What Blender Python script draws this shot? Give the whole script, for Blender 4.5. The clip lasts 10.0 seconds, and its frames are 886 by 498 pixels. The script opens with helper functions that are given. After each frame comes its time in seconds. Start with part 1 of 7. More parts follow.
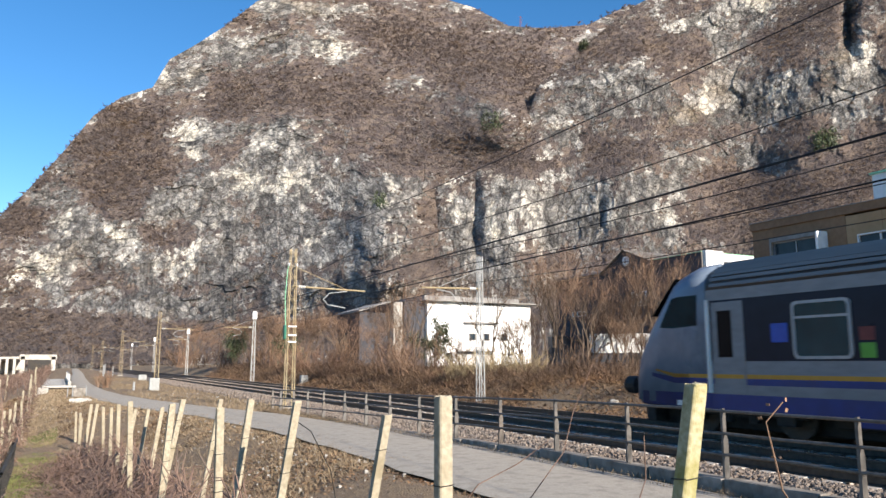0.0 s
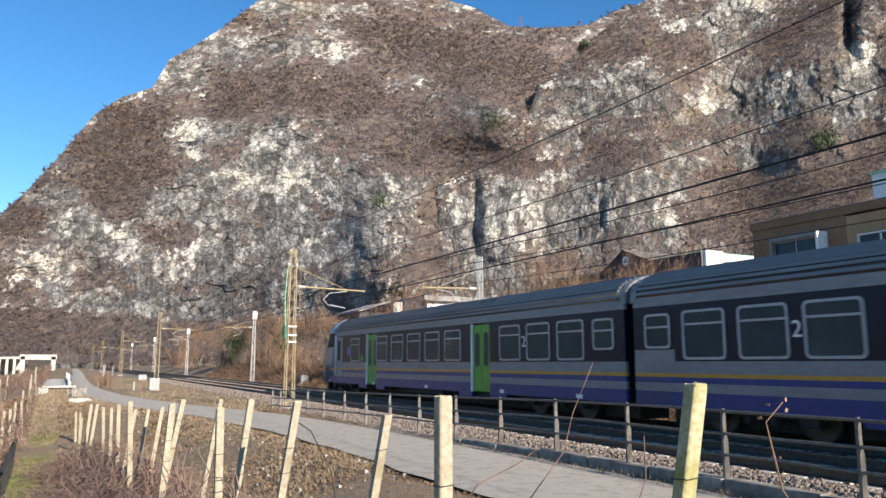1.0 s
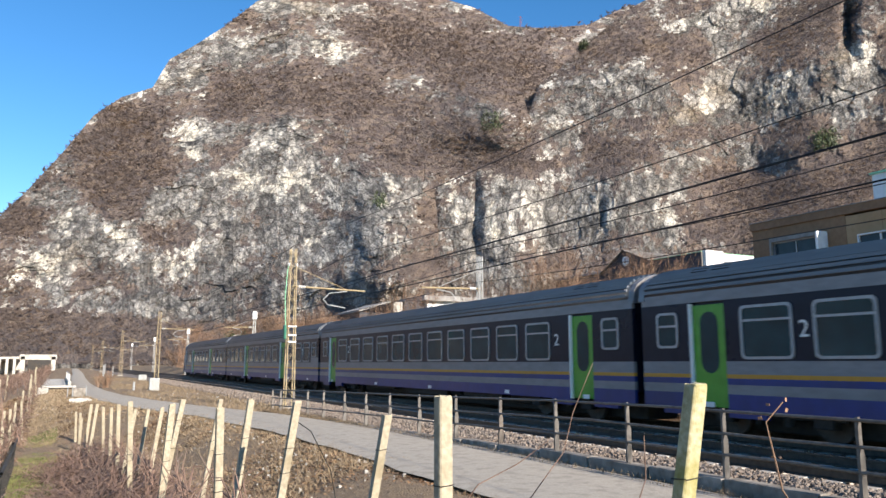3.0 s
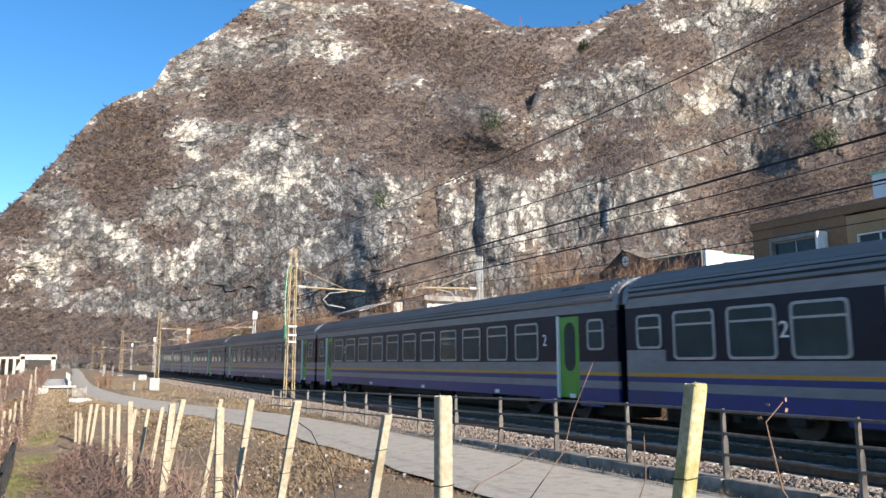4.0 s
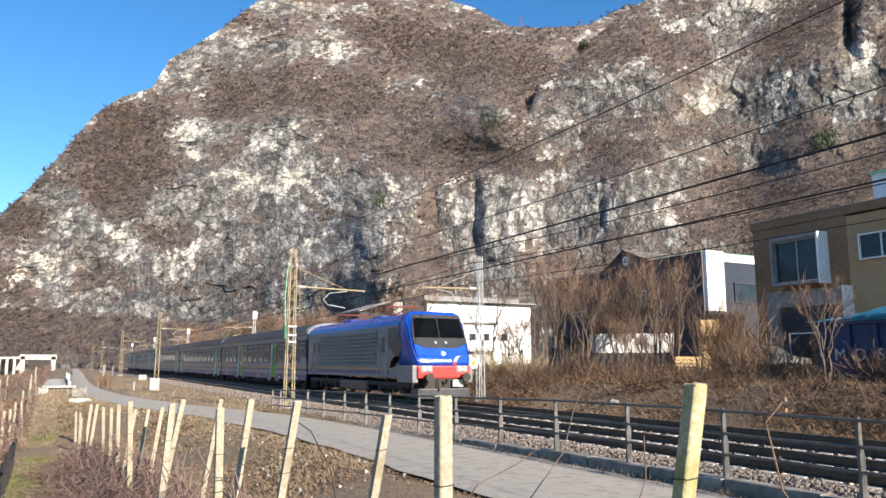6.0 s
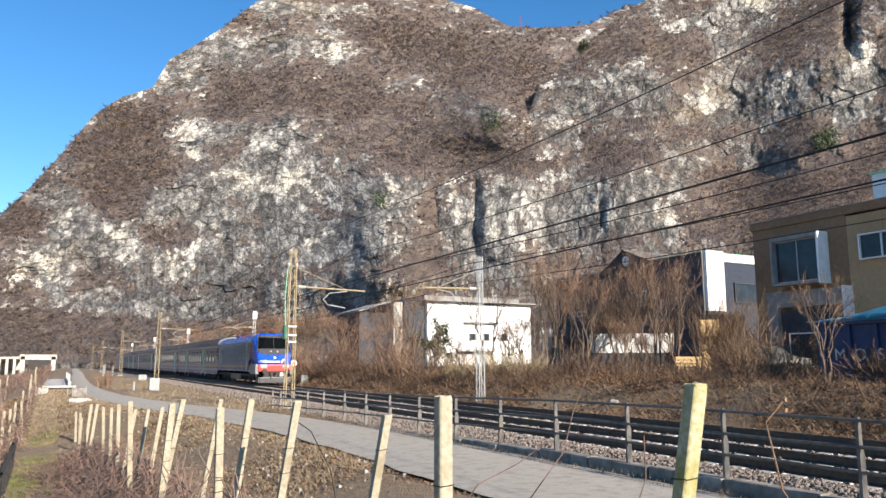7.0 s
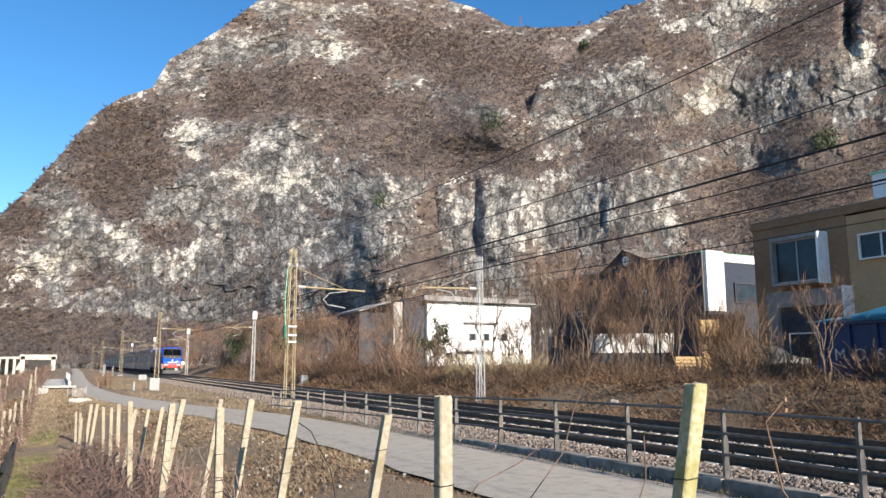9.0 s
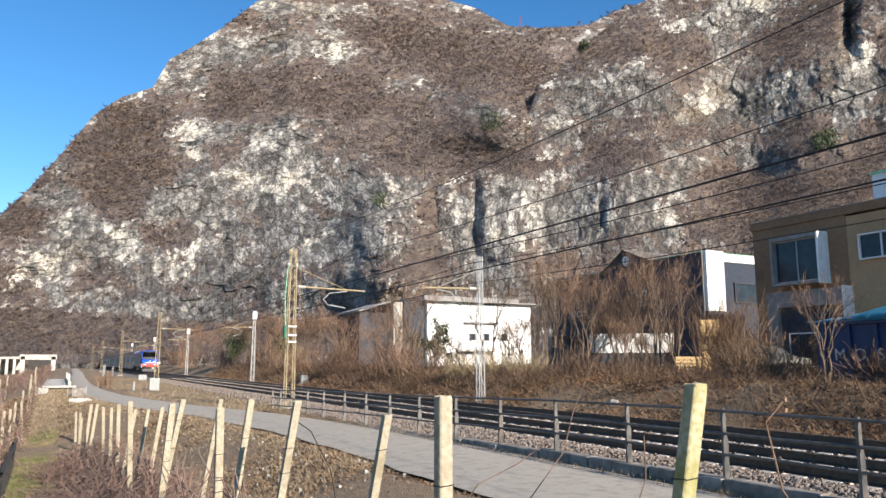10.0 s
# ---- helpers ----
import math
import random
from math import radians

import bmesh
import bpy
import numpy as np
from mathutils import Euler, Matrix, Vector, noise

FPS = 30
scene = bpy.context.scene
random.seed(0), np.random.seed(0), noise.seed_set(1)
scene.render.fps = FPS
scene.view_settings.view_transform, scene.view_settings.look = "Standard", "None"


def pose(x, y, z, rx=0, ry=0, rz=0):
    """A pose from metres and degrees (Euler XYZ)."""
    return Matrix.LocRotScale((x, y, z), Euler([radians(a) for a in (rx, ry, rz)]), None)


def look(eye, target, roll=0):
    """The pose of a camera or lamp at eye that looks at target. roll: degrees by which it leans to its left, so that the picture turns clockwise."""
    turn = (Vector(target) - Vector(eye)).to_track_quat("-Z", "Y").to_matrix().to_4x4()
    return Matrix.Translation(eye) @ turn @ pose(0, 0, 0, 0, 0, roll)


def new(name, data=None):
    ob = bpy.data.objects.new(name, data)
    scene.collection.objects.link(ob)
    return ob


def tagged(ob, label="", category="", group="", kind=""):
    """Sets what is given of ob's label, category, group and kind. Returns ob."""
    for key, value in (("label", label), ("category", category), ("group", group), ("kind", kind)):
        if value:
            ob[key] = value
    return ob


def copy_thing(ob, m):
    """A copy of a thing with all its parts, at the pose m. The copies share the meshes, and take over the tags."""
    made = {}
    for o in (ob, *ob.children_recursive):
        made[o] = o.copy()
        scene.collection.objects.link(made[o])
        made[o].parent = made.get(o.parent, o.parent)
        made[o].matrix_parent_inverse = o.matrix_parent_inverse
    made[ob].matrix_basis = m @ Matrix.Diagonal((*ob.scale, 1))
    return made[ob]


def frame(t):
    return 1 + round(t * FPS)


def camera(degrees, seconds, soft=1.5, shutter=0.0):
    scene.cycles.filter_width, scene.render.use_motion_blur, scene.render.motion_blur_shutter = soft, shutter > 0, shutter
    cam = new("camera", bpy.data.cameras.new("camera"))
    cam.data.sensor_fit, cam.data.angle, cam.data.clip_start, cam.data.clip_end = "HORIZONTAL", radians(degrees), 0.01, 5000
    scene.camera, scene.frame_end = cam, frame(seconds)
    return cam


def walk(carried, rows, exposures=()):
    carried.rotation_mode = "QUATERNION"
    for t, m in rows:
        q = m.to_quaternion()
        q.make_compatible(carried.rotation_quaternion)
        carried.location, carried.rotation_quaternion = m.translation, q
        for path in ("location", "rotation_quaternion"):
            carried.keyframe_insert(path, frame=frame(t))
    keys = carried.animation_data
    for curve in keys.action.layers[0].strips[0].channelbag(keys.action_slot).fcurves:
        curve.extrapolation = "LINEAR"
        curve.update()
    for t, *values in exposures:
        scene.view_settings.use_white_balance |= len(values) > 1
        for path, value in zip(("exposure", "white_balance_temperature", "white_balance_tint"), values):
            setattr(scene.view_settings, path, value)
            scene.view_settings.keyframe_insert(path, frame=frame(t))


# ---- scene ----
EYE = (0.0, 0.0, 1.62)
YAW, PITCH = 27.44, 8.83
cam = camera(62.2, 10.0, soft=1.5, shutter=0.1)
_d = (math.sin(radians(YAW)) * math.cos(radians(PITCH)), math.cos(radians(YAW)) * math.cos(radians(PITCH)), math.sin(radians(PITCH)))
VIEW = look(EYE, (EYE[0] + _d[0], EYE[1] + _d[1], EYE[2] + _d[2]))
walk(cam, [(0.0, VIEW), (10.0, VIEW)], exposures=[(0.0, 1.12), (1.0, 1.12), (2.5, 1.19), (4.5, 1.25), (5.5, 1.25), (7.0, 1.18), (9.0, 1.12), (10.0, 1.12)])

# ---- light ----
SUN_TO = Vector((0.2, -0.98, 0.0)).normalized()
SUN_EL = radians(24)
world = bpy.data.worlds.new("sky")
scene.world = world
world.use_nodes = True
wn = world.node_tree
sky = wn.nodes.new("ShaderNodeTexSky")
sky.sky_type, sky.sun_disc = "NISHITA", False
sky.sun_elevation = SUN_EL
sky.sun_rotation = math.atan2(SUN_TO.x, SUN_TO.y)
sky.altitude, sky.air_density, sky.dust_density, sky.ozone_density = 500, 1.0, 0.0, 3.0
tone = wn.nodes.new("ShaderNodeHueSaturation")
tone.inputs["Saturation"].default_value, tone.inputs["Value"].default_value = 1.26, 1.25
wn.links.new(sky.outputs[0], tone.inputs["Color"])
wn.links.new(tone.outputs[0], wn.nodes["Background"].inputs[0])
wn.nodes["Background"].inputs[1].default_value = 0.07
sun_data = bpy.data.lights.new("sun", "SUN")
sun_data.energy, sun_data.angle, sun_data.color = 5.0, radians(0.5), (1.0, 0.89, 0.775)
sun = new("sun", sun_data)
sun.matrix_basis = look((0, 0, 50), Vector((0, 0, 50)) - Vector((SUN_TO.x * math.cos(SUN_EL), SUN_TO.y * math.cos(SUN_EL), math.sin(SUN_EL))))


# ---- materials ----
def surf(name, c1, c2, scale=6.0, rough=0.8, metal=0.0, bump=0.25, c3=None, big=0.6, rand=0.0, stretch=(1, 1, 1), depth=0.02, detail=6.0):
    """A surface that varies at two scales between c1 and c2, with stains of c3, fine relief and a shift from piece to piece."""
    m = bpy.data.materials.new(name)
    m.use_nodes = True
    t = m.node_tree
    n, l = t.nodes, t.links
    b = n["Principled BSDF"]
    co = n.new("ShaderNodeTexCoord")
    mp = n.new("ShaderNodeMapping")
    mp.inputs["Scale"].default_value = stretch
    l.new(co.outputs["Object"], mp.inputs[0])
    fine = n.new("ShaderNodeTexNoise")
    fine.inputs["Scale"].default_value, fine.inputs["Detail"].default_value = scale, detail
    coarse = n.new("ShaderNodeTexNoise")
    coarse.inputs["Scale"].default_value, coarse.inputs["Detail"].default_value = scale * 0.13, 4.0
    l.new(mp.outputs[0], fine.inputs["Vector"])
    l.new(mp.outputs[0], coarse.inputs["Vector"])
    r1 = n.new("ShaderNodeValToRGB")
    r1.color_ramp.elements[0].position, r1.color_ramp.elements[1].position = 0.32, 0.68
    r1.color_ramp.elements[0].color, r1.color_ramp.elements[1].color = (*c1, 1), (*c2, 1)
    l.new(fine.outputs[0], r1.inputs[0])
    last = r1.outputs[0]
    if c3:
        r2 = n.new("ShaderNodeMapRange")
        r2.inputs["From Min"].default_value, r2.inputs["From Max"].default_value = 0.5, 0.68
        r2.inputs["To Max"].default_value = big
        l.new(coarse.outputs[0], r2.inputs[0])
        mx = n.new("ShaderNodeMix")
        mx.data_type = "RGBA"
        l.new(r2.outputs[0], mx.inputs["Factor"])
        l.new(last, mx.inputs["A"])
        mx.inputs["B"].default_value = (*c3, 1)
        last = mx.outputs["Result"]
    if rand:
        oi = n.new("ShaderNodeObjectInfo")
        ge = n.new("ShaderNodeNewGeometry")
        ad = n.new("ShaderNodeMath")
        ad.operation = "ADD"
        l.new(oi.outputs["Random"], ad.inputs[0])
        l.new(ge.outputs["Random Per Island"], ad.inputs[1])
        mr = n.new("ShaderNodeMapRange")
        mr.inputs["From Max"].default_value = 2.0
        mr.inputs["To Min"].default_value, mr.inputs["To Max"].default_value = 1 - rand, 1 + rand
        l.new(ad.outputs[0], mr.inputs[0])
        hs = n.new("ShaderNodeHueSaturation")
        l.new(mr.outputs[0], hs.inputs["Value"])
        l.new(last, hs.inputs["Color"])
        last = hs.outputs[0]
    l.new(last, b.inputs["Base Color"])
    b.inputs["Metallic"].default_value = metal
    rr = n.new("ShaderNodeMapRange")
    rr.inputs["To Min"].default_value, rr.inputs["To Max"].default_value = max(0.02, rough - 0.1), min(1, rough + 0.1)
    l.new(coarse.outputs[0], rr.inputs[0])
    l.new(rr.outputs[0], b.inputs["Roughness"])
    if bump:
        bp = n.new("ShaderNodeBump")
        bp.inputs["Strength"].default_value, bp.inputs["Distance"].default_value = bump, depth
        l.new(fine.outputs[0], bp.inputs["Height"])
        l.new(bp.outputs[0], b.inputs["Normal"])
    return m


def glass(name, tint, rough=0.04):
    """Dark, reflecting window glass seen from outside."""
    m = surf(name, tint, tuple(c * 1.6 for c in tint), 1.5, rough, bump=0.02)
    m.node_tree.nodes["Principled BSDF"].inputs["Specular IOR Level"].default_value = 0.22
    return m


M = {
    "roof": surf("sky_lit_rib_grey", (0.1, 0.125, 0.155), (0.135, 0.16, 0.19), 3, 0.35, 0.0, 0.1, (0.04, 0.04, 0.04), 0.5, stretch=(1, 0.2, 1)),
    "nose": surf("nose_blue_grey", (0.13, 0.17, 0.23), (0.17, 0.215, 0.28), 4, 0.3, 0, 0.03, (0.11, 0.14, 0.18), 0.4),
    "coach_grey": surf("coach_light_grey", (0.17, 0.172, 0.182), (0.215, 0.218, 0.228), 4, 0.35, 0, 0.04, (0.13, 0.125, 0.12), 0.5, stretch=(1, 0.6, 2)),
    "coach_dark": surf("window_band_blue_black", (0.004, 0.006, 0.016), (0.007, 0.01, 0.023), 4, 0.3, 0, 0.03, (0.012, 0.014, 0.024), 0.4),
    "coach_blue": surf("skirt_blue", (0.007, 0.024, 0.14), (0.01, 0.032, 0.18), 4, 0.35, 0, 0.04, (0.03, 0.03, 0.08), 0.6),
    "yellow": surf("stripe_yellow", (0.45, 0.215, 0.012), (0.5, 0.25, 0.022), 5, 0.4, 0, 0.03),
    "green": surf("door_green", (0.075, 0.27, 0.02), (0.1, 0.33, 0.032), 4, 0.35, 0, 0.03, (0.06, 0.19, 0.03), 0.4),
    "alu": surf("aluminium_frame", (0.3, 0.305, 0.31), (0.38, 0.385, 0.39), 8, 0.4, 0.5, 0.05),
    "white": surf("white_paint", (0.72, 0.72, 0.7), (0.8, 0.8, 0.78), 5, 0.5, 0, 0.05, (0.55, 0.54, 0.5), 0.4),
    "glass": glass("coach_glass", (0.008, 0.034, 0.042)),
    "screen": glass("windscreen_glass", (0.006, 0.007, 0.008)),
    "black": surf("underframe_black", (0.012, 0.012, 0.012), (0.035, 0.032, 0.028), 7, 0.7, 0.2, 0.3, (0.06, 0.045, 0.03), 0.5),
    "loco_blue": surf("loco_blue", (0.007, 0.055, 0.34), (0.01, 0.072, 0.42), 3, 0.25, 0, 0.02, (0.015, 0.06, 0.3), 0.3),
    "loco_grey": surf("loco_grey", (0.15, 0.152, 0.155), (0.2, 0.202, 0.205), 4, 0.4, 0, 0.04, (0.12, 0.115, 0.11), 0.6, stretch=(1, 0.5, 1.5)),
    "loco_dark": surf("loco_dark_grey", (0.03, 0.031, 0.034), (0.045, 0.046, 0.049), 4, 0.4, 0, 0.04),
    "red": surf("red_band", (0.65, 0.03, 0.025), (0.72, 0.04, 0.03), 4, 0.35, 0, 0.03),
    "lamp": surf("lamp_lens", (0.7, 0.72, 0.72), (0.85, 0.85, 0.85), 20, 0.15, 0.3, 0.05),
    "steel": surf("galvanised_steel", (0.085, 0.08, 0.074), (0.16, 0.152, 0.14), 9, 0.55, 0.5, 0.15, (0.13, 0.1, 0.075), 0.5),
    "rust": surf("rusty_mast_paint", (0.24, 0.19, 0.105), (0.35, 0.285, 0.17), 7, 0.7, 0.1, 0.2, (0.2, 0.11, 0.05), 0.6),
    "mast": surf("grey_mast_paint", (0.26, 0.27, 0.265), (0.38, 0.39, 0.385), 7, 0.5, 0.3, 0.15, (0.28, 0.25, 0.2), 0.5),
    "rail": surf("rail_steel", (0.05, 0.04, 0.032), (0.10, 0.08, 0.06), 9, 0.6, 0.4, 0.2, (0.12, 0.07, 0.04), 0.5),
    "railtop": surf("rail_running_face", (0.5, 0.5, 0.5), (0.62, 0.62, 0.62), 9, 0.25, 0.9, 0.05),
    "sleeper": surf("concrete_sleeper", (0.26, 0.235, 0.2), (0.42, 0.385, 0.34), 12, 0.9, 0, 0.3, (0.13, 0.095, 0.07), 0.6, rand=0.15),
    "ballast": surf("ballast_stone", (0.10, 0.08, 0.066), (0.25, 0.21, 0.175), 9, 0.95, 0, 0.8, (0.15, 0.11, 0.08), 0.5, rand=0.35, depth=0.05),
    "asphalt": surf("old_pale_asphalt", (0.265, 0.24, 0.2), (0.37, 0.338, 0.284), 30, 0.9, 0, 0.35, (0.185, 0.168, 0.14), 0.6),
    "kerb": surf("stained_kerb_concrete", (0.13, 0.115, 0.095), (0.3, 0.275, 0.24), 5, 0.95, 0, 0.5, (0.08, 0.07, 0.055), 0.8),
    "concrete": surf("weathered_concrete", (0.36, 0.34, 0.30), (0.5, 0.48, 0.43), 6, 0.9, 0, 0.3, (0.17, 0.15, 0.12), 0.7),
    "post": surf("concrete_vine_post", (0.235, 0.205, 0.145), (0.36, 0.318, 0.232), 28, 0.9, 0, 0.6, (0.19, 0.155, 0.09), 0.6, rand=0.12, depth=0.008),
    "moss": surf("mossy_concrete_post", (0.27, 0.24, 0.115), (0.44, 0.4, 0.26), 28, 0.95, 0, 0.7, (0.2, 0.19, 0.03), 0.8, depth=0.008),
    "cane": surf("pruned_vine_wood", (0.085, 0.052, 0.038), (0.235, 0.15, 0.112), 10, 0.9, 0, 0.3, (0.2, 0.16, 0.13), 0.5, rand=0.4),
    "twig": surf("bare_twig_bark", (0.072, 0.045, 0.029), (0.185, 0.118, 0.072), 2, 0.95, 0, 0.2, (0.16, 0.085, 0.045), 0.6, rand=0.45),
    "grey_bark": surf("pale_grey_bark", (0.085, 0.06, 0.042), (0.17, 0.125, 0.09), 6, 0.95, 0, 0.4, (0.12, 0.09, 0.07), 0.5, rand=0.3),
    "dry": surf("dry_grass_blades", (0.13, 0.096, 0.06), (0.27, 0.21, 0.135), 2, 0.95, 0, 0.1, (0.18, 0.12, 0.072), 0.5, rand=0.4),
    "leaf": surf("evergreen_leaves", (0.034, 0.05, 0.022), (0.078, 0.094, 0.042), 3, 0.6, 0, 0.1, rand=0.5),
    "tan": surf("tan_render", (0.39, 0.255, 0.135), (0.46, 0.3, 0.165), 4, 0.9, 0, 0.12, (0.33, 0.21, 0.11), 0.5),
    "brown": surf("brown_grey_render", (0.235, 0.135, 0.074), (0.285, 0.168, 0.094), 4, 0.9, 0, 0.12, (0.16, 0.09, 0.05), 0.5),
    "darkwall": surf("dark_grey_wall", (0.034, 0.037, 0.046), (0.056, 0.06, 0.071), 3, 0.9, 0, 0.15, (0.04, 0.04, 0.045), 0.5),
    "whitewall": surf("white_wall_render", (0.72, 0.72, 0.7), (0.84, 0.84, 0.82), 3, 0.9, 0, 0.12, (0.6, 0.59, 0.56), 0.5),
    "rooftile": surf("roof_sheet_and_shaded_white", (0.2, 0.19, 0.18), (0.3, 0.29, 0.27), 3, 0.8, 0, 0.2, (0.14, 0.13, 0.12), 0.5),
    "mint": surf("green_metal_trim", (0.22, 0.5, 0.3), (0.3, 0.6, 0.38), 5, 0.5, 0.1, 0.05),
    "bldglass": glass("building_glass", (0.02, 0.03, 0.04)),
    "tarp": surf("blue_tarpaulin", (0.05, 0.28, 0.42), (0.12, 0.42, 0.56), 2.5, 0.4, 0, 0.4, (0.3, 0.5, 0.6), 0.5, depth=0.08),
    "slate": surf("slate_shade_render", (0.012, 0.02, 0.036), (0.02, 0.03, 0.05), 4, 0.8, 0, 0.1, (0.03, 0.035, 0.05), 0.5),
    "skip": surf("dark_blue_container", (0.008, 0.024, 0.08), (0.014, 0.036, 0.11), 4, 0.5, 0.1, 0.1, (0.05, 0.05, 0.07), 0.5),
    "wood": surf("fresh_pallet_wood", (0.5, 0.34, 0.16), (0.66, 0.47, 0.24), 8, 0.85, 0, 0.2, (0.4, 0.26, 0.12), 0.4, rand=0.2),
    "wire": surf("dark_copper_wire", (0.02, 0.02, 0.02), (0.035, 0.033, 0.03), 9, 0.6, 0.4, 0),
    "teal": surf("green_enamel", (0.01, 0.11, 0.07), (0.015, 0.15, 0.09), 6, 0.4, 0, 0.05),
    "pitgrey": surf("grey_cabinet_paint", (0.25, 0.26, 0.25), (0.34, 0.35, 0.34), 6, 0.7, 0, 0.15, (0.18, 0.17, 0.15), 0.5),
    "net": surf("black_net", (0.012, 0.012, 0.011), (0.03, 0.028, 0.025), 20, 0.9, 0, 0.3),
    "stone": surf("pale_stone", (0.24, 0.225, 0.195), (0.4, 0.38, 0.34), 9, 0.95, 0, 0.5, (0.18, 0.155, 0.12), 0.5, rand=0.2),
}


M["coach_dark"].node_tree.nodes["Principled BSDF"].inputs["Specular IOR Level"].default_value = 0.25
M["glass"].node_tree.nodes["Principled BSDF"].inputs["Specular IOR Level"].default_value = 0.28
M["screen"].node_tree.nodes["Principled BSDF"].inputs["Specular IOR Level"].default_value = 0.1


# ---- small builders ----
def box(bm, x0, x1, y0, y1, z0, z1, bevel=0.0, m=None):
    r = bmesh.ops.create_cube(bm, size=1.0)
    vs = r["verts"]
    for v in vs:
        v.co = Vector((x0 + (v.co.x + 0.5) * (x1 - x0), y0 + (v.co.y + 0.5) * (y1 - y0), z0 + (v.co.z + 0.5) * (z1 - z0)))
    if bevel:
        es = list({e for v in vs for e in v.link_edges})
        r = bmesh.ops.bevel(bm, geom=es, offset=bevel, segments=2, affect="EDGES", profile=0.6)
        vs = r["verts"] + [v for v in vs if v.is_valid]
    if m is not None:
        for v in set(vs):
            if v.is_valid:
                v.co = m @ v.co
    return bm


def tube(bm, p, q, r0, r1=None, n=6):
    """A tapered round bar from p to q."""
    p, q = Vector(p), Vector(q)
    r1 = r0 if r1 is None else r1
    w = (q - p).normalized()
    a = w.orthogonal().normalized()
    b = w.cross(a)
    ring = []
    for c, r in ((p, r0), (q, r1)):
        ring.append([bm.verts.new(c + (a * math.cos(k * 2 * math.pi / n) + b * math.sin(k * 2 * math.pi / n)) * r) for k in range(n)])
    for k in range(n):
        bm.faces.new((ring[0][k], ring[0][(k + 1) % n], ring[1][(k + 1) % n], ring[1][k]))
    bm.faces.new(ring[0][::-1])
    bm.faces.new(ring[1])
    return bm


def sweep(bm, pts, r, n=5, taper=1.0):
    """A bent round bar through points."""
    pts = [Vector(p) for p in pts]
    rings = []
    for i, p in enumerate(pts):
        w = (pts[min(i + 1, len(pts) - 1)] - pts[max(i - 1, 0)]).normalized()
        a = w.cross(Vector((0.31, 0.17, 0.93))).normalized()
        b = w.cross(a)
        rr = r * (1 + (taper - 1) * i / (len(pts) - 1))
        rings.append([bm.verts.new(p + (a * math.cos(k * 2 * math.pi / n) + b * math.sin(k * 2 * math.pi / n)) * rr) for k in range(n)])
    for s, t in zip(rings, rings[1:]):
        for k in range(n):
            bm.faces.new((s[k], s[(k + 1) % n], t[(k + 1) % n], t[k]))
    return bm


def prism(bm, prof, y0, y1, shift=None):
    """A closed profile of (x, z) drawn out along y; shift moves the far profile."""
    a = [bm.verts.new((x, y0, z)) for x, z in prof]
    b = [bm.verts.new((x, y1, z)) if shift is None else bm.verts.new((shift(x, z)[0], y1, shift(x, z)[1])) for x, z in prof]
    k = len(prof)
    for i in range(k):
        bm.faces.new((a[i], a[(i + 1) % k], b[(i + 1) % k], b[i]))
    bm.faces.new(a[::-1])
    bm.faces.new(b)
    bmesh.ops.recalc_face_normals(bm, faces=bm.faces[:])
    return bm


def finish(name, bm, material, smooth=False):
    me = bpy.data.meshes.new(name)
    bm.to_mesh(me)
    bm.free()
    me.materials.append(M[material] if isinstance(material, str) else material)
    if smooth:
        me.shade_smooth()
    return me


def part(name, bm, material, parent, label="", smooth=False):
    ob = new(name, finish(name, bm, material, smooth))
    ob.parent = parent
    if label:
        ob["label"] = label
    return ob


def thing(name, bm, material, label, category, group="", kind="", smooth=False):
    return tagged(new(name, finish(name, bm, material, smooth)), label, category, group, kind)


def empty(name, label, category, group="", at=None):
    e = tagged(new(name), label, category, group)
    e.matrix_basis = at or Matrix()
    return e


def raw(name, verts, faces, material, label, category, kind="stuff", smooth=False):
    """One object from arrays of vertices and faces."""
    me = bpy.data.meshes.new(name)
    me.from_pydata(verts, [], faces)
    me.materials.append(M[material] if isinstance(material, str) else material)
    if smooth:
        me.shade_smooth()
    return tagged(new(name, me), label, category, "", kind)


RNG = np.random.default_rng(7)


def lattice_noise(p, seed):
    """Smooth noise in -1..1 at an array of points."""
    i = np.floor(p).astype(np.int64)
    f = p - i
    u = f * f * f * (f * (f * 6 - 15) + 10)
    out = np.zeros(len(p))
    for dx in (0, 1):
        for dy in (0, 1):
            for dz in (0, 1):
                h = (i[:, 0] + dx) * 374761393 + (i[:, 1] + dy) * 668265263 + (i[:, 2] + dz) * 2147483647 + seed * 974634777
                h = (h ^ (h >> 13)) * 1274126177
                h = (h ^ (h >> 16)) & 0xFFFF
                w = (u[:, 0] if dx else 1 - u[:, 0]) * (u[:, 1] if dy else 1 - u[:, 1]) * (u[:, 2] if dz else 1 - u[:, 2])
                out += w * (h / 32767.5 - 1)
    return out


def fbm(p, octaves, seed, ridged=False):
    s, a, tot = np.zeros(len(p)), 1.0, 0.0
    for o in range(octaves):
        n = lattice_noise(p * 2.0 ** o + o * 17.3, seed + o)
        s += a * ((1 - 2 * np.abs(n)) if ridged else n)
        tot += a
        a *= 0.52
    return s / tot


# ---- the ground ----
TRACK_NEAR, TRACK_FAR = 11.6, 14.8
ROAD = [(-60, 7.5, -0.36), (20, 7.5, -0.36), (30, 6.6, -0.42), (38, 5.0, -0.47), (45, 3.75, -0.46), (52, 2.85, -0.43), (60, 2.4, -0.4), (80, 2.2, -0.36), (105, 2.5, -0.22), (125, 2.9, -0.1), (150, 3.4, -0.1), (260, 5.0, -0.1)]


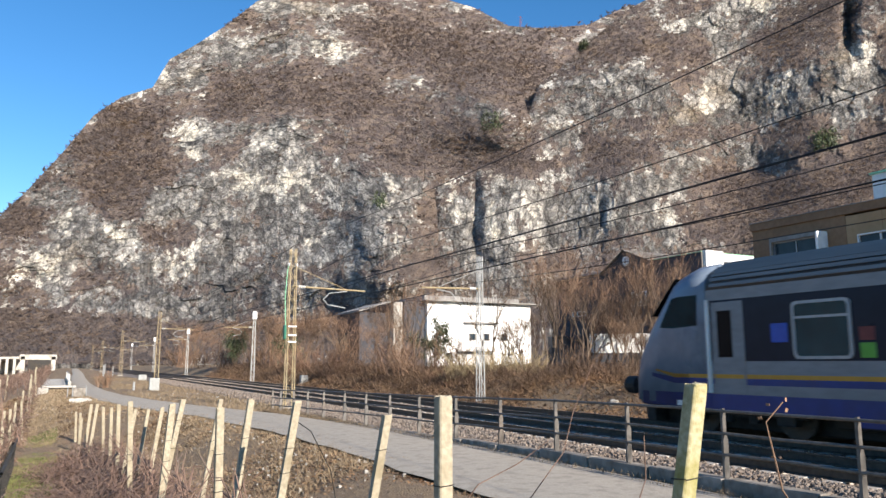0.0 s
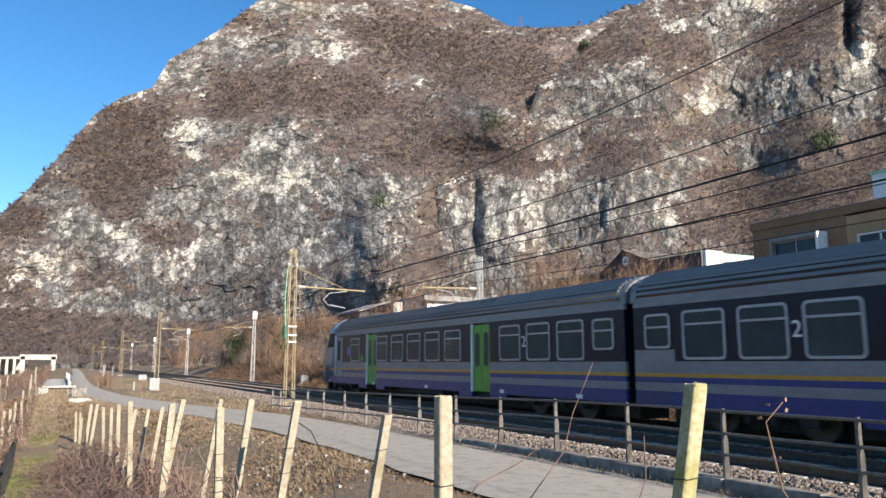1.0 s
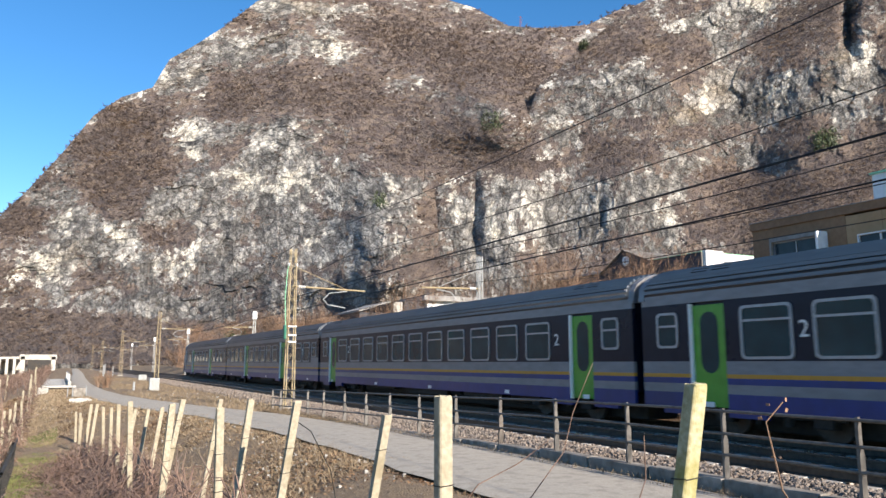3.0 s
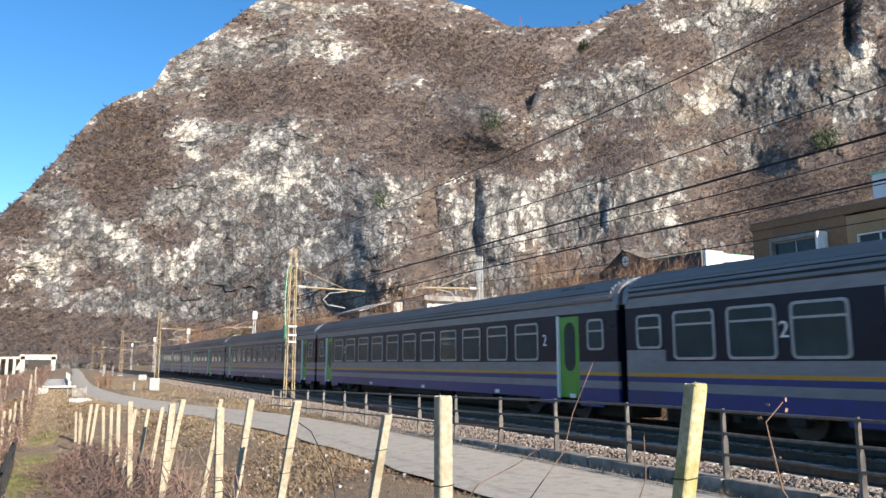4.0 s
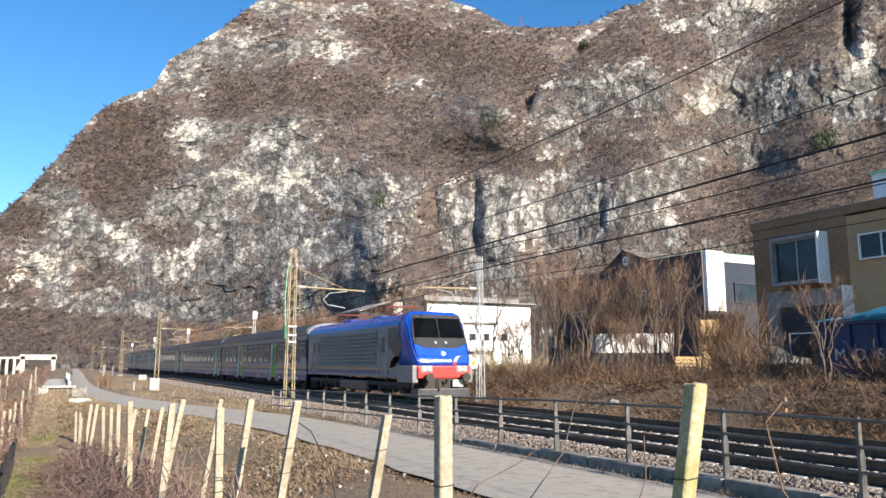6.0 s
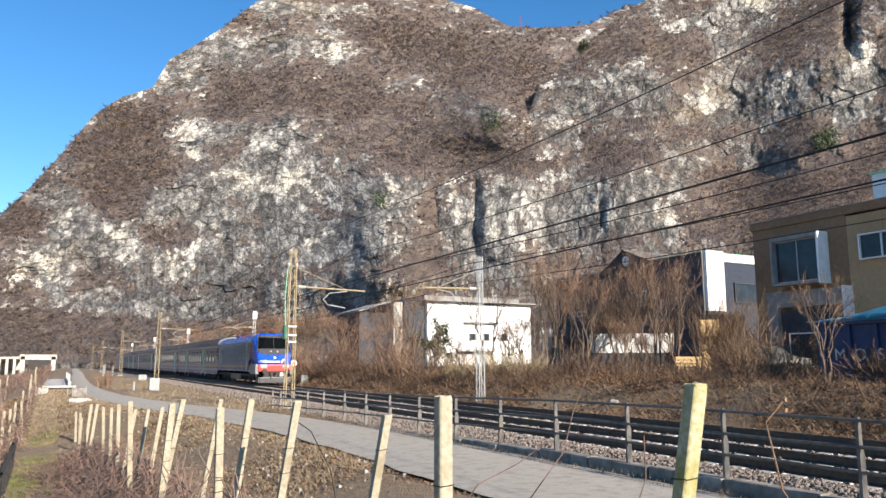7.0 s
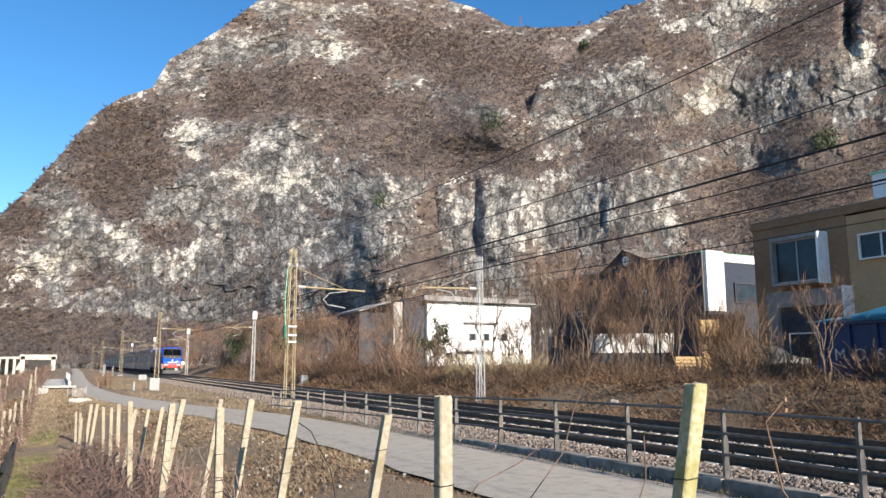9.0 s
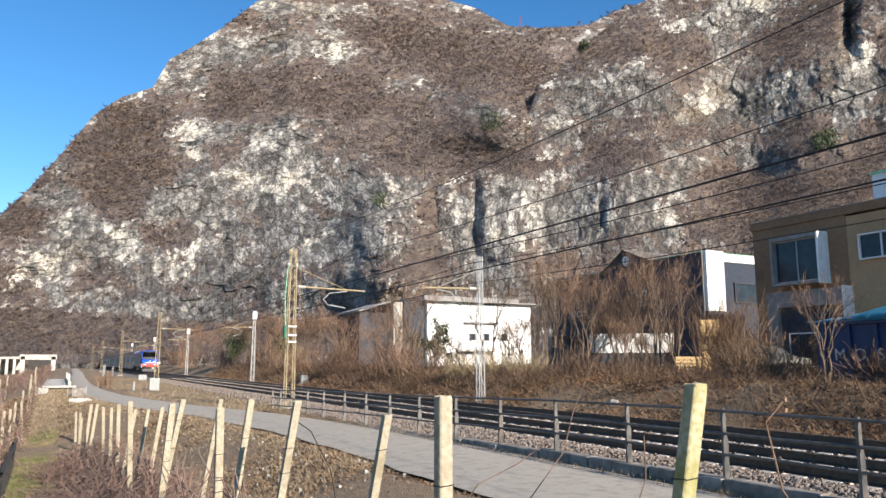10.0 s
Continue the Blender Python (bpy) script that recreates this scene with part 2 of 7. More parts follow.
def road_at(y):
    ys = [r[0] for r in ROAD]
    return np.interp(y, ys, [r[1] for r in ROAD]), np.interp(y, ys, [r[2] for r in ROAD])


def smooth01(t):
    t = np.clip(t, 0, 1)
    return t * t * (3 - 2 * t)


def ground_z(x, y):
    """Height of the ground sheet: vineyard below, road ledge, track bed, bank and yard behind."""
    x, y = np.asarray(x, float), np.asarray(y, float)
    rx, rz = road_at(y)
    vine = np.interp(y, [-20, 0, 4, 12, 25, 40, 60, 100, 160], [0.0, 0.0, -0.4, -1.05, -1.55, -2.0, -2.5, -2.5, -2.0])
    w = smooth01((x - (rx - np.interp(y, [30, 65], [4.6, 12.0]))) / np.interp(y, [30, 65], [3.0, 10.0]))
    z = vine * (1 - w) + (rz - 0.06) * w
    t = smooth01((x - (rx + 1.7)) / np.maximum(9.6 - rx - 1.7, 0.3))
    z = np.where(x > rx + 1.6, (rz - 0.06) * (1 - t) + (-0.42) * t, z)
    b = smooth01((x - 17.4) / 4.5)
    z = np.where(x > 10, -0.42 + b * 1.35 + np.clip((x - 24) / 60, 0, 1) * 1.0, z)
    far = smooth01((np.hypot(x, y) - 220) / 200)
    return z * (1 - far)


def build_ground():
    xs = np.concatenate([[-4000, -1500, -600, -250, -120, -70], np.arange(-45, -8, 2.5), np.arange(-8, 30, 0.5), np.arange(30, 70, 2.5), [90, 130, 200, 400, 1000, 4000]])
    ys = np.concatenate([[-4000, -1500, -500, -200, -100, -60], np.arange(-40, 0, 4), np.arange(0, 60, 0.75), np.arange(60, 160, 4), [180, 220, 300, 420, 700, 1500, 4000]])
    X, Y = np.meshgrid(xs, ys)
    Z = ground_z(X, Y)
    P = np.stack([X.ravel(), Y.ravel(), np.zeros(X.size)], 1)
    bumpy = 0.07 * fbm(P * 0.9, 3, 3) + 0.12 * fbm(P * 0.2, 2, 9)
    rx, _ = road_at(Y.ravel())
    flat = (np.abs(P[:, 0] - rx) < 2.0) | ((P[:, 0] > 8.6) & (P[:, 0] < 17.6))
    Z = Z.ravel() + np.where(flat, 0, bumpy) - 0.02 * flat
    n = len(xs)
    faces = [(r * n + c, r * n + c + 1, (r + 1) * n + c + 1, (r + 1) * n + c) for r in range(len(ys) - 1) for c in range(n - 1)]
    m = surf("winter_grass_and_earth", (0.085, 0.057, 0.035), (0.26, 0.19, 0.115), 24, 0.97, 0, 0.9, (0.24, 0.175, 0.095), 0.5, depth=0.05, detail=12)
    raw("ground", np.stack([P[:, 0], P[:, 1], Z], 1).tolist(), faces, m, "brown winter grass and bare earth on a valley floor", "ground", "structure", True)


def build_road():
    ys = np.concatenate([np.arange(-40, 110, 1.0), np.arange(110, 262, 8)])
    rx, rz = road_at(ys)
    v, f = [], []
    for i, y in enumerate(ys):
        half = float(np.interp(y, [20, 40, 52, 65, 85], [1.62, 1.45, 1.1, 0.85, 0.8]))
        wob = 0.06 * math.sin(y * 0.9) + 0.05 * math.sin(y * 2.3)
        for k, u in enumerate((-1, -0.92, 0, 0.92, 1)):
            v.append((rx[i] + u * half + (wob if k < 2 else 0), y, rz[i] + (0.0 if abs(u) > 0.95 else 0.03 + 0.02 * (1 - u * u))))
    for i in range(len(ys) - 1):
        for k in range(4):
            f.append((i * 5 + k, i * 5 + k + 1, i * 5 + k + 6, i * 5 + k + 5))
    raw("road", v, f, "asphalt", "narrow pale grey asphalt lane beside the railway", "road", "structure", True)


build_ground()
build_road()
# ---- mountains ----
def rock_material():
    m = bpy.data.materials.new("limestone_with_scrub")
    m.use_nodes = True
    t = m.node_tree
    n, l = t.nodes, t.links
    b = n["Principled BSDF"]
    b.inputs["Roughness"].default_value = 0.95
    co = n.new("ShaderNodeAttribute")
    co.attribute_name = "flank"
    at = n.new("ShaderNodeAttribute")
    at.attribute_name = "rock"

    def noise_tex(scale, detail, stretch=(1, 1, 1), rough=0.6):
        mp = n.new("ShaderNodeMapping")
        mp.inputs["Scale"].default_value = stretch
        l.new(co.outputs["Vector"], mp.inputs[0])
        x = n.new("ShaderNodeTexNoise")
        x.inputs["Scale"].default_value, x.inputs["Detail"].default_value, x.inputs["Roughness"].default_value = scale, detail, rough
        l.new(mp.outputs[0], x.inputs["Vector"])
        return x.outputs[0]

    def ramp(src, stops):
        r = n.new("ShaderNodeValToRGB")
        e = r.color_ramp.elements
        e[0].position, e[0].color = stops[0][0], (*stops[0][1], 1)
        e[1].position, e[1].color = stops[-1][0], (*stops[-1][1], 1)
        for p, c in stops[1:-1]:
            k = e.new(p)
            k.color = (*c, 1)
        l.new(src, r.inputs[0])
        return r.outputs[0]

    def mix(f, a, c):
        x = n.new("ShaderNodeMix")
        x.data_type = "RGBA"
        l.new(f, x.inputs["Factor"])
        l.new(a, x.inputs["A"])
        l.new(c, x.inputs["B"])
        return x.outputs["Result"]

    def math_node(op, x, y, z=None):
        k = n.new("ShaderNodeMath")
        k.operation = op
        for i, v in enumerate((x, y, z)):
            if v is None:
                continue
            if isinstance(v, (int, float)):
                k.inputs[i].default_value = v
            else:
                l.new(v, k.inputs[i])
        return k.outputs[0]

    def span(src, a, c, lo=0.0, hi=1.0):
        r = n.new("ShaderNodeMapRange")
        for key, v in (("From Min", a), ("From Max", c), ("To Min", lo), ("To Max", hi)):
            r.inputs[key].default_value = v
        l.new(src, r.inputs[0])
        return r.outputs[0]

    def blocks(scale, feature, stretch):
        """Joint blocks in the rock, their outlines bent by noise."""
        w = n.new("ShaderNodeTexNoise")
        w.inputs["Scale"].default_value, w.inputs["Detail"].default_value = scale * 1.6, 4.0
        l.new(co.outputs["Vector"], w.inputs["Vector"])
        mx = n.new("ShaderNodeVectorMath")
        mx.operation = "MULTIPLY_ADD"
        l.new(w.outputs["Color"], mx.inputs[0])
        mx.inputs[1].default_value = (0.6 / scale,) * 3
        l.new(co.outputs["Vector"], mx.inputs[2])
        mp = n.new("ShaderNodeMapping")
        mp.inputs["Scale"].default_value = stretch
        l.new(mx.outputs[0], mp.inputs[0])
        v = n.new("ShaderNodeTexVoronoi")
        v.feature = feature
        v.inputs["Scale"].default_value = scale
        l.new(mp.outputs[0], v.inputs["Vector"])
        return v.outputs["Distance"] if feature == "DISTANCE_TO_EDGE" else v.outputs["Color"]

    def value_of(col):
        k = n.new("ShaderNodeSeparateColor")
        l.new(col, k.inputs[0])
        return k.outputs[0]

    def scaled(col, fac):
        h = n.new("ShaderNodeHueSaturation")
        l.new(fac, h.inputs["Value"])
        l.new(col, h.inputs["Color"])
        return h.outputs[0]

    pale_at = n.new("ShaderNodeAttribute")
    pale_at.attribute_name = "pale"
    streak = noise_tex(0.2, 8, (1, 1, 0.5), 0.66)
    crack = noise_tex(0.5, 10, (1, 1, 0.75), 0.72)
    grain = noise_tex(1.3, 6, (1, 1, 1), 0.7)
    big_block, small_block = value_of(blocks(0.07, "F1", (1, 1, 0.6))), value_of(blocks(0.27, "F1", (1, 1, 0.7)))
    big_edge, small_edge = blocks(0.07, "DISTANCE_TO_EDGE", (1, 1, 0.6)), blocks(0.27, "DISTANCE_TO_EDGE", (1, 1, 0.7))
    # weathered grey limestone, paler and warmer on faces whose sunlight is partly painted in
    tone_f = math_node("MULTIPLY_ADD", big_block, 0.22, math_node("MULTIPLY_ADD", small_block, 0.2, math_node("MULTIPLY_ADD", streak, 1.0, math_node("MULTIPLY_ADD", grain, 0.4, math_node("MULTIPLY", crack, 0.6)))))
    grey = ramp(span(tone_f, 0.93, 1.5), [(0.0, (0.06, 0.056, 0.051)), (0.3, (0.155, 0.146, 0.131)), (0.52, (0.275, 0.26, 0.232)), (0.75, (0.45, 0.425, 0.375)), (1.0, (0.74, 0.69, 0.59))])
    fresh = ramp(span(tone_f, 0.93, 1.5), [(0.0, (0.2, 0.185, 0.155)), (0.3, (0.46, 0.43, 0.36)), (0.6, (0.76, 0.7, 0.57)), (1.0, (0.86, 0.82, 0.72))])
    pf = span(math_node("MULTIPLY_ADD", streak, 1.7, math_node("MULTIPLY_ADD", big_block, 0.4, pale_at.outputs["Fac"])), 1.3, 1.45)
    rock = mix(pf, grey, fresh)
    warm = ramp(crack, [(0.3, (0.22, 0.16, 0.095)), (0.7, (0.5, 0.38, 0.23))])
    rock = mix(span(noise_tex(0.03, 6), 0.58, 0.7, 0.0, 0.4), rock, warm)
    joint = math_node("MULTIPLY", span(big_edge, 0.0, 0.07, 0.52, 1.02), span(small_edge, 0.0, 0.12, 0.52, 1.02))
    joint = math_node("MULTIPLY", joint, span(blocks(0.8, "DISTANCE_TO_EDGE", (1, 1, 0.6)), 0.0, 0.16, 0.64, 1.1))
    rock = scaled(rock, joint)
    # leafless scrub in rounded clumps with dry grass between
    clump = blocks(0.33, "F1", (1, 1, 1))
    tuft = value_of(clump)
    scrub = ramp(math_node("MULTIPLY_ADD", tuft, 0.3, math_node("MULTIPLY_ADD", grain, 0.75, math_node("MULTIPLY", noise_tex(0.11, 5), 0.45))), [(0.42, (0.05, 0.039, 0.036)), (0.62, (0.096, 0.074, 0.066)), (0.78, (0.145, 0.111, 0.094)), (0.98, (0.235, 0.178, 0.132))])
    scrub = mix(span(noise_tex(0.07, 8, (1, 1, 1), 0.7), 0.54, 0.66, 0.0, 0.5), scrub, ramp(crack, [(0.35, (0.14, 0.092, 0.055)), (0.65, (0.3, 0.215, 0.135))]))
    ge = n.new("ShaderNodeNewGeometry")
    sp = n.new("ShaderNodeSeparateXYZ")
    l.new(ge.outputs["Normal"], sp.inputs[0])
    score = math_node("MULTIPLY_ADD", sp.outputs["Z"], -0.35, at.outputs["Fac"])
    for sc, k in ((0.04, 0.9), (0.13, 1.7), (0.5, 1.2)):
        score = math_node("MULTIPLY_ADD", noise_tex(sc, 6, (1, 1, 0.75), 0.62), k, score)
    score = math_node("MULTIPLY_ADD", small_block, 0.16, score)
    mr = span(score, 1.97, 2.04)
    l.new(mix(mr, scrub, rock), b.inputs["Base Color"])
    bp = n.new("ShaderNodeBump")
    bp.inputs["Strength"].default_value, bp.inputs["Distance"].default_value = 1.0, 3.2
    l.new(math_node("MULTIPLY_ADD", span(small_edge, 0.0, 0.2), 0.16, math_node("MULTIPLY_ADD", small_block, 0.3, crack)), bp.inputs["Height"])
    l.new(bp.outputs[0], b.inputs["Normal"])
    return m


ROCK = rock_material()


def blob(az, el, spots):
    w = np.zeros_like(az)
    for a, e, sa, se, k in spots:
        w += 1.15 * k * np.exp(-((az - a) / sa) ** 2 - ((el - e) / se) ** 2)
    return w


def rock_cells(p, seed):
    """Random value of the block that each point lies in, with blocks of uneven shape."""
    base = np.floor(p - 0.5).astype(np.int64)
    best = np.full(len(p), 1e9)
    val = np.zeros(len(p))
    for dx in (0, 1):
        for dy in (0, 1):
            for dz in (0, 1):
                c = base + np.array([dx, dy, dz])
                h = c[:, 0] * 374761393 + c[:, 1] * 668265263 + c[:, 2] * 2147483647 + seed * 974634777
                h = (h ^ (h >> 13)) * 1274126177
                h = (h ^ (h >> 16)) & 0xFFFFFF
                j = np.stack([h & 255, (h >> 8) & 255, (h >> 16) & 255], 1) / 255.0
                d = ((c + 0.15 + 0.7 * j - p) ** 2).sum(1)
                near = d < best
                best = np.where(near, d, best)
                val = np.where(near, ((h * 7919) >> 7 & 255) / 127.5 - 1, val)
    return val


def mountain(name, label, az0, az1, na, nu, crest, base, reach, spots, pale, notches, rough, seed, extra):
    """A mountain flank seen from the valley. Bearings run clockwise from the line of the track, in degrees. crest: bearing and rise in degrees;
    base and reach: bearing and metres to its foot and its top. Rock stands steep, scrub lies on the gentler slopes between."""
    lo, hi = max(az0, -8.5), min(az1, 63.0)
    az = np.concatenate([np.linspace(az0, lo, 40)[:-1] if az0 < lo else np.zeros(0), np.linspace(lo, hi, na), np.linspace(hi, az1, 30)[1:] if az1 > hi else np.zeros(0)])
    na = len(az)
    u = np.linspace(0, 1, nu)
    A, U = np.meshgrid(az, u)
    top = np.interp(A, *zip(*crest))
    low = -1.0
    EL = low + (top - low) * U
    r0, r1 = np.interp(A, *zip(*base)), np.interp(A, *zip(*reach))
    a, el, e1 = A.ravel(), EL.ravel(), U.ravel()
    P = np.stack([a * 0.3, el * 0.42, np.zeros(a.size)], 1)
    wa, we = 0.55 * fbm(P * 1.3, 4, seed), 0.45 * fbm(P * 1.3, 4, seed + 2)
    crag = blob(a + wa, el + we, spots) + extra + 0.4 * fbm(P * np.array([1.0, 1.25, 1]), 5, seed + 3)
    light = 1.1 * blob(a + wa, el + we, pale) + 0.1 * fbm(P * 1.7, 3, seed + 7)
    hard = smooth01((crag + 0.1) / 0.4).reshape(A.shape)
    # the flank runs back slowly where rock stands and quickly over scrub
    k = na // 9
    soft = np.pad(hard, ((0, 0), (k, k)), mode="edge")
    for _ in range(2):
        c = np.cumsum(np.pad(soft, ((0, 0), (1, 0))), 1)
        soft = np.pad((c[:, k:] - c[:, :-k]) / k, ((0, 0), (k // 2, k - 1 - k // 2)), mode="edge")
    soft = soft[:, k:k + na]
    run = np.where(EL > 0, 0.55 + 0.9 * (1 - soft), 0.02)
    g = np.cumsum(run, 0)
    g = (g - g[0]) / (g[-1] - g[0])
    R = (r0 + (r1 - r0) * np.clip(top / 30.0, 0.1, 1.1) * g).ravel()
    t = np.radians(a)
    P3 = np.stack([R * np.sin(t), R * np.cos(t), R * np.tan(np.radians(el))], 1)
    Q = np.stack([t * 330.0, R * 0.25, P3[:, 2]], 1)
    fade = np.clip(el / 4, 0, 1) * np.clip((1 - e1) * 10 + 0.2, 0, 1)
    bend = np.stack([fbm(P3 * 0.05, 2, seed + 61), fbm(P3 * 0.05, 2, seed + 62), fbm(P3 * 0.05, 2, seed + 63)], 1)
    big = fbm(P3 * np.array([0.011, 0.011, 0.007]), 4, seed + 5, True)
    mid = fbm(Q * np.array([0.05, 0.045, 0.025]), 4, seed + 11, True)
    small = fbm(Q * np.array([0.2, 0.19, 0.12]), 4, seed + 23, True)
    slab = rock_cells(Q * np.array([0.055, 0.05, 0.032]) + bend * 0.5, seed + 71)
    chip = rock_cells(Q * np.array([0.17, 0.16, 0.11]) + bend, seed + 72)
    h = np.clip(0.18 + hard.ravel(), 0.18, 1.0)
    R = R - fade * rough * (9 * big + h * (3.2 * mid + 1.8 * small + 1.1 * slab + 0.7 * chip))
    for na_, ne_, sa, se, dep in notches:
        R = R + dep * np.exp(-((a - na_ - 0.5 * wa - 0.2 * small) / sa) ** 2 - ((el - ne_) / se) ** 2)
    V = np.stack([R * np.sin(t), R * np.cos(t), 1.62 + R * np.tan(np.radians(el))], 1)
    # the far side falls away behind the crest
    back = []
    for d, k in ((40, 0.93), (160, 0.6), (420, -0.02)):
        r = R[-na:] + d
        z = V[-na:, 2] * k
        back.append(np.stack([r * np.sin(t[-na:]), r * np.cos(t[-na:]), z], 1))
    V = np.concatenate([V] + back)
    rows = nu + 3
    i = (np.arange(rows - 1)[:, None] * na + np.arange(na - 1)[None, :]).ravel()
    F = np.stack([i, i + 1, i + na + 1, i + na], 1)
    me = bpy.data.meshes.new(name)
    me.from_pydata(V.tolist(), [], F.tolist())
    tail = np.zeros(3 * na)
    rock = np.concatenate([crag, tail])
    me.attributes.new("rock", "FLOAT", "POINT").data.foreach_set("value", rock.astype(np.float32))
    me.attributes.new("pale", "FLOAT", "POINT").data.foreach_set("value", np.concatenate([light, tail]).astype(np.float32))
    me.attributes.new("flank", "FLOAT_VECTOR", "POINT").data.foreach_set("vector", np.concatenate([Q] + [Q[-na:]] * 3).astype(np.float32).ravel())
    me.materials.append(ROCK)
    tagged(new(name, me), label, "mountain", "", "structure")
    return V[: nu * na], rock[: nu * na], na


def px_bearing(x, y=643):
    """Bearing and rise, in degrees, of a direction in the opening view."""
    v = VIEW.to_3x3() @ Vector((x - 784.0, 441.0 - y, -1300.0))
    return math.degrees(math.atan2(v.x, v.y)), math.degrees(math.atan2(v.z, math.hypot(v.x, v.y)))


def spots_from(rows):
    return [(*px_bearing(x, y), sx / 23.5, sy / 23.5, k) for x, y, sx, sy, k in rows]


def crest_from(rows):
    return sorted(px_bearing(x, y) for x, y in rows)


LEFT_CREST = [(-75.0, 4.0), (-40.0, 6.0), (-12.0, 8.0)] + crest_from([(0, 382), (50, 335), (115, 265), (165, 205), (215, 172), (270, 155), (300, 105), (345, 80), (400, 45), (455, 2), (520, -22), (620, -32), (740, -18), (800, 2), (840, 14), (900, 46), (960, 50), (1040, 44), (1110, 10)]) + [(48.0, 26.0), (62.0, 26.0)]
# crags and scrubby hollows of the long mountain: high, middle and low on its flank
HIGH_CRAGS = spots_from([(585, 82, 85, 30, 0.5), (530, 12, 95, 9, 0.5), (465, 20, 18, 16, 0.3), (290, 132, 20, 24, 0.5), (345, 145, 30, 20, 0.45), (420, 90, 50, 35, 0.35), (215, 165, 30, 8, 0.3), (168, 214, 16, 14, 0.35), (125, 290, 45, 24, 0.3), (50, 345, 30, 12, 0.3), (735, 150, 50, 22, 0.35), (815, 172, 55, 20, 0.3), (870, 200, 40, 16, 0.3), (790, 45, 28, 8, 0.4), (980, 82, 26, 20, 0.4), (820, 5, 30, 12, 0.5)])
MID_CRAGS = spots_from([(345, 248, 36, 40, 0.55), (395, 225, 45, 14, 0.4), (520, 260, 70, 38, 0.4), (500, 325, 105, 40, 0.5), (360, 322, 30, 18, 0.3), (650, 335, 40, 50, 0.35), (700, 350, 36, 55, 0.4), (660, 225, 80, 18, 0.14), (125, 405, 34, 34, 0.45), (200, 422, 36, 30, 0.45), (65, 470, 52, 36, 0.5), (330, 370, 70, 36, 0.3), (440, 380, 80, 40, 0.35), (265, 470, 80, 50, 0.3), (390, 460, 70, 36, 0.4), (540, 415, 50, 34, 0.35), (190, 540, 70, 34, 0.35), (340, 550, 80, 20, 0.35), (640, 460, 100, 70, 0.22)])
HOLLOWS = spots_from([(560, 175, 130, 30, -0.45), (700, 200, 90, 50, -0.2), (240, 245, 70, 50, -0.5), (200, 330, 70, 40, -0.35), (290, 300, 40, 22, -0.4), (820, 95, 110, 50, -0.6), (700, 60, 80, 28, -0.55), (450, 40, 60, 18, -0.3), (800, 260, 70, 45, -0.4), (720, 280, 60, 26, -0.25), (60, 400, 40, 30, -0.3), (450, 190, 60, 16, -0.3), (300, 420, 40, 22, -0.25), (590, 375, 40, 16, -0.25), (420, 592, 420, 18, -0.7), (80, 595, 170, 32, -0.8), (130, 500, 60, 24, -0.25), (960, 130, 60, 50, -0.5)])
PALE_FACES = spots_from([(590, 82, 60, 22, 0.4), (340, 255, 22, 34, 0.45), (480, 322, 90, 26, 0.32), (290, 132, 14, 18, 0.35), (345, 145, 20, 14, 0.35), (125, 400, 20, 24, 0.32), (205, 415, 26, 20, 0.35), (65, 470, 40, 26, 0.32), (545, 425, 28, 20, 0.3), (690, 345, 26, 30, 0.35), (390, 470, 60, 20, 0.22), (300, 480, 50, 24, 0.2), (735, 155, 16, 10, 0.3), (560, 240, 40, 16, 0.2), (820, 5, 30, 10, 0.4), (530, 12, 80, 6, 0.2), (425, 118, 12, 12, 0.3)])
LEFT = mountain("mountain_left", "steep limestone mountain with grey crags and brown leafless scrub", -75, 62, 820, 350,
    LEFT_CREST, [(-75, 700), (-20, 420), (0, 290), (14, 205), (21, 172), (32, 165), (60, 260)], [(-75, 1500), (-20, 1150), (0, 760), (15, 620), (30, 640), (60, 700)],
    HIGH_CRAGS + MID_CRAGS + HOLLOWS, PALE_FACES,
    spots_from([(690, 430, 95, 130, -62), (560, 500, 110, 70, -25), (905, 215, 180, 120, -115)]), 1.0, 4, 0.13)
RIGHT_CREST = [(2.0, 0.5)] + crest_from([(690, 600), (735, 500), (752, 400), (765, 335), (830, 300), (878, 268), (930, 215), (955, 150), (1000, 112), (1060, 60), (1120, 12), (1180, -20), (1300, -70), (1568, -160)]) + [(80.0, 40.0), (120.0, 30.0)]
WALLS = spots_from([(900, 400, 70, 90, 0.4), (1040, 370, 120, 80, 0.4), (800, 400, 50, 90, 0.4), (1280, 185, 80, 40, 0.35), (1400, 165, 80, 40, 0.3), (1100, 130, 110, 60, 0.15), (1520, 110, 40, 50, 0.4), (1500, 225, 60, 40, 0.2), (1040, 190, 90, 50, 0.2), (1180, 335, 60, 60, 0.35), (1345, 290, 50, 40, 0.25), (1240, 60, 90, 50, 0.1), (1345, 10, 26, 18, 0.3), (1250, 440, 110, 20, 0.1)])
LEDGES = spots_from([(1440, 345, 120, 34, -0.65), (1300, 345, 50, 30, -0.4), (1360, 395, 60, 26, -0.5), (1090, 272, 50, 20, -0.45), (1200, 235, 90, 14, -0.35), (890, 262, 40, 30, -0.6), (1420, 225, 40, 20, -0.4), (1420, 60, 60, 30, -0.3), (1140, 80, 60, 14, -0.3), (960, 290, 60, 14, -0.25), (1540, 300, 40, 40, -0.4)])
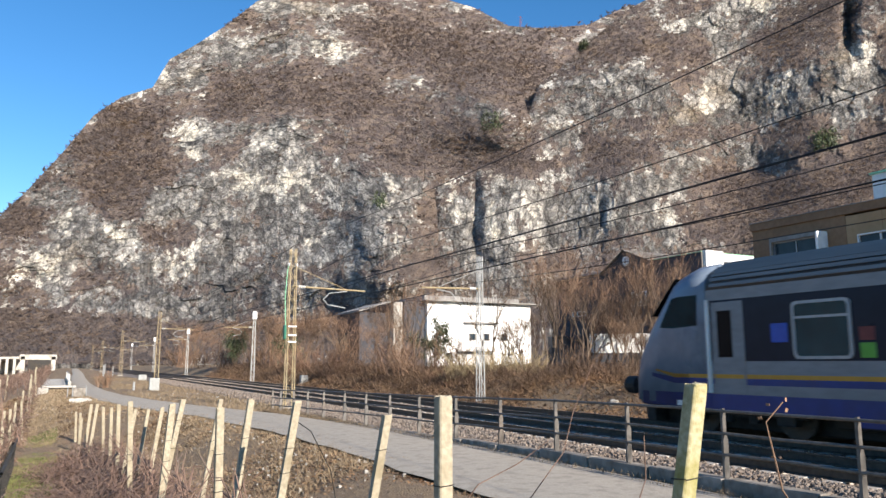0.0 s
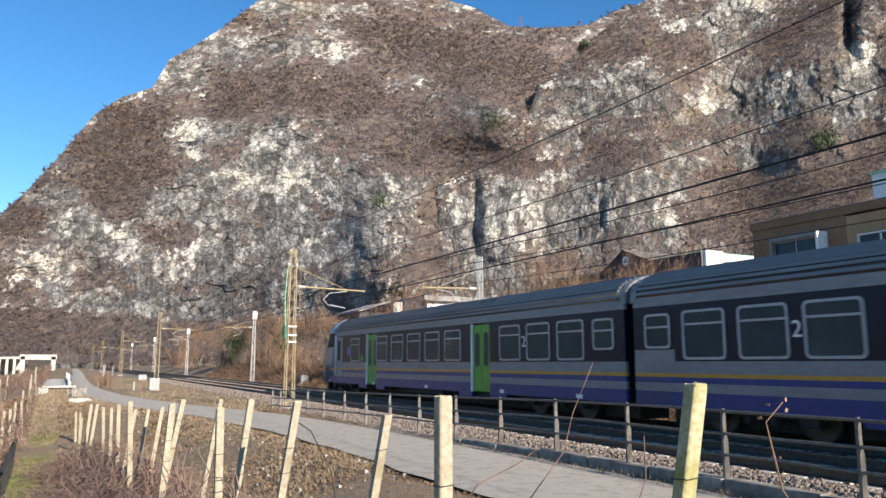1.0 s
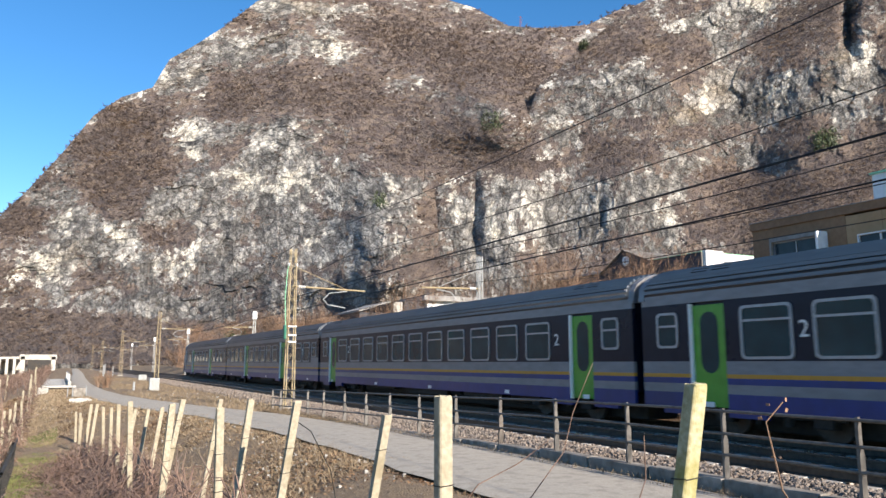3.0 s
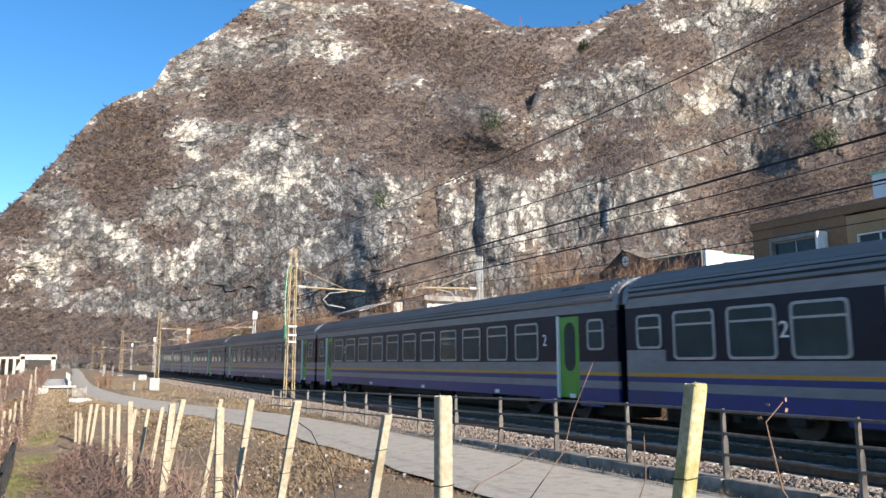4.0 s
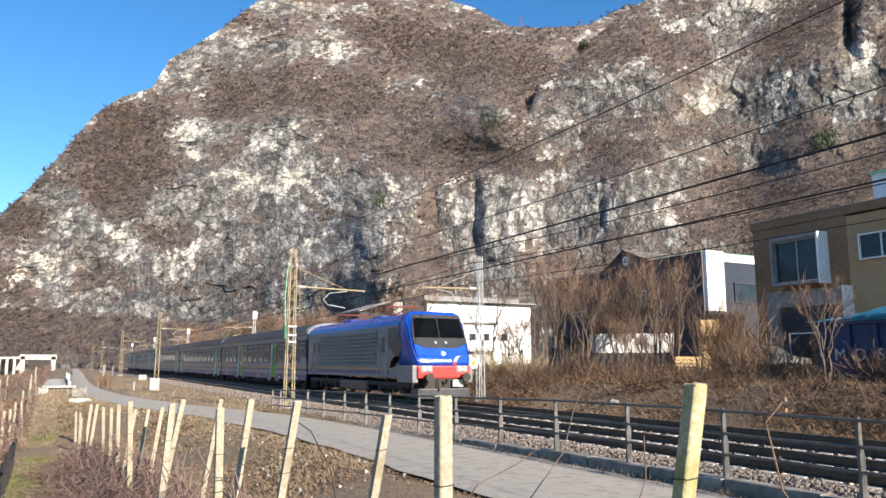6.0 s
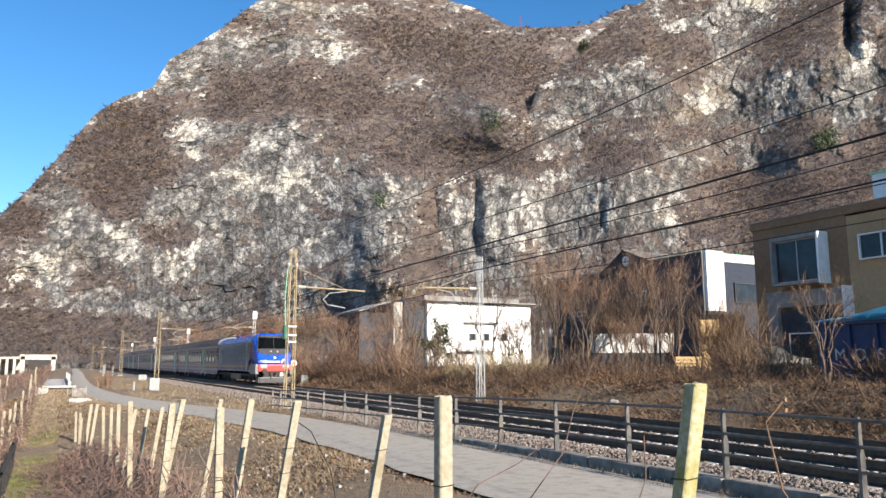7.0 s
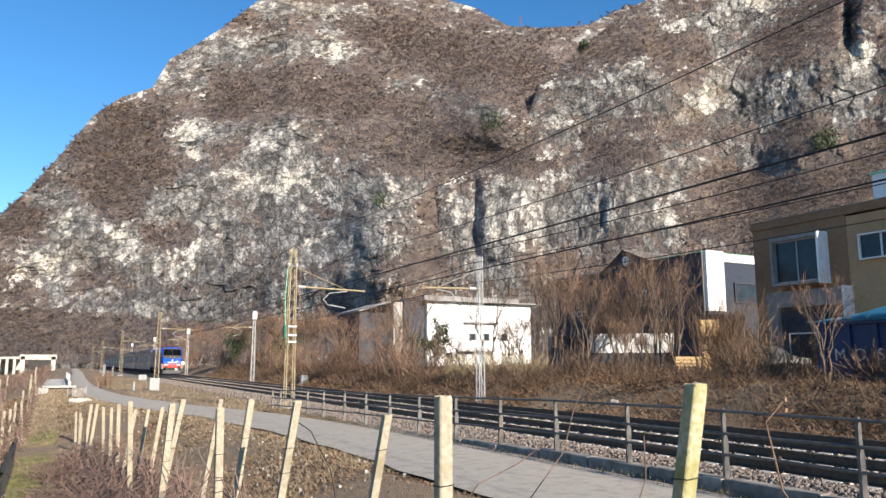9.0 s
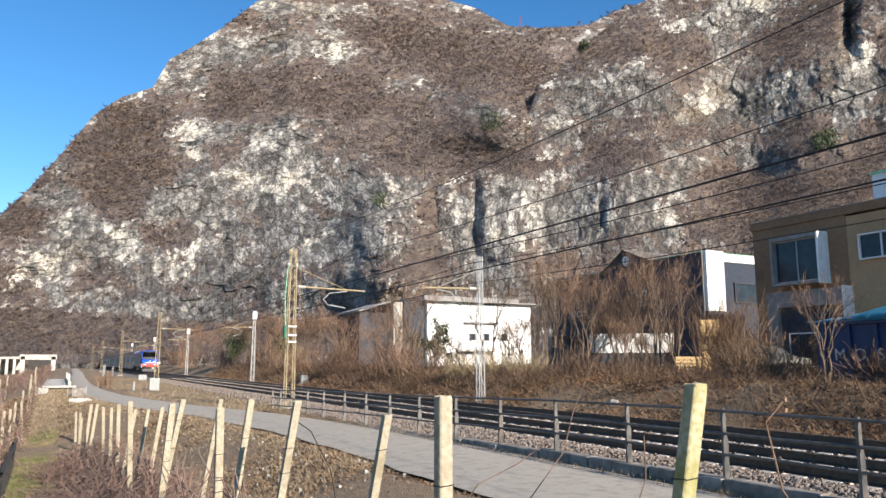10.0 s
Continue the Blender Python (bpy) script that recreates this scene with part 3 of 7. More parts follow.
SUNLIT_PALE = spots_from([(1256, 185, 9, 34, 0.4), (1340, 190, 60, 18, 0.2), (1515, 98, 30, 16, 0.4), (870, 395, 14, 40, 0.5), (1175, 380, 26, 26, 0.35), (1345, 12, 20, 14, 0.4), (800, 350, 26, 40, 0.22), (1040, 370, 30, 24, 0.22), (1345, 305, 10, 14, 0.4), (1410, 150, 50, 20, 0.06), (710, 470, 20, 40, 0.3)])
RIGHT = mountain("mountain_right", "near grey limestone cliff with vertical walls and bare shrubs", 22.5, 120, 460, 330,
    RIGHT_CREST, [(2, 300), (23, 225), (25, 186), (28, 168), (45, 150), (60, 135), (120, 130)], [(2, 470), (23, 470), (28, 465), (40, 445), (60, 430), (120, 420)],
    WALLS + LEDGES, SUNLIT_PALE,
    spots_from([(842, 385, 9, 75, 9), (762, 400, 9, 60, 8), (1502, 45, 9, 40, 20), (1065, 385, 6, 40, 3)]), 0.62, 40, 0.11)


# ---- railway ----
def build_track(name, xc, label):
    t = empty(name, label, "railway track", "railway tracks", pose(xc, 0, 0))
    prof = [(-0.07, -0.17), (0.07, -0.17), (0.07, -0.155), (0.015, -0.14), (0.015, -0.045), (0.036, -0.035), (0.036, -0.003), (-0.036, -0.003), (-0.036, -0.035), (-0.015, -0.045), (-0.015, -0.14), (-0.07, -0.155)]
    for s in (-1, 1):
        bm = bmesh.new()
        prism(bm, [(x + s * 0.755, z) for x, z in prof], -60, 420)
        r = part("rail", bm, "rail", t, "rusty steel rail with a bright running face")
        bm = bmesh.new()
        box(bm, s * 0.755 - 0.03, s * 0.755 + 0.03, -60, 420, -0.004, 0.0)
        part("running_face", bm, "railtop", r)
    bm = bmesh.new()
    prism(bm, [(-1.15, -0.33), (1.15, -0.33), (1.15, -0.21), (0.95, -0.17), (0.55, -0.17), (0.3, -0.215), (-0.3, -0.215), (-0.55, -0.17), (-0.95, -0.17), (-1.15, -0.21)], -0.13, 0.13)
    me = finish("sleeper", bm, "sleeper")
    for k in range(150):
        o = new("sleeper", me)
        o.parent = t
        o.matrix_basis = pose(RNG.normal(0, 0.01), -2 + k * 0.6, 0, 0, 0, RNG.normal(0, 0.4))


build_track("railway_track", TRACK_NEAR, "rusty steel rails on concrete sleepers in brown ballast")
build_track("railway_track", TRACK_FAR, "rusty steel rails on concrete sleepers in brown ballast")


def build_ballast():
    bm = bmesh.new()
    prism(bm, [(9.55, -0.45), (10.3, -0.225), (13.0, -0.215), (13.2, -0.24), (13.4, -0.215), (16.2, -0.225), (17.6, -0.5)], -60, 420)
    thing("ballast_bed", bm, "ballast", "brown crushed-stone ballast bed under both tracks", "ballast", "", "structure")
    # loose stones
    n = 52000
    y = 2 + 90 * RNG.random(n) ** 1.8
    x = np.where(RNG.random(n) < 0.55, 9.5 + 1.1 * RNG.random(n), 9.5 + 7.6 * RNG.random(n))
    x = np.where(y > 35, 9.7 + 7 * RNG.random(n), x)
    z = np.interp(x, [9.5, 10.3, 13, 13.2, 13.4, 16.2, 17.6], [-0.46, -0.21, -0.2, -0.23, -0.2, -0.21, -0.5])
    s = (0.02 + 0.03 * RNG.random(n)) * (1 + y / 50)
    base = np.array([(1, 0, -0.3), (-0.4, 0.9, -0.3), (-0.5, -0.8, -0.35), (0.3, 0.4, 0.8), (-0.4, -0.2, 0.9), (0.4, -0.7, 0.6)])
    th = RNG.random(n) * 6.28
    c, sn = np.cos(th), np.sin(th)
    jit = base[None] * (0.7 + 0.6 * RNG.random((n, 6, 1)))
    V = np.stack([jit[..., 0] * c[:, None] - jit[..., 1] * sn[:, None], jit[..., 0] * sn[:, None] + jit[..., 1] * c[:, None], jit[..., 2]], -1) * s[:, None, None]
    V += np.stack([x, y, z], 1)[:, None, :]
    tri = np.array([(0, 1, 3), (1, 4, 3), (1, 2, 4), (2, 5, 4), (2, 0, 5), (0, 3, 5), (3, 4, 5)])
    F = (np.arange(n)[:, None, None] * 6 + tri[None]).reshape(-1, 3)
    raw("ballast_stones", V.reshape(-1, 3).tolist(), F.tolist(), "ballast", "loose brown and grey crushed stones beside the rails", "stones")


build_ballast()


def lattice_mast(name, x, y, z0, h, w, material, label, arm, arm_z, panel):
    m = empty(name, label, "catenary mast", "catenary masts", pose(x, y, z0))
    bm = bmesh.new()
    box(bm, -0.35, 0.35, -0.35, 0.35, -0.3, 0.06, 0.03)
    part("foundation", bm, "concrete", m)
    for sx in (-1, 1):
        for sy in (-1, 1):
            bm = bmesh.new()
            tube(bm, (sx * w, sy * w, 0), (sx * w * 0.62, sy * w * 0.62, h), 0.03, 0.026, 4)
            part("leg", bm, material, m)
    n = int(h / (0.75 if material == "mast" else 0.5))
    bm = bmesh.new()
    for k in range(n):
        a, b = k * h / n, (k + 1) * h / n
        wa, wb = w * (1 - 0.38 * a / h), w * (1 - 0.38 * b / h)
        s = 1 if k % 2 else -1
        for f in (-1, 1):
            tube(bm, (s * wa, f * wa, a), (-s * wb, f * wb, b), 0.011, None, 4)
            tube(bm, (f * wa, s * wa, a), (f * wb, -s * wb, b), 0.011, None, 4)
    part("lattice", bm, material, m)
    bm = bmesh.new()
    tube(bm, (0, 0, arm_z), (arm, 0, arm_z - 0.08), 0.045, 0.04, 8)
    a = part("arm", bm, "rust", m, "ochre cantilever tube")
    d = 1 if arm > 0 else -1
    bm = bmesh.new()
    tube(bm, (0, 0, arm_z + 0.95), (arm * 0.72, 0, arm_z - 0.02), 0.018, None, 5)
    part("stay", bm, material, a)
    bm = bmesh.new()
    sweep(bm, [(arm * 0.75, 0, arm_z - 0.12), (arm * 0.5, 0, arm_z - 0.25), (arm * 0.42, 0, arm_z - 0.55), (arm * 0.48, 0, arm_z - 0.8), (arm * 0.72, 0, arm_z - 0.92)], 0.03, 6)
    part("steady_arm", bm, "mast", a)
    bm = bmesh.new()
    for k in range(4):
        tube(bm, (d * (w + 0.1 + k * 0.09), 0, arm_z - 0.01), (d * (w + 0.14 + k * 0.09), 0, arm_z - 0.01), 0.09, 0.06, 10)
    part("insulator", bm, "white", a)
    if panel:
        bm = bmesh.new()
        for zz in (2.95, 3.25, 3.65):
            box(bm, -w * 0.95, w * 0.95, -w - 0.06, -w - 0.03, zz, zz + 0.06)
        part("plate", bm, "white", m, "pale horizontal plates")
        bm = bmesh.new()
        box(bm, -w - 0.15, -w - 0.03, -0.15, 0.15, 3.1, 3.75, 0.05)
        part("signal_hood", bm, "teal", m, "dark green signal hood")
        bm = bmesh.new()
        sweep(bm, [(-w - 0.06, 0, 3.7), (-w - 0.12, 0, 5), (-w - 0.05, 0, 6.2), (-w, 0, 6.6)], 0.02, 5)
        part("cable", bm, "mint", m)
        for s in (-1, 1):
            bm = bmesh.new()
            tube(bm, (s * w * 0.6, 0, 6.55), (s * w * 1.1, 0, 6.55), 0.08, None, 8)
            part("insulator", bm, "white", m)
    if not panel and arm < 0 and y > 60:
        bm = bmesh.new()
        box(bm, -0.22, 0.22, -0.2, 0.2, h - 0.9, h - 0.1, 0.03)
        part("switch_box", bm, "white", m, "white switch box")
    return m


lattice_mast("catenary_mast", 9.45, 33.4, -0.4, 7.3, 0.2, "rust", "ochre lattice catenary mast with green signal hood", 3.6, 5.55, True)
lattice_mast("catenary_mast", 18.3, 31.3, -0.35, 7.2, 0.15, "mast", "grey lattice catenary mast with cantilever arm", -3.2, 5.6, False)
for yy, yn in zip((77.0, 121.0, 166.0, 219.0), (82.0, 131.0, 190.0, 245.0)):
    lattice_mast("catenary_mast", 17.9, yy, -0.3, 7.3, 0.16, "mast", "grey lattice catenary mast with cantilever arm", -3.0, 5.6, False)
    lattice_mast("catenary_mast", 9.2, yn, -0.35, 7.3, 0.2, "rust", "ochre lattice catenary mast", 3.4, 5.55, False)


def build_wires():
    poles = [-45, -10, 32, 79, 125, 176, 230, 290, 400]
    for label, x, z, sag, r in (("contact wire", TRACK_NEAR, 5.3, 0.0, 0.013), ("contact wire", TRACK_NEAR + 0.07, 5.3, 0.0, 0.013), ("messenger wire", TRACK_NEAR, 6.5, 0.45, 0.012), ("contact wire", TRACK_FAR, 5.35, 0.0, 0.014), ("contact wire", TRACK_FAR + 0.07, 5.35, 0.0, 0.014), ("messenger wire", TRACK_FAR, 6.35, 0.45, 0.014), ("feeder wire", 9.6, 7.2, 0.5, 0.011), ("feeder wire", 18.2, 6.6, 0.5, 0.015), ("earth wire", 18.2, 5.6, 0.4, 0.014)):
        pts = []
        for a, b in zip(poles, poles[1:]):
            for k in range(10):
                u = k / 10
                pts.append((x, a + (b - a) * u, z - sag * 4 * u * (1 - u)))
        bm = bmesh.new()
        sweep(bm, pts, r, 5)
        thing("overhead_wire", bm, "wire", "dark overhead " + label + " strung along the railway", "overhead wire", "overhead wires")


build_wires()


# ---- fence and kerb ----
FENCE_Y = [6.22, 8.41, 10.58, 12.72, 14.8, 16.86, 18.92, 20.88, 22.71, 24.57, 26.57, 28.28, 29.96, 31.67, 32.8]


def build_fence():
    f = empty("fence", "dark galvanised tube fence with three rails on a concrete kerb", "fence")
    ys = [2.4, 4.4] + FENCE_Y

    def fx(y):
        return float(np.interp(y, [0, 12, 24, 33], [9.42, 9.25, 8.95, 8.55]))

    def fz(y):
        return float(np.interp(y, [0, 12, 19, 27, 33], [-0.12, -0.15, -0.31, -0.44, -0.57]))

    for y in ys:
        bm = bmesh.new()
        x, z = fx(y), fz(y)
        prism(bm, [(x - 0.05, z), (x - 0.04, z + 1.03), (x - 0.03, z + 1.06), (x + 0.01, z + 1.06), (x + 0.03, z + 1.03), (x + 0.03, z + 0.66), (x + 0.06, z + 0.58), (x + 0.055, z)], y - 0.022, y + 0.022)
        part("post", bm, "steel", f)
    for hz in (1.02, 0.68, 0.36):
        for a, b in zip(ys, ys[1:]):
            bm = bmesh.new()
            sag = RNG.normal(0, 0.008)
            sweep(bm, [(fx(a) - 0.03, a, fz(a) + hz), (fx((a + b) / 2) - 0.03, (a + b) / 2, fz((a + b) / 2) + hz + sag), (fx(b) - 0.03, b, fz(b) + hz)], 0.024, 8)
            part("rail", bm, "steel", f, smooth=True)
    k = tagged(new("kerb"), "weathered concrete kerb under the fence, stained dark", "kerb", "", "structure")
    yy = np.arange(0.4, 32.6, 1.6)
    for a in yy:
        b = min(a + 1.57, 32.6)
        bm = bmesh.new()
        x0, z0 = fx((a + b) / 2), fz((a + b) / 2)
        box(bm, x0 - 0.13 + RNG.normal(0, 0.006), x0 + 0.15, a, b, z0 - 0.45, z0 + RNG.normal(0, 0.008), 0.02)
        part("kerb_stone", bm, "kerb", k)


build_fence()
M["pant"] = surf("dull_red_paint", (0.14, 0.03, 0.025), (0.2, 0.045, 0.035), 6, 0.6, 0.1, 0.1)

# ---- the train ----
def roof_profile(w=1.4, z0=3.28, z1=4.02, n=12):
    return [(w * math.cos(k * math.pi / n) if 0 < k < n else w * (1 if k == 0 else -1), z0 + (z1 - z0) * math.sin(k * math.pi / n) ** 0.75) for k in range(n + 1)]


def bogie(parent, y):
    bm = bmesh.new()
    for s in (-1, 1):
        box(bm, s * 1.05 - 0.07, s * 1.05 + 0.07, y - 1.7, y + 1.7, 0.45, 0.68, 0.03)
        for a in (-1.25, 1.25):
            box(bm, s * 1.08 - 0.12, s * 1.08 + 0.12, y + a - 0.22, y + a + 0.22, 0.3, 0.62, 0.04)
        tube(bm, (s * 1.05, y - 0.35, 0.3), (s * 1.05, y - 0.35, 0.75), 0.12, None, 8)
        tube(bm, (s * 1.05, y + 0.35, 0.3), (s * 1.05, y + 0.35, 0.75), 0.12, None, 8)
    box(bm, -1.05, 1.05, y - 0.3, y + 0.3, 0.4, 0.7)
    b = part("bogie", bm, "black", parent, "black bogie frame")
    for a in (-1.25, 1.25):
        for s in (-1, 1):
            bm = bmesh.new()
            tube(bm, (s * 0.70, y + a, 0.46), (s * 0.83, y + a, 0.46), 0.46, None, 24)
            part("wheel", bm, "rail", b)


def window(parent, y0, y1, z0, z1, x, bar=True):
    """A window with rounded aluminium frame, on the side facing -x."""
    for s in (-1, 1):
        yc, zc, hw, hh = (y0 + y1) / 2, (z0 + z1) / 2, (y1 - y0) / 2, (z1 - z0) / 2

        def ring(k, rad):
            pts = []
            for cy, cz, a0 in ((1, 1, 0), (-1, 1, 90), (-1, -1, 180), (1, -1, 270)):
                for j in range(4):
                    t = radians(a0 + j * 30)
                    pts.append((yc + cy * (hw - k - rad) + rad * math.cos(t), zc + cz * (hh - k - rad) + rad * math.sin(t)))
            return pts

        bm = bmesh.new()
        rows = []
        for k, rad, xx in ((0.0, 0.12, x), (0.0, 0.12, x + 0.03), (0.06, 0.09, x + 0.03), (0.06, 0.09, x - 0.01)):
            rows.append([bm.verts.new((s * xx, yy, zz)) for yy, zz in ring(k, rad)])
        for p, q in zip(rows, rows[1:]):
            for k in range(16):
                bm.faces.new((p[k], p[(k + 1) % 16], q[(k + 1) % 16], q[k]))
        if bar:
            box(bm, min(s * x, s * (x + 0.025)), max(s * x, s * (x + 0.025)), y0 + 0.05, y1 - 0.05, z1 - 0.36, z1 - 0.31)
        bmesh.ops.recalc_face_normals(bm, faces=bm.faces[:])
        w = part("window", bm, "alu", parent, "rounded aluminium window frame")
        bm = bmesh.new()
        bm.faces.new([bm.verts.new((s * (x + 0.006), yy, zz)) for yy, zz in ring(0.04, 0.1)])
        g = part("pane", bm, "glass", w, "dark greenish glass")


def door(parent, y0, y1, x, single=False):
    for s in (-1, 1):
        mid = (y0 + y1) / 2
        for a, b in ((y0 + 0.02, y1 - 0.02),) if single else ((y0 + 0.02, mid - 0.01), (mid + 0.01, y1 - 0.02)):
            bm = bmesh.new()
            box(bm, min(s * x, s * (x + 0.05)), max(s * x, s * (x + 0.05)), a, b, 0.62, 2.98, 0.015)
            d = part("door", bm, "green", parent, "bright green folding door leaf")
            bm = bmesh.new()
            c, h = (a + b) / 2, (b - a) * 0.28
            pts = [(c + h * math.cos(t), 2.55 + h * math.sin(t)) for t in np.linspace(0, math.pi, 7)] + [(c + h * math.cos(t), 1.65 + h * math.sin(t)) for t in np.linspace(math.pi, 2 * math.pi, 7)]
            bm.faces.new([bm.verts.new((s * (x + 0.054), yy, zz)) for yy, zz in pts])
            bmesh.ops.solidify(bm, geom=bm.faces[:], thickness=0.003)
            part("pane", bm, "glass", d)
        # bright jamb on the leading side of the doorway, its sunlight put into white
        bm = bmesh.new()
        box(bm, min(s * (x + 0.02), s * (x + 0.13)), max(s * (x + 0.02), s * (x + 0.13)), y1 - 0.01, y1 + 0.05, 0.6, 3.02, 0.01)
        part("door_jamb", bm, "white", parent, "door jamb, white for its sunlit reveal")


def number_two(parent, y, z, x):
    """The painted class figure 2."""
    for s in (-1, 1):
        cu = bpy.data.curves.new("class_figure", "FONT")
        cu.body, cu.size, cu.extrude, cu.align_x = "2", 0.5, 0.003, "CENTER"
        tmp = new("figure", cu)
        me = bpy.data.meshes.new_from_object(tmp.evaluated_get(bpy.context.evaluated_depsgraph_get()))
        bpy.data.objects.remove(tmp)
        me.materials.clear()
        me.materials.append(M["white"])
        o = new("class_figure", me)
        o.parent = parent
        o["label"] = "white painted figure 2"
        o.matrix_basis = pose(s * x, y, z, 90, 0, 90 * s)


WIN_MID = [(8.85 + k * 1.75, 10.18 + k * 1.75) for k in range(5)]
WIN_END = [(1.8, 3.1), (3.45, 4.75), (5.1, 6.4)]


WIN_LONG = [(3.2 + k * 1.8, 4.53 + k * 1.8) for k in range(11)]


def coach(name, label, cab=False, ends=False):
    """A coach 26.3 m long; y = 0 at its middle, its leading end at +y. ends: doors at its ends, not at its thirds."""
    L, H = 26.3, 13.15
    c = empty(name, label, "railway coach", "coaches of the train")
    X0, X1 = 1.30, 1.40
    doors = [(1.75, 2.75), (23.55, 24.55)] if ends else [(7.62, 8.86), (17.98, 19.23)] if cab else [(7.2, 8.45), (17.85, 19.1)]
    dY = sorted((H - b, H - a) for a, b in doors)
    nose = H - (3.1 if cab else 0.08)
    segs = [(-H + 0.08, dY[0][0]), (dY[0][1], dY[1][0]), (dY[1][1], nose)]
    bm = bmesh.new()
    box(bm, -X0, X0, -H + 0.1, nose - 0.02, 0.85, 3.3)
    part("body", bm, "coach_dark", c, "dark body shell")
    for nm, z0, z1, mt, lab, ex in (("skirt", 0.58, 0.93, "coach_blue", "blue skirt band", 0), ("lower_panel", 0.93, 1.14, "coach_grey", "light grey lower panel", 0), ("blue_stripe", 1.14, 1.28, "coach_blue", "blue stripe", 0), ("yellow_stripe", 1.28, 1.37, "yellow", "yellow stripe", 0), ("side_panel", 1.37, 1.66, "coach_grey", "light grey side panel", 0), ("window_band", 1.66, 3.05, "coach_dark", "blue-black window band", 0), ("gutter_band", 3.05, 3.3, "coach_grey", "light grey band under the roof", 0)):
        for a, b in ([(segs[0][0], segs[-1][1])] if nm == "gutter_band" else segs):
            for s in (-1, 1):
                bm = bmesh.new()
                box(bm, min(s * X0, s * X1), max(s * X0, s * X1), a, b, z0, z1)
                part(nm, bm, mt, c, lab)
    for a, b in dY:
        for s in (-1, 1):
            for p, q in ((a - 1.0, a - 0.001), (b + 0.001, b + 1.0)):
                p, q = max(p, -H + 0.1), min(q, nose)
                bm = bmesh.new()
                prism(bm, [(s * X0, 0.42), (s * X1, 0.42), (s * X1, 0.577), (s * X0, 0.577)], p, q)
                part("step_panel", bm, "coach_blue", c, "deep blue skirt beside the door")
    # grey corner pieces below the end windows
    if not cab and not ends:
        for e in (-1, 1):
            for s in (-1, 1):
                bm = bmesh.new()
                box(bm, min(s * X1, s * (X1 + 0.004)), max(s * X1, s * (X1 + 0.004)), min(e * (H - 0.1), e * (H - 1.5)), max(e * (H - 0.1), e * (H - 1.5)), 1.6, 1.95)
                part("corner_panel", bm, "coach_grey", c)
    # dark pan and paler ribs put shaded gaps and sky sheen into colour
    bm = bmesh.new()
    prism(bm, roof_profile(), -H + 0.06, nose + (0.0 if cab else 0.02))
    rf = part("roof", bm, "loco_dark", c, "ribbed roof, its pan dark for shade between ribs", True)
    pr = roof_profile(1.41, 3.28, 4.03, 40)
    bm = bmesh.new()
    for k in range(1, 40, 2):
        x, z = pr[k]
        box(bm, x - 0.022, x + 0.022, -H + 0.3, nose - 0.15, z - 0.03, z + 0.045)
    part("roof_ribs", bm, "roof", rf)["kind"] = "stuff"
    for e in (-1, 1):
        if cab and e > 0:
            continue
        bm = bmesh.new()
        prism(bm, [(x * 1.01, z + 0.015 if z > 3.3 else z) for x, z in roof_profile(1.41, 3.2, 4.03)], min(e * (H - 0.2), e * (H + 0.0)), max(e * (H - 0.2), e * (H + 0.0)))
        part("end_arch", bm, "coach_grey", rf, "pale end arch of the roof")
    # vents over the doors
    for a, b in dY:
        for k in (0, 1):
            for s in (-1, 1):
                bm = bmesh.new()
                box(bm, -0.02, 0.02, a + 0.05 + k * 0.65, a + 0.55 + k * 0.65, -0.22, 0.22, 0, Matrix.Translation((s * 1.17, 0, 3.72)) @ Matrix.Rotation(s * radians(-42), 4, "Y"))
                part("vent", bm, "black", rf, "dark roof vent grille")
    wz0, wz1 = 1.70, 2.88
    wins = [(a, b) for a, b in WIN_MID] + WIN_END + [(26.3 - b, 26.3 - a) for a, b in WIN_END]
    if cab:
        wins = WIN_MID + [(26.3 - b, 26.3 - a) for a, b in WIN_END] + [(5.38, 6.67)]
    if ends:
        wins = WIN_LONG
    for a, b in wins:
        window(c, H - b, H - a, wz0, wz1, X1)
    for a, b in ([(0.62, 1.34), (24.96, 25.68)] if ends else [(0.5, 1.4), (24.9, 25.8)]):
        if cab and a < 5:
            continue
        window(c, H - b, H - a, 1.98, 2.85, X1)
    for a, b in dY:
        door(c, a, b, X0, ends)
    for yy in ((H - 4.77, -H + 3.45) if ends else (H - 4.92, -H + 3.28) if not cab else (-H + 4.92,)):
        number_two(c, yy, 2.15, X1 + 0.006)
    for y in (-9.5, 9.5):
        bogie(c, y)
    bm = bmesh.new()
    # first two blocks are added to stand in for the dark under the floor
    box(bm, -0.8, 0.8, -7.4, 7.4, 0.3, 0.85, 0.04)
    box(bm, -0.55, 0.55, -12.6, 12.6, 0.1, 0.85, 0.04)
    box(bm, -1.2, 1.2, -6.2, -3.5, 0.42, 0.85, 0.04)
    box(bm, -1.2, 1.2, -2.2, 1.4, 0.35, 0.85, 0.04)
    box(bm, -1.2, 1.2, 3.0, 6.0, 0.45, 0.85, 0.04)
    tube(bm, (-1.0, -3.2, 0.6), (-1.0, -2.4, 0.6), 0.2, None, 10)
    part("underframe", bm, "black", c)
    for y in (-11.2, -7.0, -1.2, 4.5, 10.8):
        for s in (-1, 1):
            bm = bmesh.new()
            box(bm, min(s * X1, s * (X1 + 0.004)), max(s * X1, s * (X1 + 0.004)), y, y + 0.28, 0.62, 0.74)
            part("data_plate", bm, "white", c, "small white marking plate")
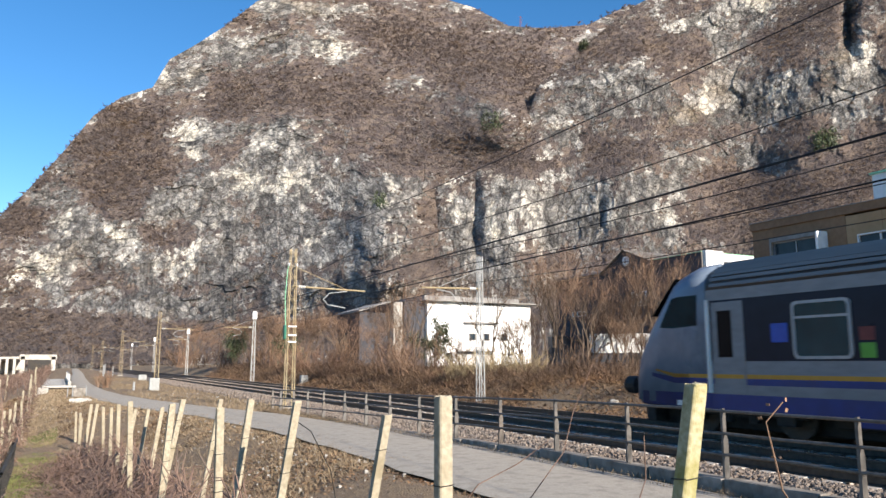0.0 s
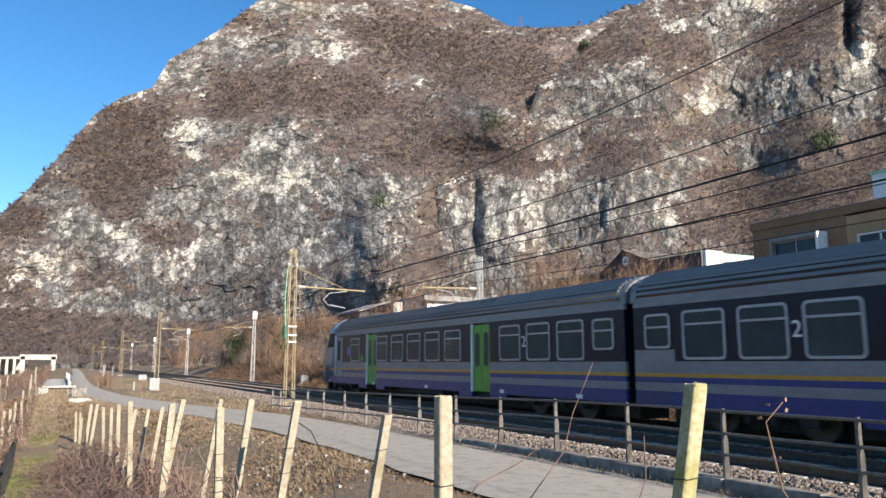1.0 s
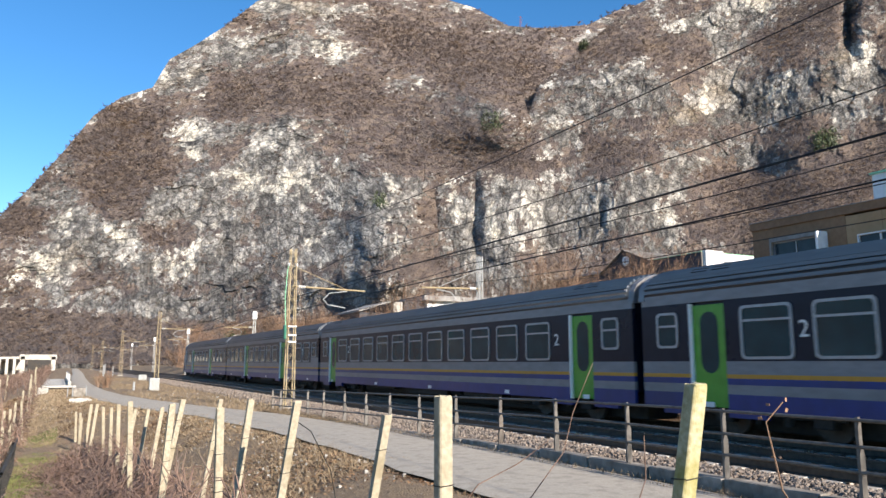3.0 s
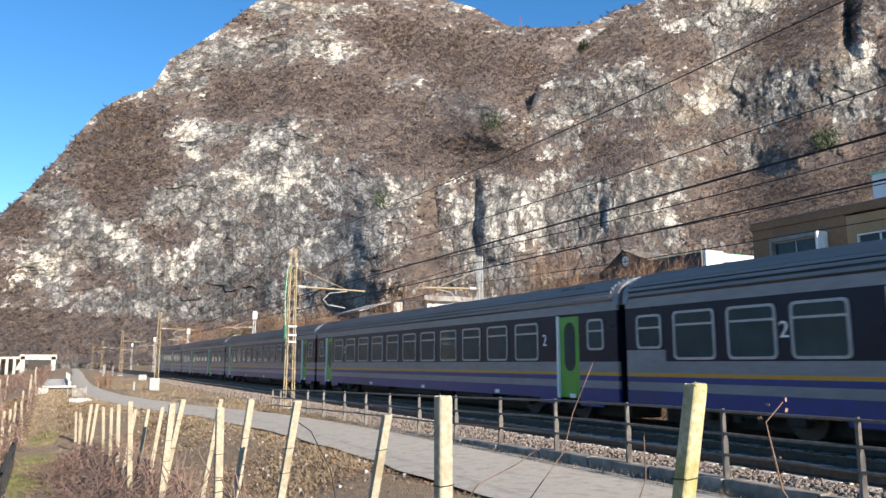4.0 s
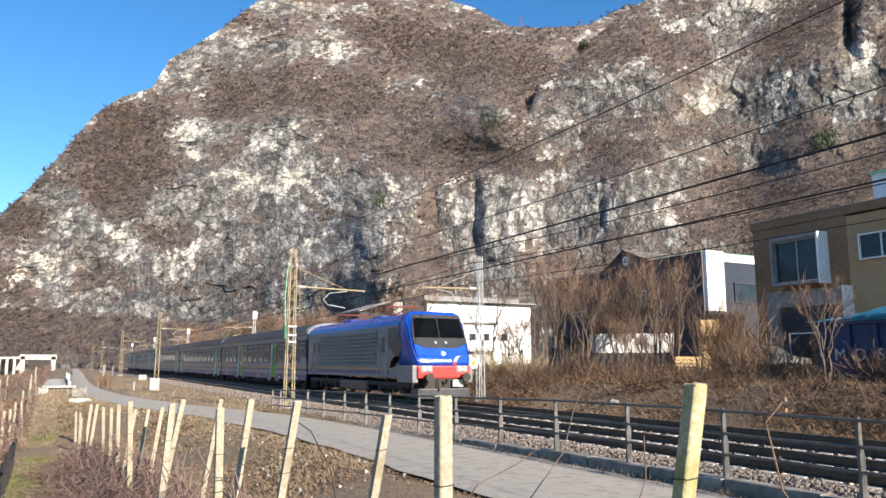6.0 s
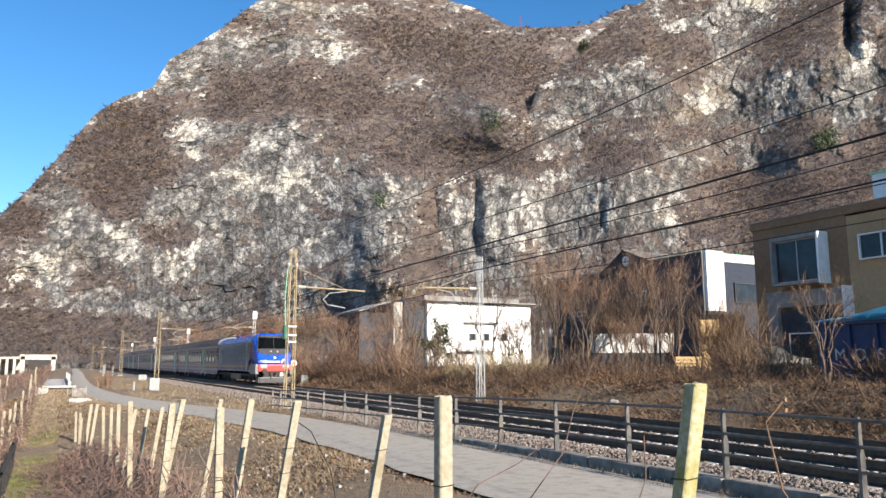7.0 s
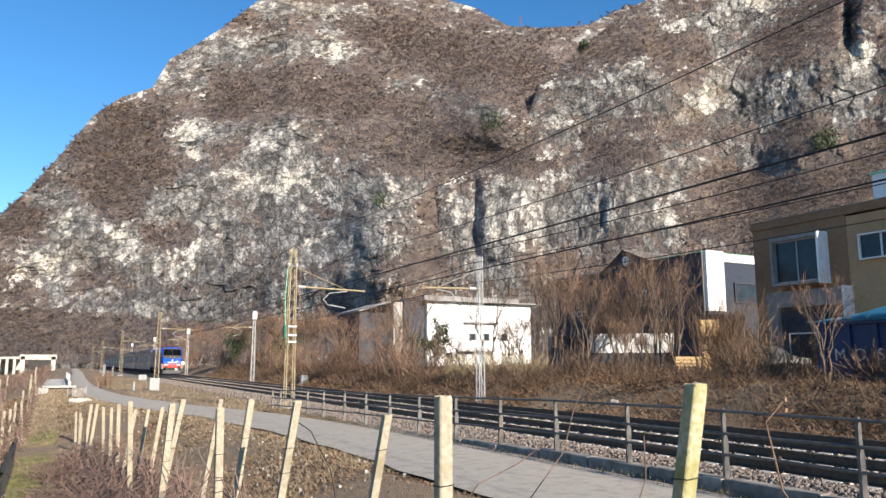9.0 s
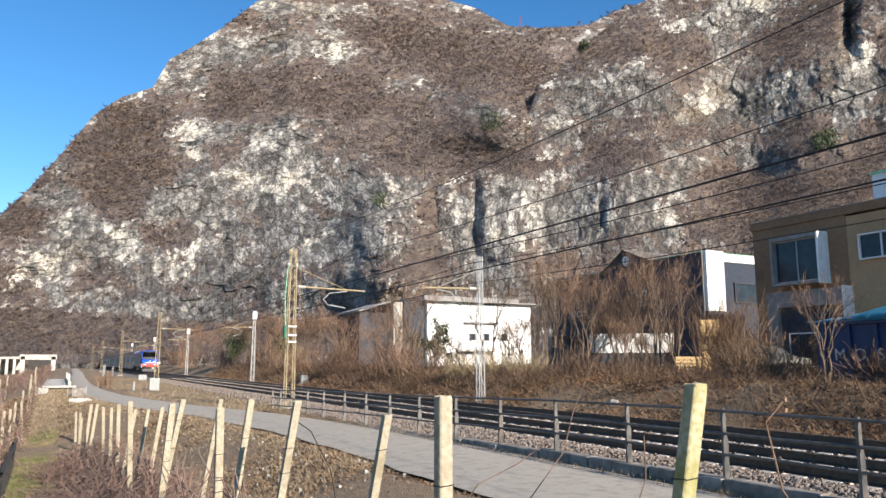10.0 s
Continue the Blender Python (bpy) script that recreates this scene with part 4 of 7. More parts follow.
    # gangways and buffers
    for e in (-1, 1):
        if cab and e > 0:
            continue
        bm = bmesh.new()
        box(bm, -0.75, 0.75, min(e * (H - 0.1), e * (H + 0.14)), max(e * (H - 0.1), e * (H + 0.14)), 0.95, 3.2, 0.05)
        part("gangway", bm, "black", c, "black rubber gangway")
        for s in (-1, 1):
            bm = bmesh.new()
            tube(bm, (s * 0.87, e * (H - 0.2), 1.05), (s * 0.87, e * (H + 0.13), 1.05), 0.22, None, 12)
            part("buffer", bm, "black", c)
    if cab:
        nose_end(c, H)
    return c


def nose_end(c, H):
    """The rounded driving cab of the control coach."""
    def sec(y, w, z0, z1):
        return [(-w, z0), (w, z0), (w * 1.0, z1 - 0.55), (w * 0.93, z1 - 0.25), (w * 0.6, z1), (-w * 0.6, z1), (-w * 0.93, z1 - 0.25), (-w * 1.0, z1 - 0.55)], y
    rows = [sec(H - 3.15, 1.40, 0.58, 3.98), sec(H - 2.5, 1.40, 0.58, 3.95), sec(H - 2.0, 1.38, 0.58, 3.8), sec(H - 1.12, 1.35, 0.6, 2.75), sec(H - 0.75, 1.31, 0.6, 2.2), sec(H - 0.55, 1.24, 0.62, 1.75), sec(H - 0.45, 1.15, 0.66, 1.3)]
    bm = bmesh.new()
    loops = [[bm.verts.new((x, y, z)) for x, z in p] for p, y in rows]
    for a, b in zip(loops, loops[1:]):
        for k in range(8):
            bm.faces.new((a[k], a[(k + 1) % 8], b[(k + 1) % 8], b[k]))
    bm.faces.new(loops[-1])
    bm.faces.new(loops[0][::-1])
    bmesh.ops.recalc_face_normals(bm, faces=bm.faces[:])
    bmesh.ops.bevel(bm, geom=[e for e in bm.edges if e.calc_face_angle(0) > 0.5], offset=0.08, segments=2, affect="EDGES")
    n = part("cab_nose", bm, "nose", c, "pale blue-grey rounded cab nose", True)
    for s in (-1, 1):
        bm = bmesh.new()
        def flank(y):
            return 0.014 + float(np.interp(y, [H - 2.5, H - 2.0, H - 1.12, H - 0.75], [1.40, 1.38, 1.35, 1.31]))

        pts = [(H - 2.85, 3.22), (H - 2.2, 3.22), (H - 2.0, 3.18), (H - 1.55, 2.5), (H - 2.0, 2.46), (H - 2.8, 2.5)]
        bm.faces.new([bm.verts.new((s * flank(y), y, z)) for y, z in pts])
        bmesh.ops.solidify(bm, geom=bm.faces[:], thickness=0.02)
        part("cab_window", bm, "glass", n, "dark cab side window")
        for nm, mt, za, zb, reach in (("blue_skirt", "coach_blue", 0.6, 0.93, 0.8), ("blue_stripe", "coach_blue", 1.14, 1.28, 1.2), ("yellow_stripe", "yellow", 1.28, 1.37, 1.35)):
            bm = bmesh.new()
            ys = [H - 3.12, H - 2.5, H - 2.0, H - reach]
            lift = 0.16 if za > 1 else 0.0
            low = [bm.verts.new((s * flank(y), y, za + (lift if k == 3 else 0))) for k, y in enumerate(ys)]
            up = [bm.verts.new((s * flank(y), y, zb + (lift if k == 3 else 0) - (0.05 if k == 3 and lift else 0))) for k, y in enumerate(ys)]
            for k in range(3):
                bm.faces.new((low[k], low[k + 1], up[k + 1], up[k]))
            bmesh.ops.solidify(bm, geom=bm.faces[:], thickness=0.006)
            part(nm, bm, mt, n)
        bm = bmesh.new()
        box(bm, min(s * 1.40, s * 1.412), max(s * 1.40, s * 1.412), H - 4.15, H - 3.25, 0.95, 3.0, 0.004)
        d = part("cab_door", bm, "coach_grey", c, "grey driver's door")
        bm = bmesh.new()
        box(bm, min(s * 1.412, s * 1.42), max(s * 1.412, s * 1.42), H - 3.82, H - 3.42, 1.75, 2.8, 0.003)
        part("pane", bm, "screen", d)
        bm = bmesh.new()
        box(bm, min(s * 1.412, s * 1.424), max(s * 1.412, s * 1.424), H - 4.1, H - 3.3, 1.28, 1.37)
        part("yellow_stripe", bm, "yellow", d)
        bm = bmesh.new()
        box(bm, min(s * 1.40, s * 1.5), max(s * 1.40, s * 1.5), H - 3.2, H - 3.15, 0.95, 3.07, 0.01)
        part("handrail", bm, "white", c, "white cab handrail")
        bm = bmesh.new()
        tube(bm, (s * 0.87, H - 0.2, 1.05), (s * 0.87, H + 0.17, 1.05), 0.23, None, 14)
        part("buffer", bm, "black", n)
        bm = bmesh.new()
        box(bm, min(s * 1.40, s * 1.407), max(s * 1.40, s * 1.407), H - 5.25, H - 4.85, 2.05, 2.45, 0.002)
        part("logo_panel", bm, "loco_blue", c, "small bright blue square emblem")
        bm = bmesh.new()
        box(bm, min(s * 1.40, s * 1.407), max(s * 1.40, s * 1.407), H - 7.1, H - 6.8, 2.05, 2.3, 0.002)
        part("notice", bm, "pant", c, "red window notice")
        bm = bmesh.new()
        box(bm, min(s * 1.40, s * 1.407), max(s * 1.40, s * 1.407), H - 7.1, H - 6.8, 1.72, 2.0, 0.002)
        part("notice", bm, "green", c, "green window notice")
    bm = bmesh.new()
    bm.faces.new([bm.verts.new(p) for p in ((-1.12, H - 1.98, 3.62), (1.12, H - 1.98, 3.62), (1.2, H - 1.2, 2.72), (-1.2, H - 1.2, 2.72))])
    for v in bm.verts:
        v.co += Vector((0, 0.09, 0.09))
    bmesh.ops.solidify(bm, geom=bm.faces[:], thickness=0.03)
    part("windscreen", bm, "screen", n, "dark raked windscreen")
    bm = bmesh.new()
    box(bm, -1.0, 1.0, H - 0.9, H - 0.55, 0.15, 0.6, 0.04)
    part("plough", bm, "black", n)




def loco():
    """The locomotive; its driving cab at -y, coupled to the coaches at +y."""
    L, H = 15.0, 7.5
    c = empty("locomotive", "blue and grey electric locomotive with red front band", "locomotive")
    W = 1.45
    bm = bmesh.new()
    box(bm, -W, W, -H + 1.7, H - 0.1, 0.98, 3.3)
    body = part("body", bm, "loco_grey", c, "grey body side")
    # ribbed side
    for s in (-1, 1):
        bm = bmesh.new()
        for k in range(9):
            z = 1.5 + k * 0.19
            prism(bm, [(s * W, z), (s * (W + 0.085), z + 0.02), (s * (W + 0.085), z + 0.075), (s * W, z + 0.15)], -3.45, 5.05)
        part("side_ribs", bm, "loco_grey", body, "grey horizontal pressed ribs")
        bm = bmesh.new()
        box(bm, min(s * W, s * (W + 0.006)), max(s * W, s * (W + 0.006)), -5.2, H - 0.15, 1.33, 1.39)
        part("yellow_line", bm, "yellow", body)
        bm = bmesh.new()
        box(bm, min(s * W, s * (W + 0.006)), max(s * W, s * (W + 0.006)), -4.9, H - 0.15, 1.12, 1.28)
        part("blue_line", bm, "coach_blue", body, "blue stripe")
        for y0, y1 in ((-4.6, -3.8), (5.75, 6.5)):
            bm = bmesh.new()
            box(bm, min(s * W, s * (W + 0.012)), max(s * W, s * (W + 0.012)), y0, y1, 1.0, 3.15, 0.004)
            d = part("door", bm, "loco_grey", c, "grey cab door")
            for yy in (y0 - 0.12, y1 + 0.12):
                bm = bmesh.new()
                tube(bm, (s * (W + 0.09), yy, 1.0), (s * (W + 0.09), yy, 2.5), 0.02, None, 6)
                part("handrail", bm, "alu", d, "pale vertical handrail")
            bm = bmesh.new()
            box(bm, min(s * (W + 0.013), s * (W + 0.018)), max(s * (W + 0.013), s * (W + 0.018)), y0 + 0.25, y1 - 0.2, 2.1, 2.8)
            part("pane", bm, "glass", d)
        bm = bmesh.new()
        box(bm, min(s * W, s * (W + 0.012)), max(s * W, s * (W + 0.012)), 5.15, 5.5, 2.35, 2.75, 0.004)
        part("side_window", bm, "glass", body)
        # dark panel and yellow flash behind the cab
        bm = bmesh.new()
        bm.faces.new([bm.verts.new((s * (W + 0.008), y, z)) for y, z in ((-4.7, 3.2), (-5.7, 3.2), (-6.3, 2.3), (-5.75, 1.75), (-4.7, 2.5))])
        bmesh.ops.solidify(bm, geom=bm.faces[:], thickness=0.006)
        part("dark_panel", bm, "loco_dark", body, "dark grey angular panel")
        bm = bmesh.new()
        bm.faces.new([bm.verts.new((s * (W + 0.009), y, z)) for y, z in ((-4.9, 1.4), (-5.5, 1.45), (-6.05, 1.85), (-5.6, 1.95), (-5.1, 1.75))])
        bmesh.ops.solidify(bm, geom=bm.faces[:], thickness=0.006)
        part("yellow_flash", bm, "yellow", body, "yellow swoosh")
    # blue roof
    bm = bmesh.new()
    prism(bm, [(-W, 3.3), (W, 3.3), (W - 0.1, 3.52), (W - 0.45, 3.78), (0.6, 3.87), (-0.6, 3.87), (-W + 0.45, 3.78), (-W + 0.1, 3.52)], -H + 1.7, H - 0.1)
    rf = part("roof", bm, "loco_blue", c, "bright blue roof edge")
    for dims in ((-0.7, 0.7, 2.2, 3.4, 3.8, 3.98), (-0.5, 0.5, -1.5, -0.4, 3.8, 3.97)):
        bm = bmesh.new()
        box(bm, *dims, 0.04)
        part("roof_box", bm, "loco_blue", rf)
    # folded pantographs
    for y in (-2.6, 4.4):
        bm = bmesh.new()
        for s in (-1, 1):
            tube(bm, (s * 0.5, y - 0.9, 4.05), (s * 0.5, y + 1.1, 4.22), 0.03, None, 6)
            tube(bm, (s * 0.35, y + 1.1, 4.22), (s * 0.3, y - 0.6, 4.38), 0.025, None, 6)
            tube(bm, (s * 0.75, y - 0.7, 4.44), (s * 0.95, y - 0.7, 4.36), 0.03, None, 6)
        tube(bm, (-0.75, y - 0.55, 4.44), (0.75, y - 0.55, 4.44), 0.03, None, 6)
        tube(bm, (-0.75, y - 0.85, 4.44), (0.75, y - 0.85, 4.44), 0.03, None, 6)
        box(bm, -0.6, 0.6, y - 1.0, y - 0.8, 3.93, 4.06)
        bmesh.ops.translate(bm, verts=bm.verts[:], vec=(0, 0, -0.13))
        part("pantograph", bm, "pant", rf, "folded dull red pantograph")
    bm = bmesh.new()
    for k in range(6):
        tube(bm, (0.4, 0.2 + k * 0.33, 3.83), (0.4, 0.2 + k * 0.33, 3.97), 0.05, 0.03, 8)
        tube(bm, (-0.6, 0.2 + k * 0.33, 3.83), (-0.6, 0.2 + k * 0.33, 3.97), 0.05, 0.03, 8)
    part("insulators", bm, "pant", rf)["kind"] = "stuff"
    # the cab front
    def sec(y, w, z0, z1, r):
        return [(-w, z0), (w, z0), (w, z1 - r * 2.2), (w - r * 0.35, z1 - r * 0.9), (w - r * 1.3, z1), (-w + r * 1.3, z1), (-w + r * 0.35, z1 - r * 0.9), (-w, z1 - r * 2.2)], y
    rows = [sec(-H + 1.72, W, 1.5, 3.88, 0.3), sec(-H + 1.2, W - 0.005, 1.5, 3.9, 0.3), sec(-H + 0.95, W - 0.02, 1.5, 3.84, 0.22), sec(-H + 0.38, W - 0.06, 1.5, 2.45, 0.1), sec(-H + 0.1, W - 0.13, 1.5, 1.95, 0.08), sec(-H, W - 0.22, 1.5, 1.75, 0.05)]
    bm = bmesh.new()
    loops = [[bm.verts.new((x, y, z)) for x, z in p] for p, y in rows]
    for a, b in zip(loops, loops[1:]):
        for k in range(8):
            bm.faces.new((a[k], a[(k + 1) % 8], b[(k + 1) % 8], b[k]))
    bm.faces.new(loops[-1])
    bm.faces.new(loops[0][::-1])
    bmesh.ops.recalc_face_normals(bm, faces=bm.faces[:])
    bmesh.ops.bevel(bm, geom=[e for e in bm.edges if e.calc_face_angle(0) > 0.35], offset=0.07, segments=3, affect="EDGES")
    fr = part("cab_front", bm, "loco_blue", c, "bright blue sloping cab front", True)
    # windscreen lies on the slope between (y -6.55, z 3.88) and (-7.12, 2.45)
    def slope(z, out):
        return -H + 0.38 + (z - 2.45) / (3.88 - 2.45) * 0.57 - out
    def plate(pts, name, mt, parent, out, label=""):
        bm = bmesh.new()
        bm.faces.new([bm.verts.new((x, slope(z, out), z)) for x, z in pts])
        bmesh.ops.solidify(bm, geom=bm.faces[:], thickness=0.012)
        bmesh.ops.recalc_face_normals(bm, faces=bm.faces[:])
        return part(name, bm, mt, parent, label)
    plate([(-1.32, 2.5), (-0.35, 2.06), (0.35, 2.06), (1.32, 2.5), (1.18, 3.74), (-1.18, 3.74)], "windscreen_surround", "loco_dark", fr, 0.03, "dark grey windscreen surround")
    for s in (-1, 1):
        plate([(s * 0.02, 2.72), (s * 1.24, 2.72), (s * 1.14, 3.58), (s * 0.02, 3.58)], "windscreen", "screen", fr, 0.05, "dark windscreen pane")
        plate([(s * 0.2, 2.46), (s * 0.3, 2.46), (s * 0.3, 2.56), (s * 0.2, 2.56)], "upper_lamp", "lamp", fr, 0.06)
        bm = bmesh.new()
        box(bm, s * 0.85 - 0.28, s * 0.85 + 0.28, -H - 0.03, -H + 0.3, 1.22, 1.52, 0.04)
        hl = part("headlight_block", bm, "loco_grey", fr, "grey headlight block")
        bm = bmesh.new()
        for k in (-0.12, 0.12):
            tube(bm, (s * 0.85 + k, -H - 0.06, 1.38), (s * 0.85 + k, -H, 1.38), 0.09, None, 14)
        part("headlight", bm, "lamp", hl, "round clear headlight")
        bm = bmesh.new()
        tube(bm, (s * 0.87, -H - 0.42, 1.02), (s * 0.87, -H - 0.34, 1.02), 0.19, None, 16)
        tube(bm, (s * 0.87, -H - 0.34, 1.02), (s * 0.87, -H + 0.1, 1.02), 0.13, None, 12)
        part("buffer", bm, "black", fr, "worn dark round buffer")
    bm = bmesh.new()
    tube(bm, (0, -H + 0.08, 2.02), (0, -H + 0.5, 2.1), 0.1, None, 14)
    part("centre_lamp", bm, "lamp", fr)
    bm = bmesh.new()
    box(bm, -W + 0.2, W - 0.2, -H - 0.02, -H + 1.6, 0.98, 1.5, 0.05)
    part("red_band", bm, "red", fr, "bright red front band")
    for s in (-1, 1):
        bm = bmesh.new()
        prism(bm, [(s * (W - 0.24), 0.8), (s * (W + 0.004), 0.8), (s * (W + 0.004), 1.53), (s * (W - 0.24), 1.53)], -H + 0.12, -H + 1.72)
        part("corner_panel", bm, "loco_grey", fr, "grey lower cab corner")
    # plain bars and swoosh in place of the emblem
    bm = bmesh.new()
    for k in range(5):
        box(bm, -0.62 + k * 0.2, -0.46 + k * 0.2, -H - 0.0, -H + 0.12, 1.68, 1.76)
    prism(bm, [(0.42, 1.62), (0.52, 1.62), (0.72, 1.9), (0.88, 1.92), (0.6, 1.92)], -H + 0.0, -H + 0.14)
    part("emblem_bars", bm, "white", fr, "white emblem bars")
    bm = bmesh.new()
    prism(bm, [(0.40, 1.55), (0.54, 1.55), (0.62, 1.68), (0.48, 1.68)], -H - 0.01, -H + 0.1)
    part("emblem_stroke", bm, "red", fr)
    # tail disc at the far corner
    bm = bmesh.new()
    tube(bm, (1.5, -H + 0.12, 1.62), (1.5, -H + 0.16, 1.62), 0.24, None, 24)
    td = part("tail_disc", bm, "white", fr, "round white tail disc")
    bm = bmesh.new()
    tube(bm, (1.5, -H + 0.1, 1.62), (1.5, -H + 0.12, 1.62), 0.12, None, 18)
    part("disc_centre", bm, surf("tail_orange", (0.8, 0.2, 0.03), (0.85, 0.25, 0.05), 5, 0.4), td)
    bm = bmesh.new()
    box(bm, -1.15, 1.15, -H - 0.05, -H + 0.12, 0.12, 0.55, 0.04)
    for s in (-1, 1):
        box(bm, min(s * 1.15, s * 1.25), max(s * 1.15, s * 1.25), -H - 0.02, -H + 0.7, 0.15, 0.55)
    part("plough", bm, "loco_dark", fr, "dull grey plough plate")
    bm = bmesh.new()
    box(bm, 0.35, 0.85, -H - 0.12, -H - 0.04, 0.62, 0.92)
    part("coupler_box", bm, "concrete", fr)
    bm = bmesh.new()
    box(bm, -0.9, 0.9, -H + 0.05, -H + 1.0, 0.55, 1.0)
    tube(bm, (0, -H - 0.25, 0.95), (0, -H - 0.1, 0.75), 0.06, None, 8)
    tube(bm, (-0.35, -H - 0.1, 0.95), (-0.3, -H - 0.12, 0.45), 0.035, None, 6)
    part("drawgear", bm, "black", fr)
    for y in (-4.4, 4.4):
        bogie(c, y)
    bm = bmesh.new()
    box(bm, -1.35, 1.35, -2.0, 2.0, 0.3, 0.76, 0.05)
    part("transformer_box", bm, "loco_dark", c, "dark grey underfloor box")
    bm = bmesh.new()
    box(bm, -1.3, 1.3, -H + 0.5, H - 0.2, 0.6, 0.78)
    part("underframe", bm, "black", c)
    return c


CAB = coach("control_coach", "grey and blue driving trailer coach with rounded cab, green doors", cab=True)
COACHES = [coach("railway_coach", "grey and dark blue passenger coach with green doors, yellow stripe")]
COACHES.append(coach("railway_coach", "grey and dark blue passenger coach with narrow end doors", ends=True))
COACHES.append(copy_thing(COACHES[1], Matrix()))
COACHES.append(copy_thing(COACHES[0], Matrix()))
LOCO = loco()
# ---- plants ----
def blades(P0, P1, bend, w):
    """Thin two-jointed stalks: arrays of roots, tips, bend offsets and widths, as vertices and faces."""
    n = len(P0)
    d = P1 - P0
    th = RNG.random(n) * 6.283
    side = np.stack([np.cos(th), np.sin(th), 0.2 * RNG.normal(size=n)], 1) * np.asarray(w).reshape(-1, 1)
    mid = P0 + d * 0.55 + bend
    V = np.stack([P0 - side, P0 + side, mid - side * 0.75, mid + side * 0.75, P1], 1).reshape(-1, 3)
    b = (np.arange(n) * 5)[:, None]
    F = np.concatenate([b + np.array([[0, 1, 3]]), b + np.array([[0, 3, 2]]), b + np.array([[2, 3, 4]])], 1).reshape(-1, 3)
    return V, F


def stalks(name, roots, length, lean, w, material, label, category, low=0.0, curl=0.08):
    n = len(roots)
    th = RNG.random(n) * 6.283
    ln = length * (0.5 + RNG.random(n))
    le = lean * (low + (1 - low) * RNG.random(n))
    d = np.stack([np.cos(th) * np.sin(le), np.sin(th) * np.sin(le), np.cos(le)], 1) * ln[:, None]
    bend = np.stack([RNG.normal(size=n), RNG.normal(size=n), RNG.normal(size=n) * 0.5], 1) * (ln * curl)[:, None]
    V, F = blades(roots, roots + d, bend, w * (0.6 + 0.8 * RNG.random(n)))
    return raw(name, V.tolist(), F.tolist(), material, label, category)


def on_ground(x, y, dz=-0.03):
    return np.stack([x, y, ground_z(x, y) + dz], 1)


M["litter"] = surf("brown_dead_stems", (0.062, 0.037, 0.022), (0.19, 0.12, 0.066), 2, 0.97, 0, 0.1, (0.15, 0.08, 0.04), 0.6, rand=0.45)


def bank_cover():
    n = 110000
    y = 3 + 100 * RNG.random(n) ** 1.5
    x = 17.2 + 8.5 * RNG.random(n) ** 1.2
    keep = fbm(np.stack([x * 0.5, y * 0.35, np.zeros(n)], 1), 3, 51) > -0.45
    stalks("bank_grass", on_ground(x[keep], y[keep]), 0.36, 1.5, 0.006 + 0.00018 * y[keep], "litter", "matted dry straw-coloured grass on the bank", "dry grass", 0.45, 0.2)
    n = 80000
    y = 2 + 110 * RNG.random(n) ** 1.5
    x = 18.4 + 10 * RNG.random(n) ** 0.8
    keep = fbm(np.stack([x * 0.3, y * 0.22, np.zeros(n)], 1), 3, 77) > -0.2
    stalks("brambles", on_ground(x[keep], y[keep]), 0.95, 1.5, 0.006 + 0.00015 * y[keep], "twig", "tangled brown bramble stems along the bank", "brambles", 0.45, 0.22)
    # bank below the lane
    n = 100000
    y = 5 + 58 * RNG.random(n) ** 1.7
    rx, _ = road_at(y)
    x = rx - 1.55 - 4.6 * RNG.random(n) ** 1.0
    keep = fbm(np.stack([x * 0.6, y * 0.5, np.zeros(n)], 1), 3, 31) > -0.22
    stalks("verge_grass", on_ground(x[keep], y[keep]), 0.10, 1.4, 0.0035 + 0.0002 * y[keep], "dry", "short dry winter grass on the lane's bank", "dry grass")
    n = 60000
    y = 14 + 62 * RNG.random(n) ** 1.3
    x = -1.2 + (road_at(y)[0] - 1.0 + 1.2) * RNG.random(n)
    keep = (x > 0.2) | (y > 36)
    stalks("field_grass", on_ground(x[keep], y[keep]), 0.15, 1.45, 0.004 + 0.0003 * y[keep], "dry", "matted dry winter grass below the lane", "dry grass", 0.3, 0.2)
    n = 14000
    y = 3 + 30 * RNG.random(n)
    fx = np.interp(y, [0, 12, 24, 33], [9.42, 9.25, 8.95, 8.55])
    x = fx - 0.15 - 0.42 * RNG.random(n) ** 1.6
    stalks("kerb_grass", np.stack([x, y, np.full(n, -0.42) - 0.0], 1), 0.14, 1.4, 0.006, "dry", "thin dry grass at the foot of the kerb", "dry grass")
    n = 16000
    y = 32.5 + 75 * RNG.random(n) ** 1.3
    rx, _ = road_at(y)
    x = rx + 1.7 + (9.5 - rx - 1.7) * RNG.random(n)
    stalks("slope_grass", on_ground(x, y), 0.16, 1.2, 0.012, "dry", "dry grass on the slope below the track", "dry grass")


bank_cover()


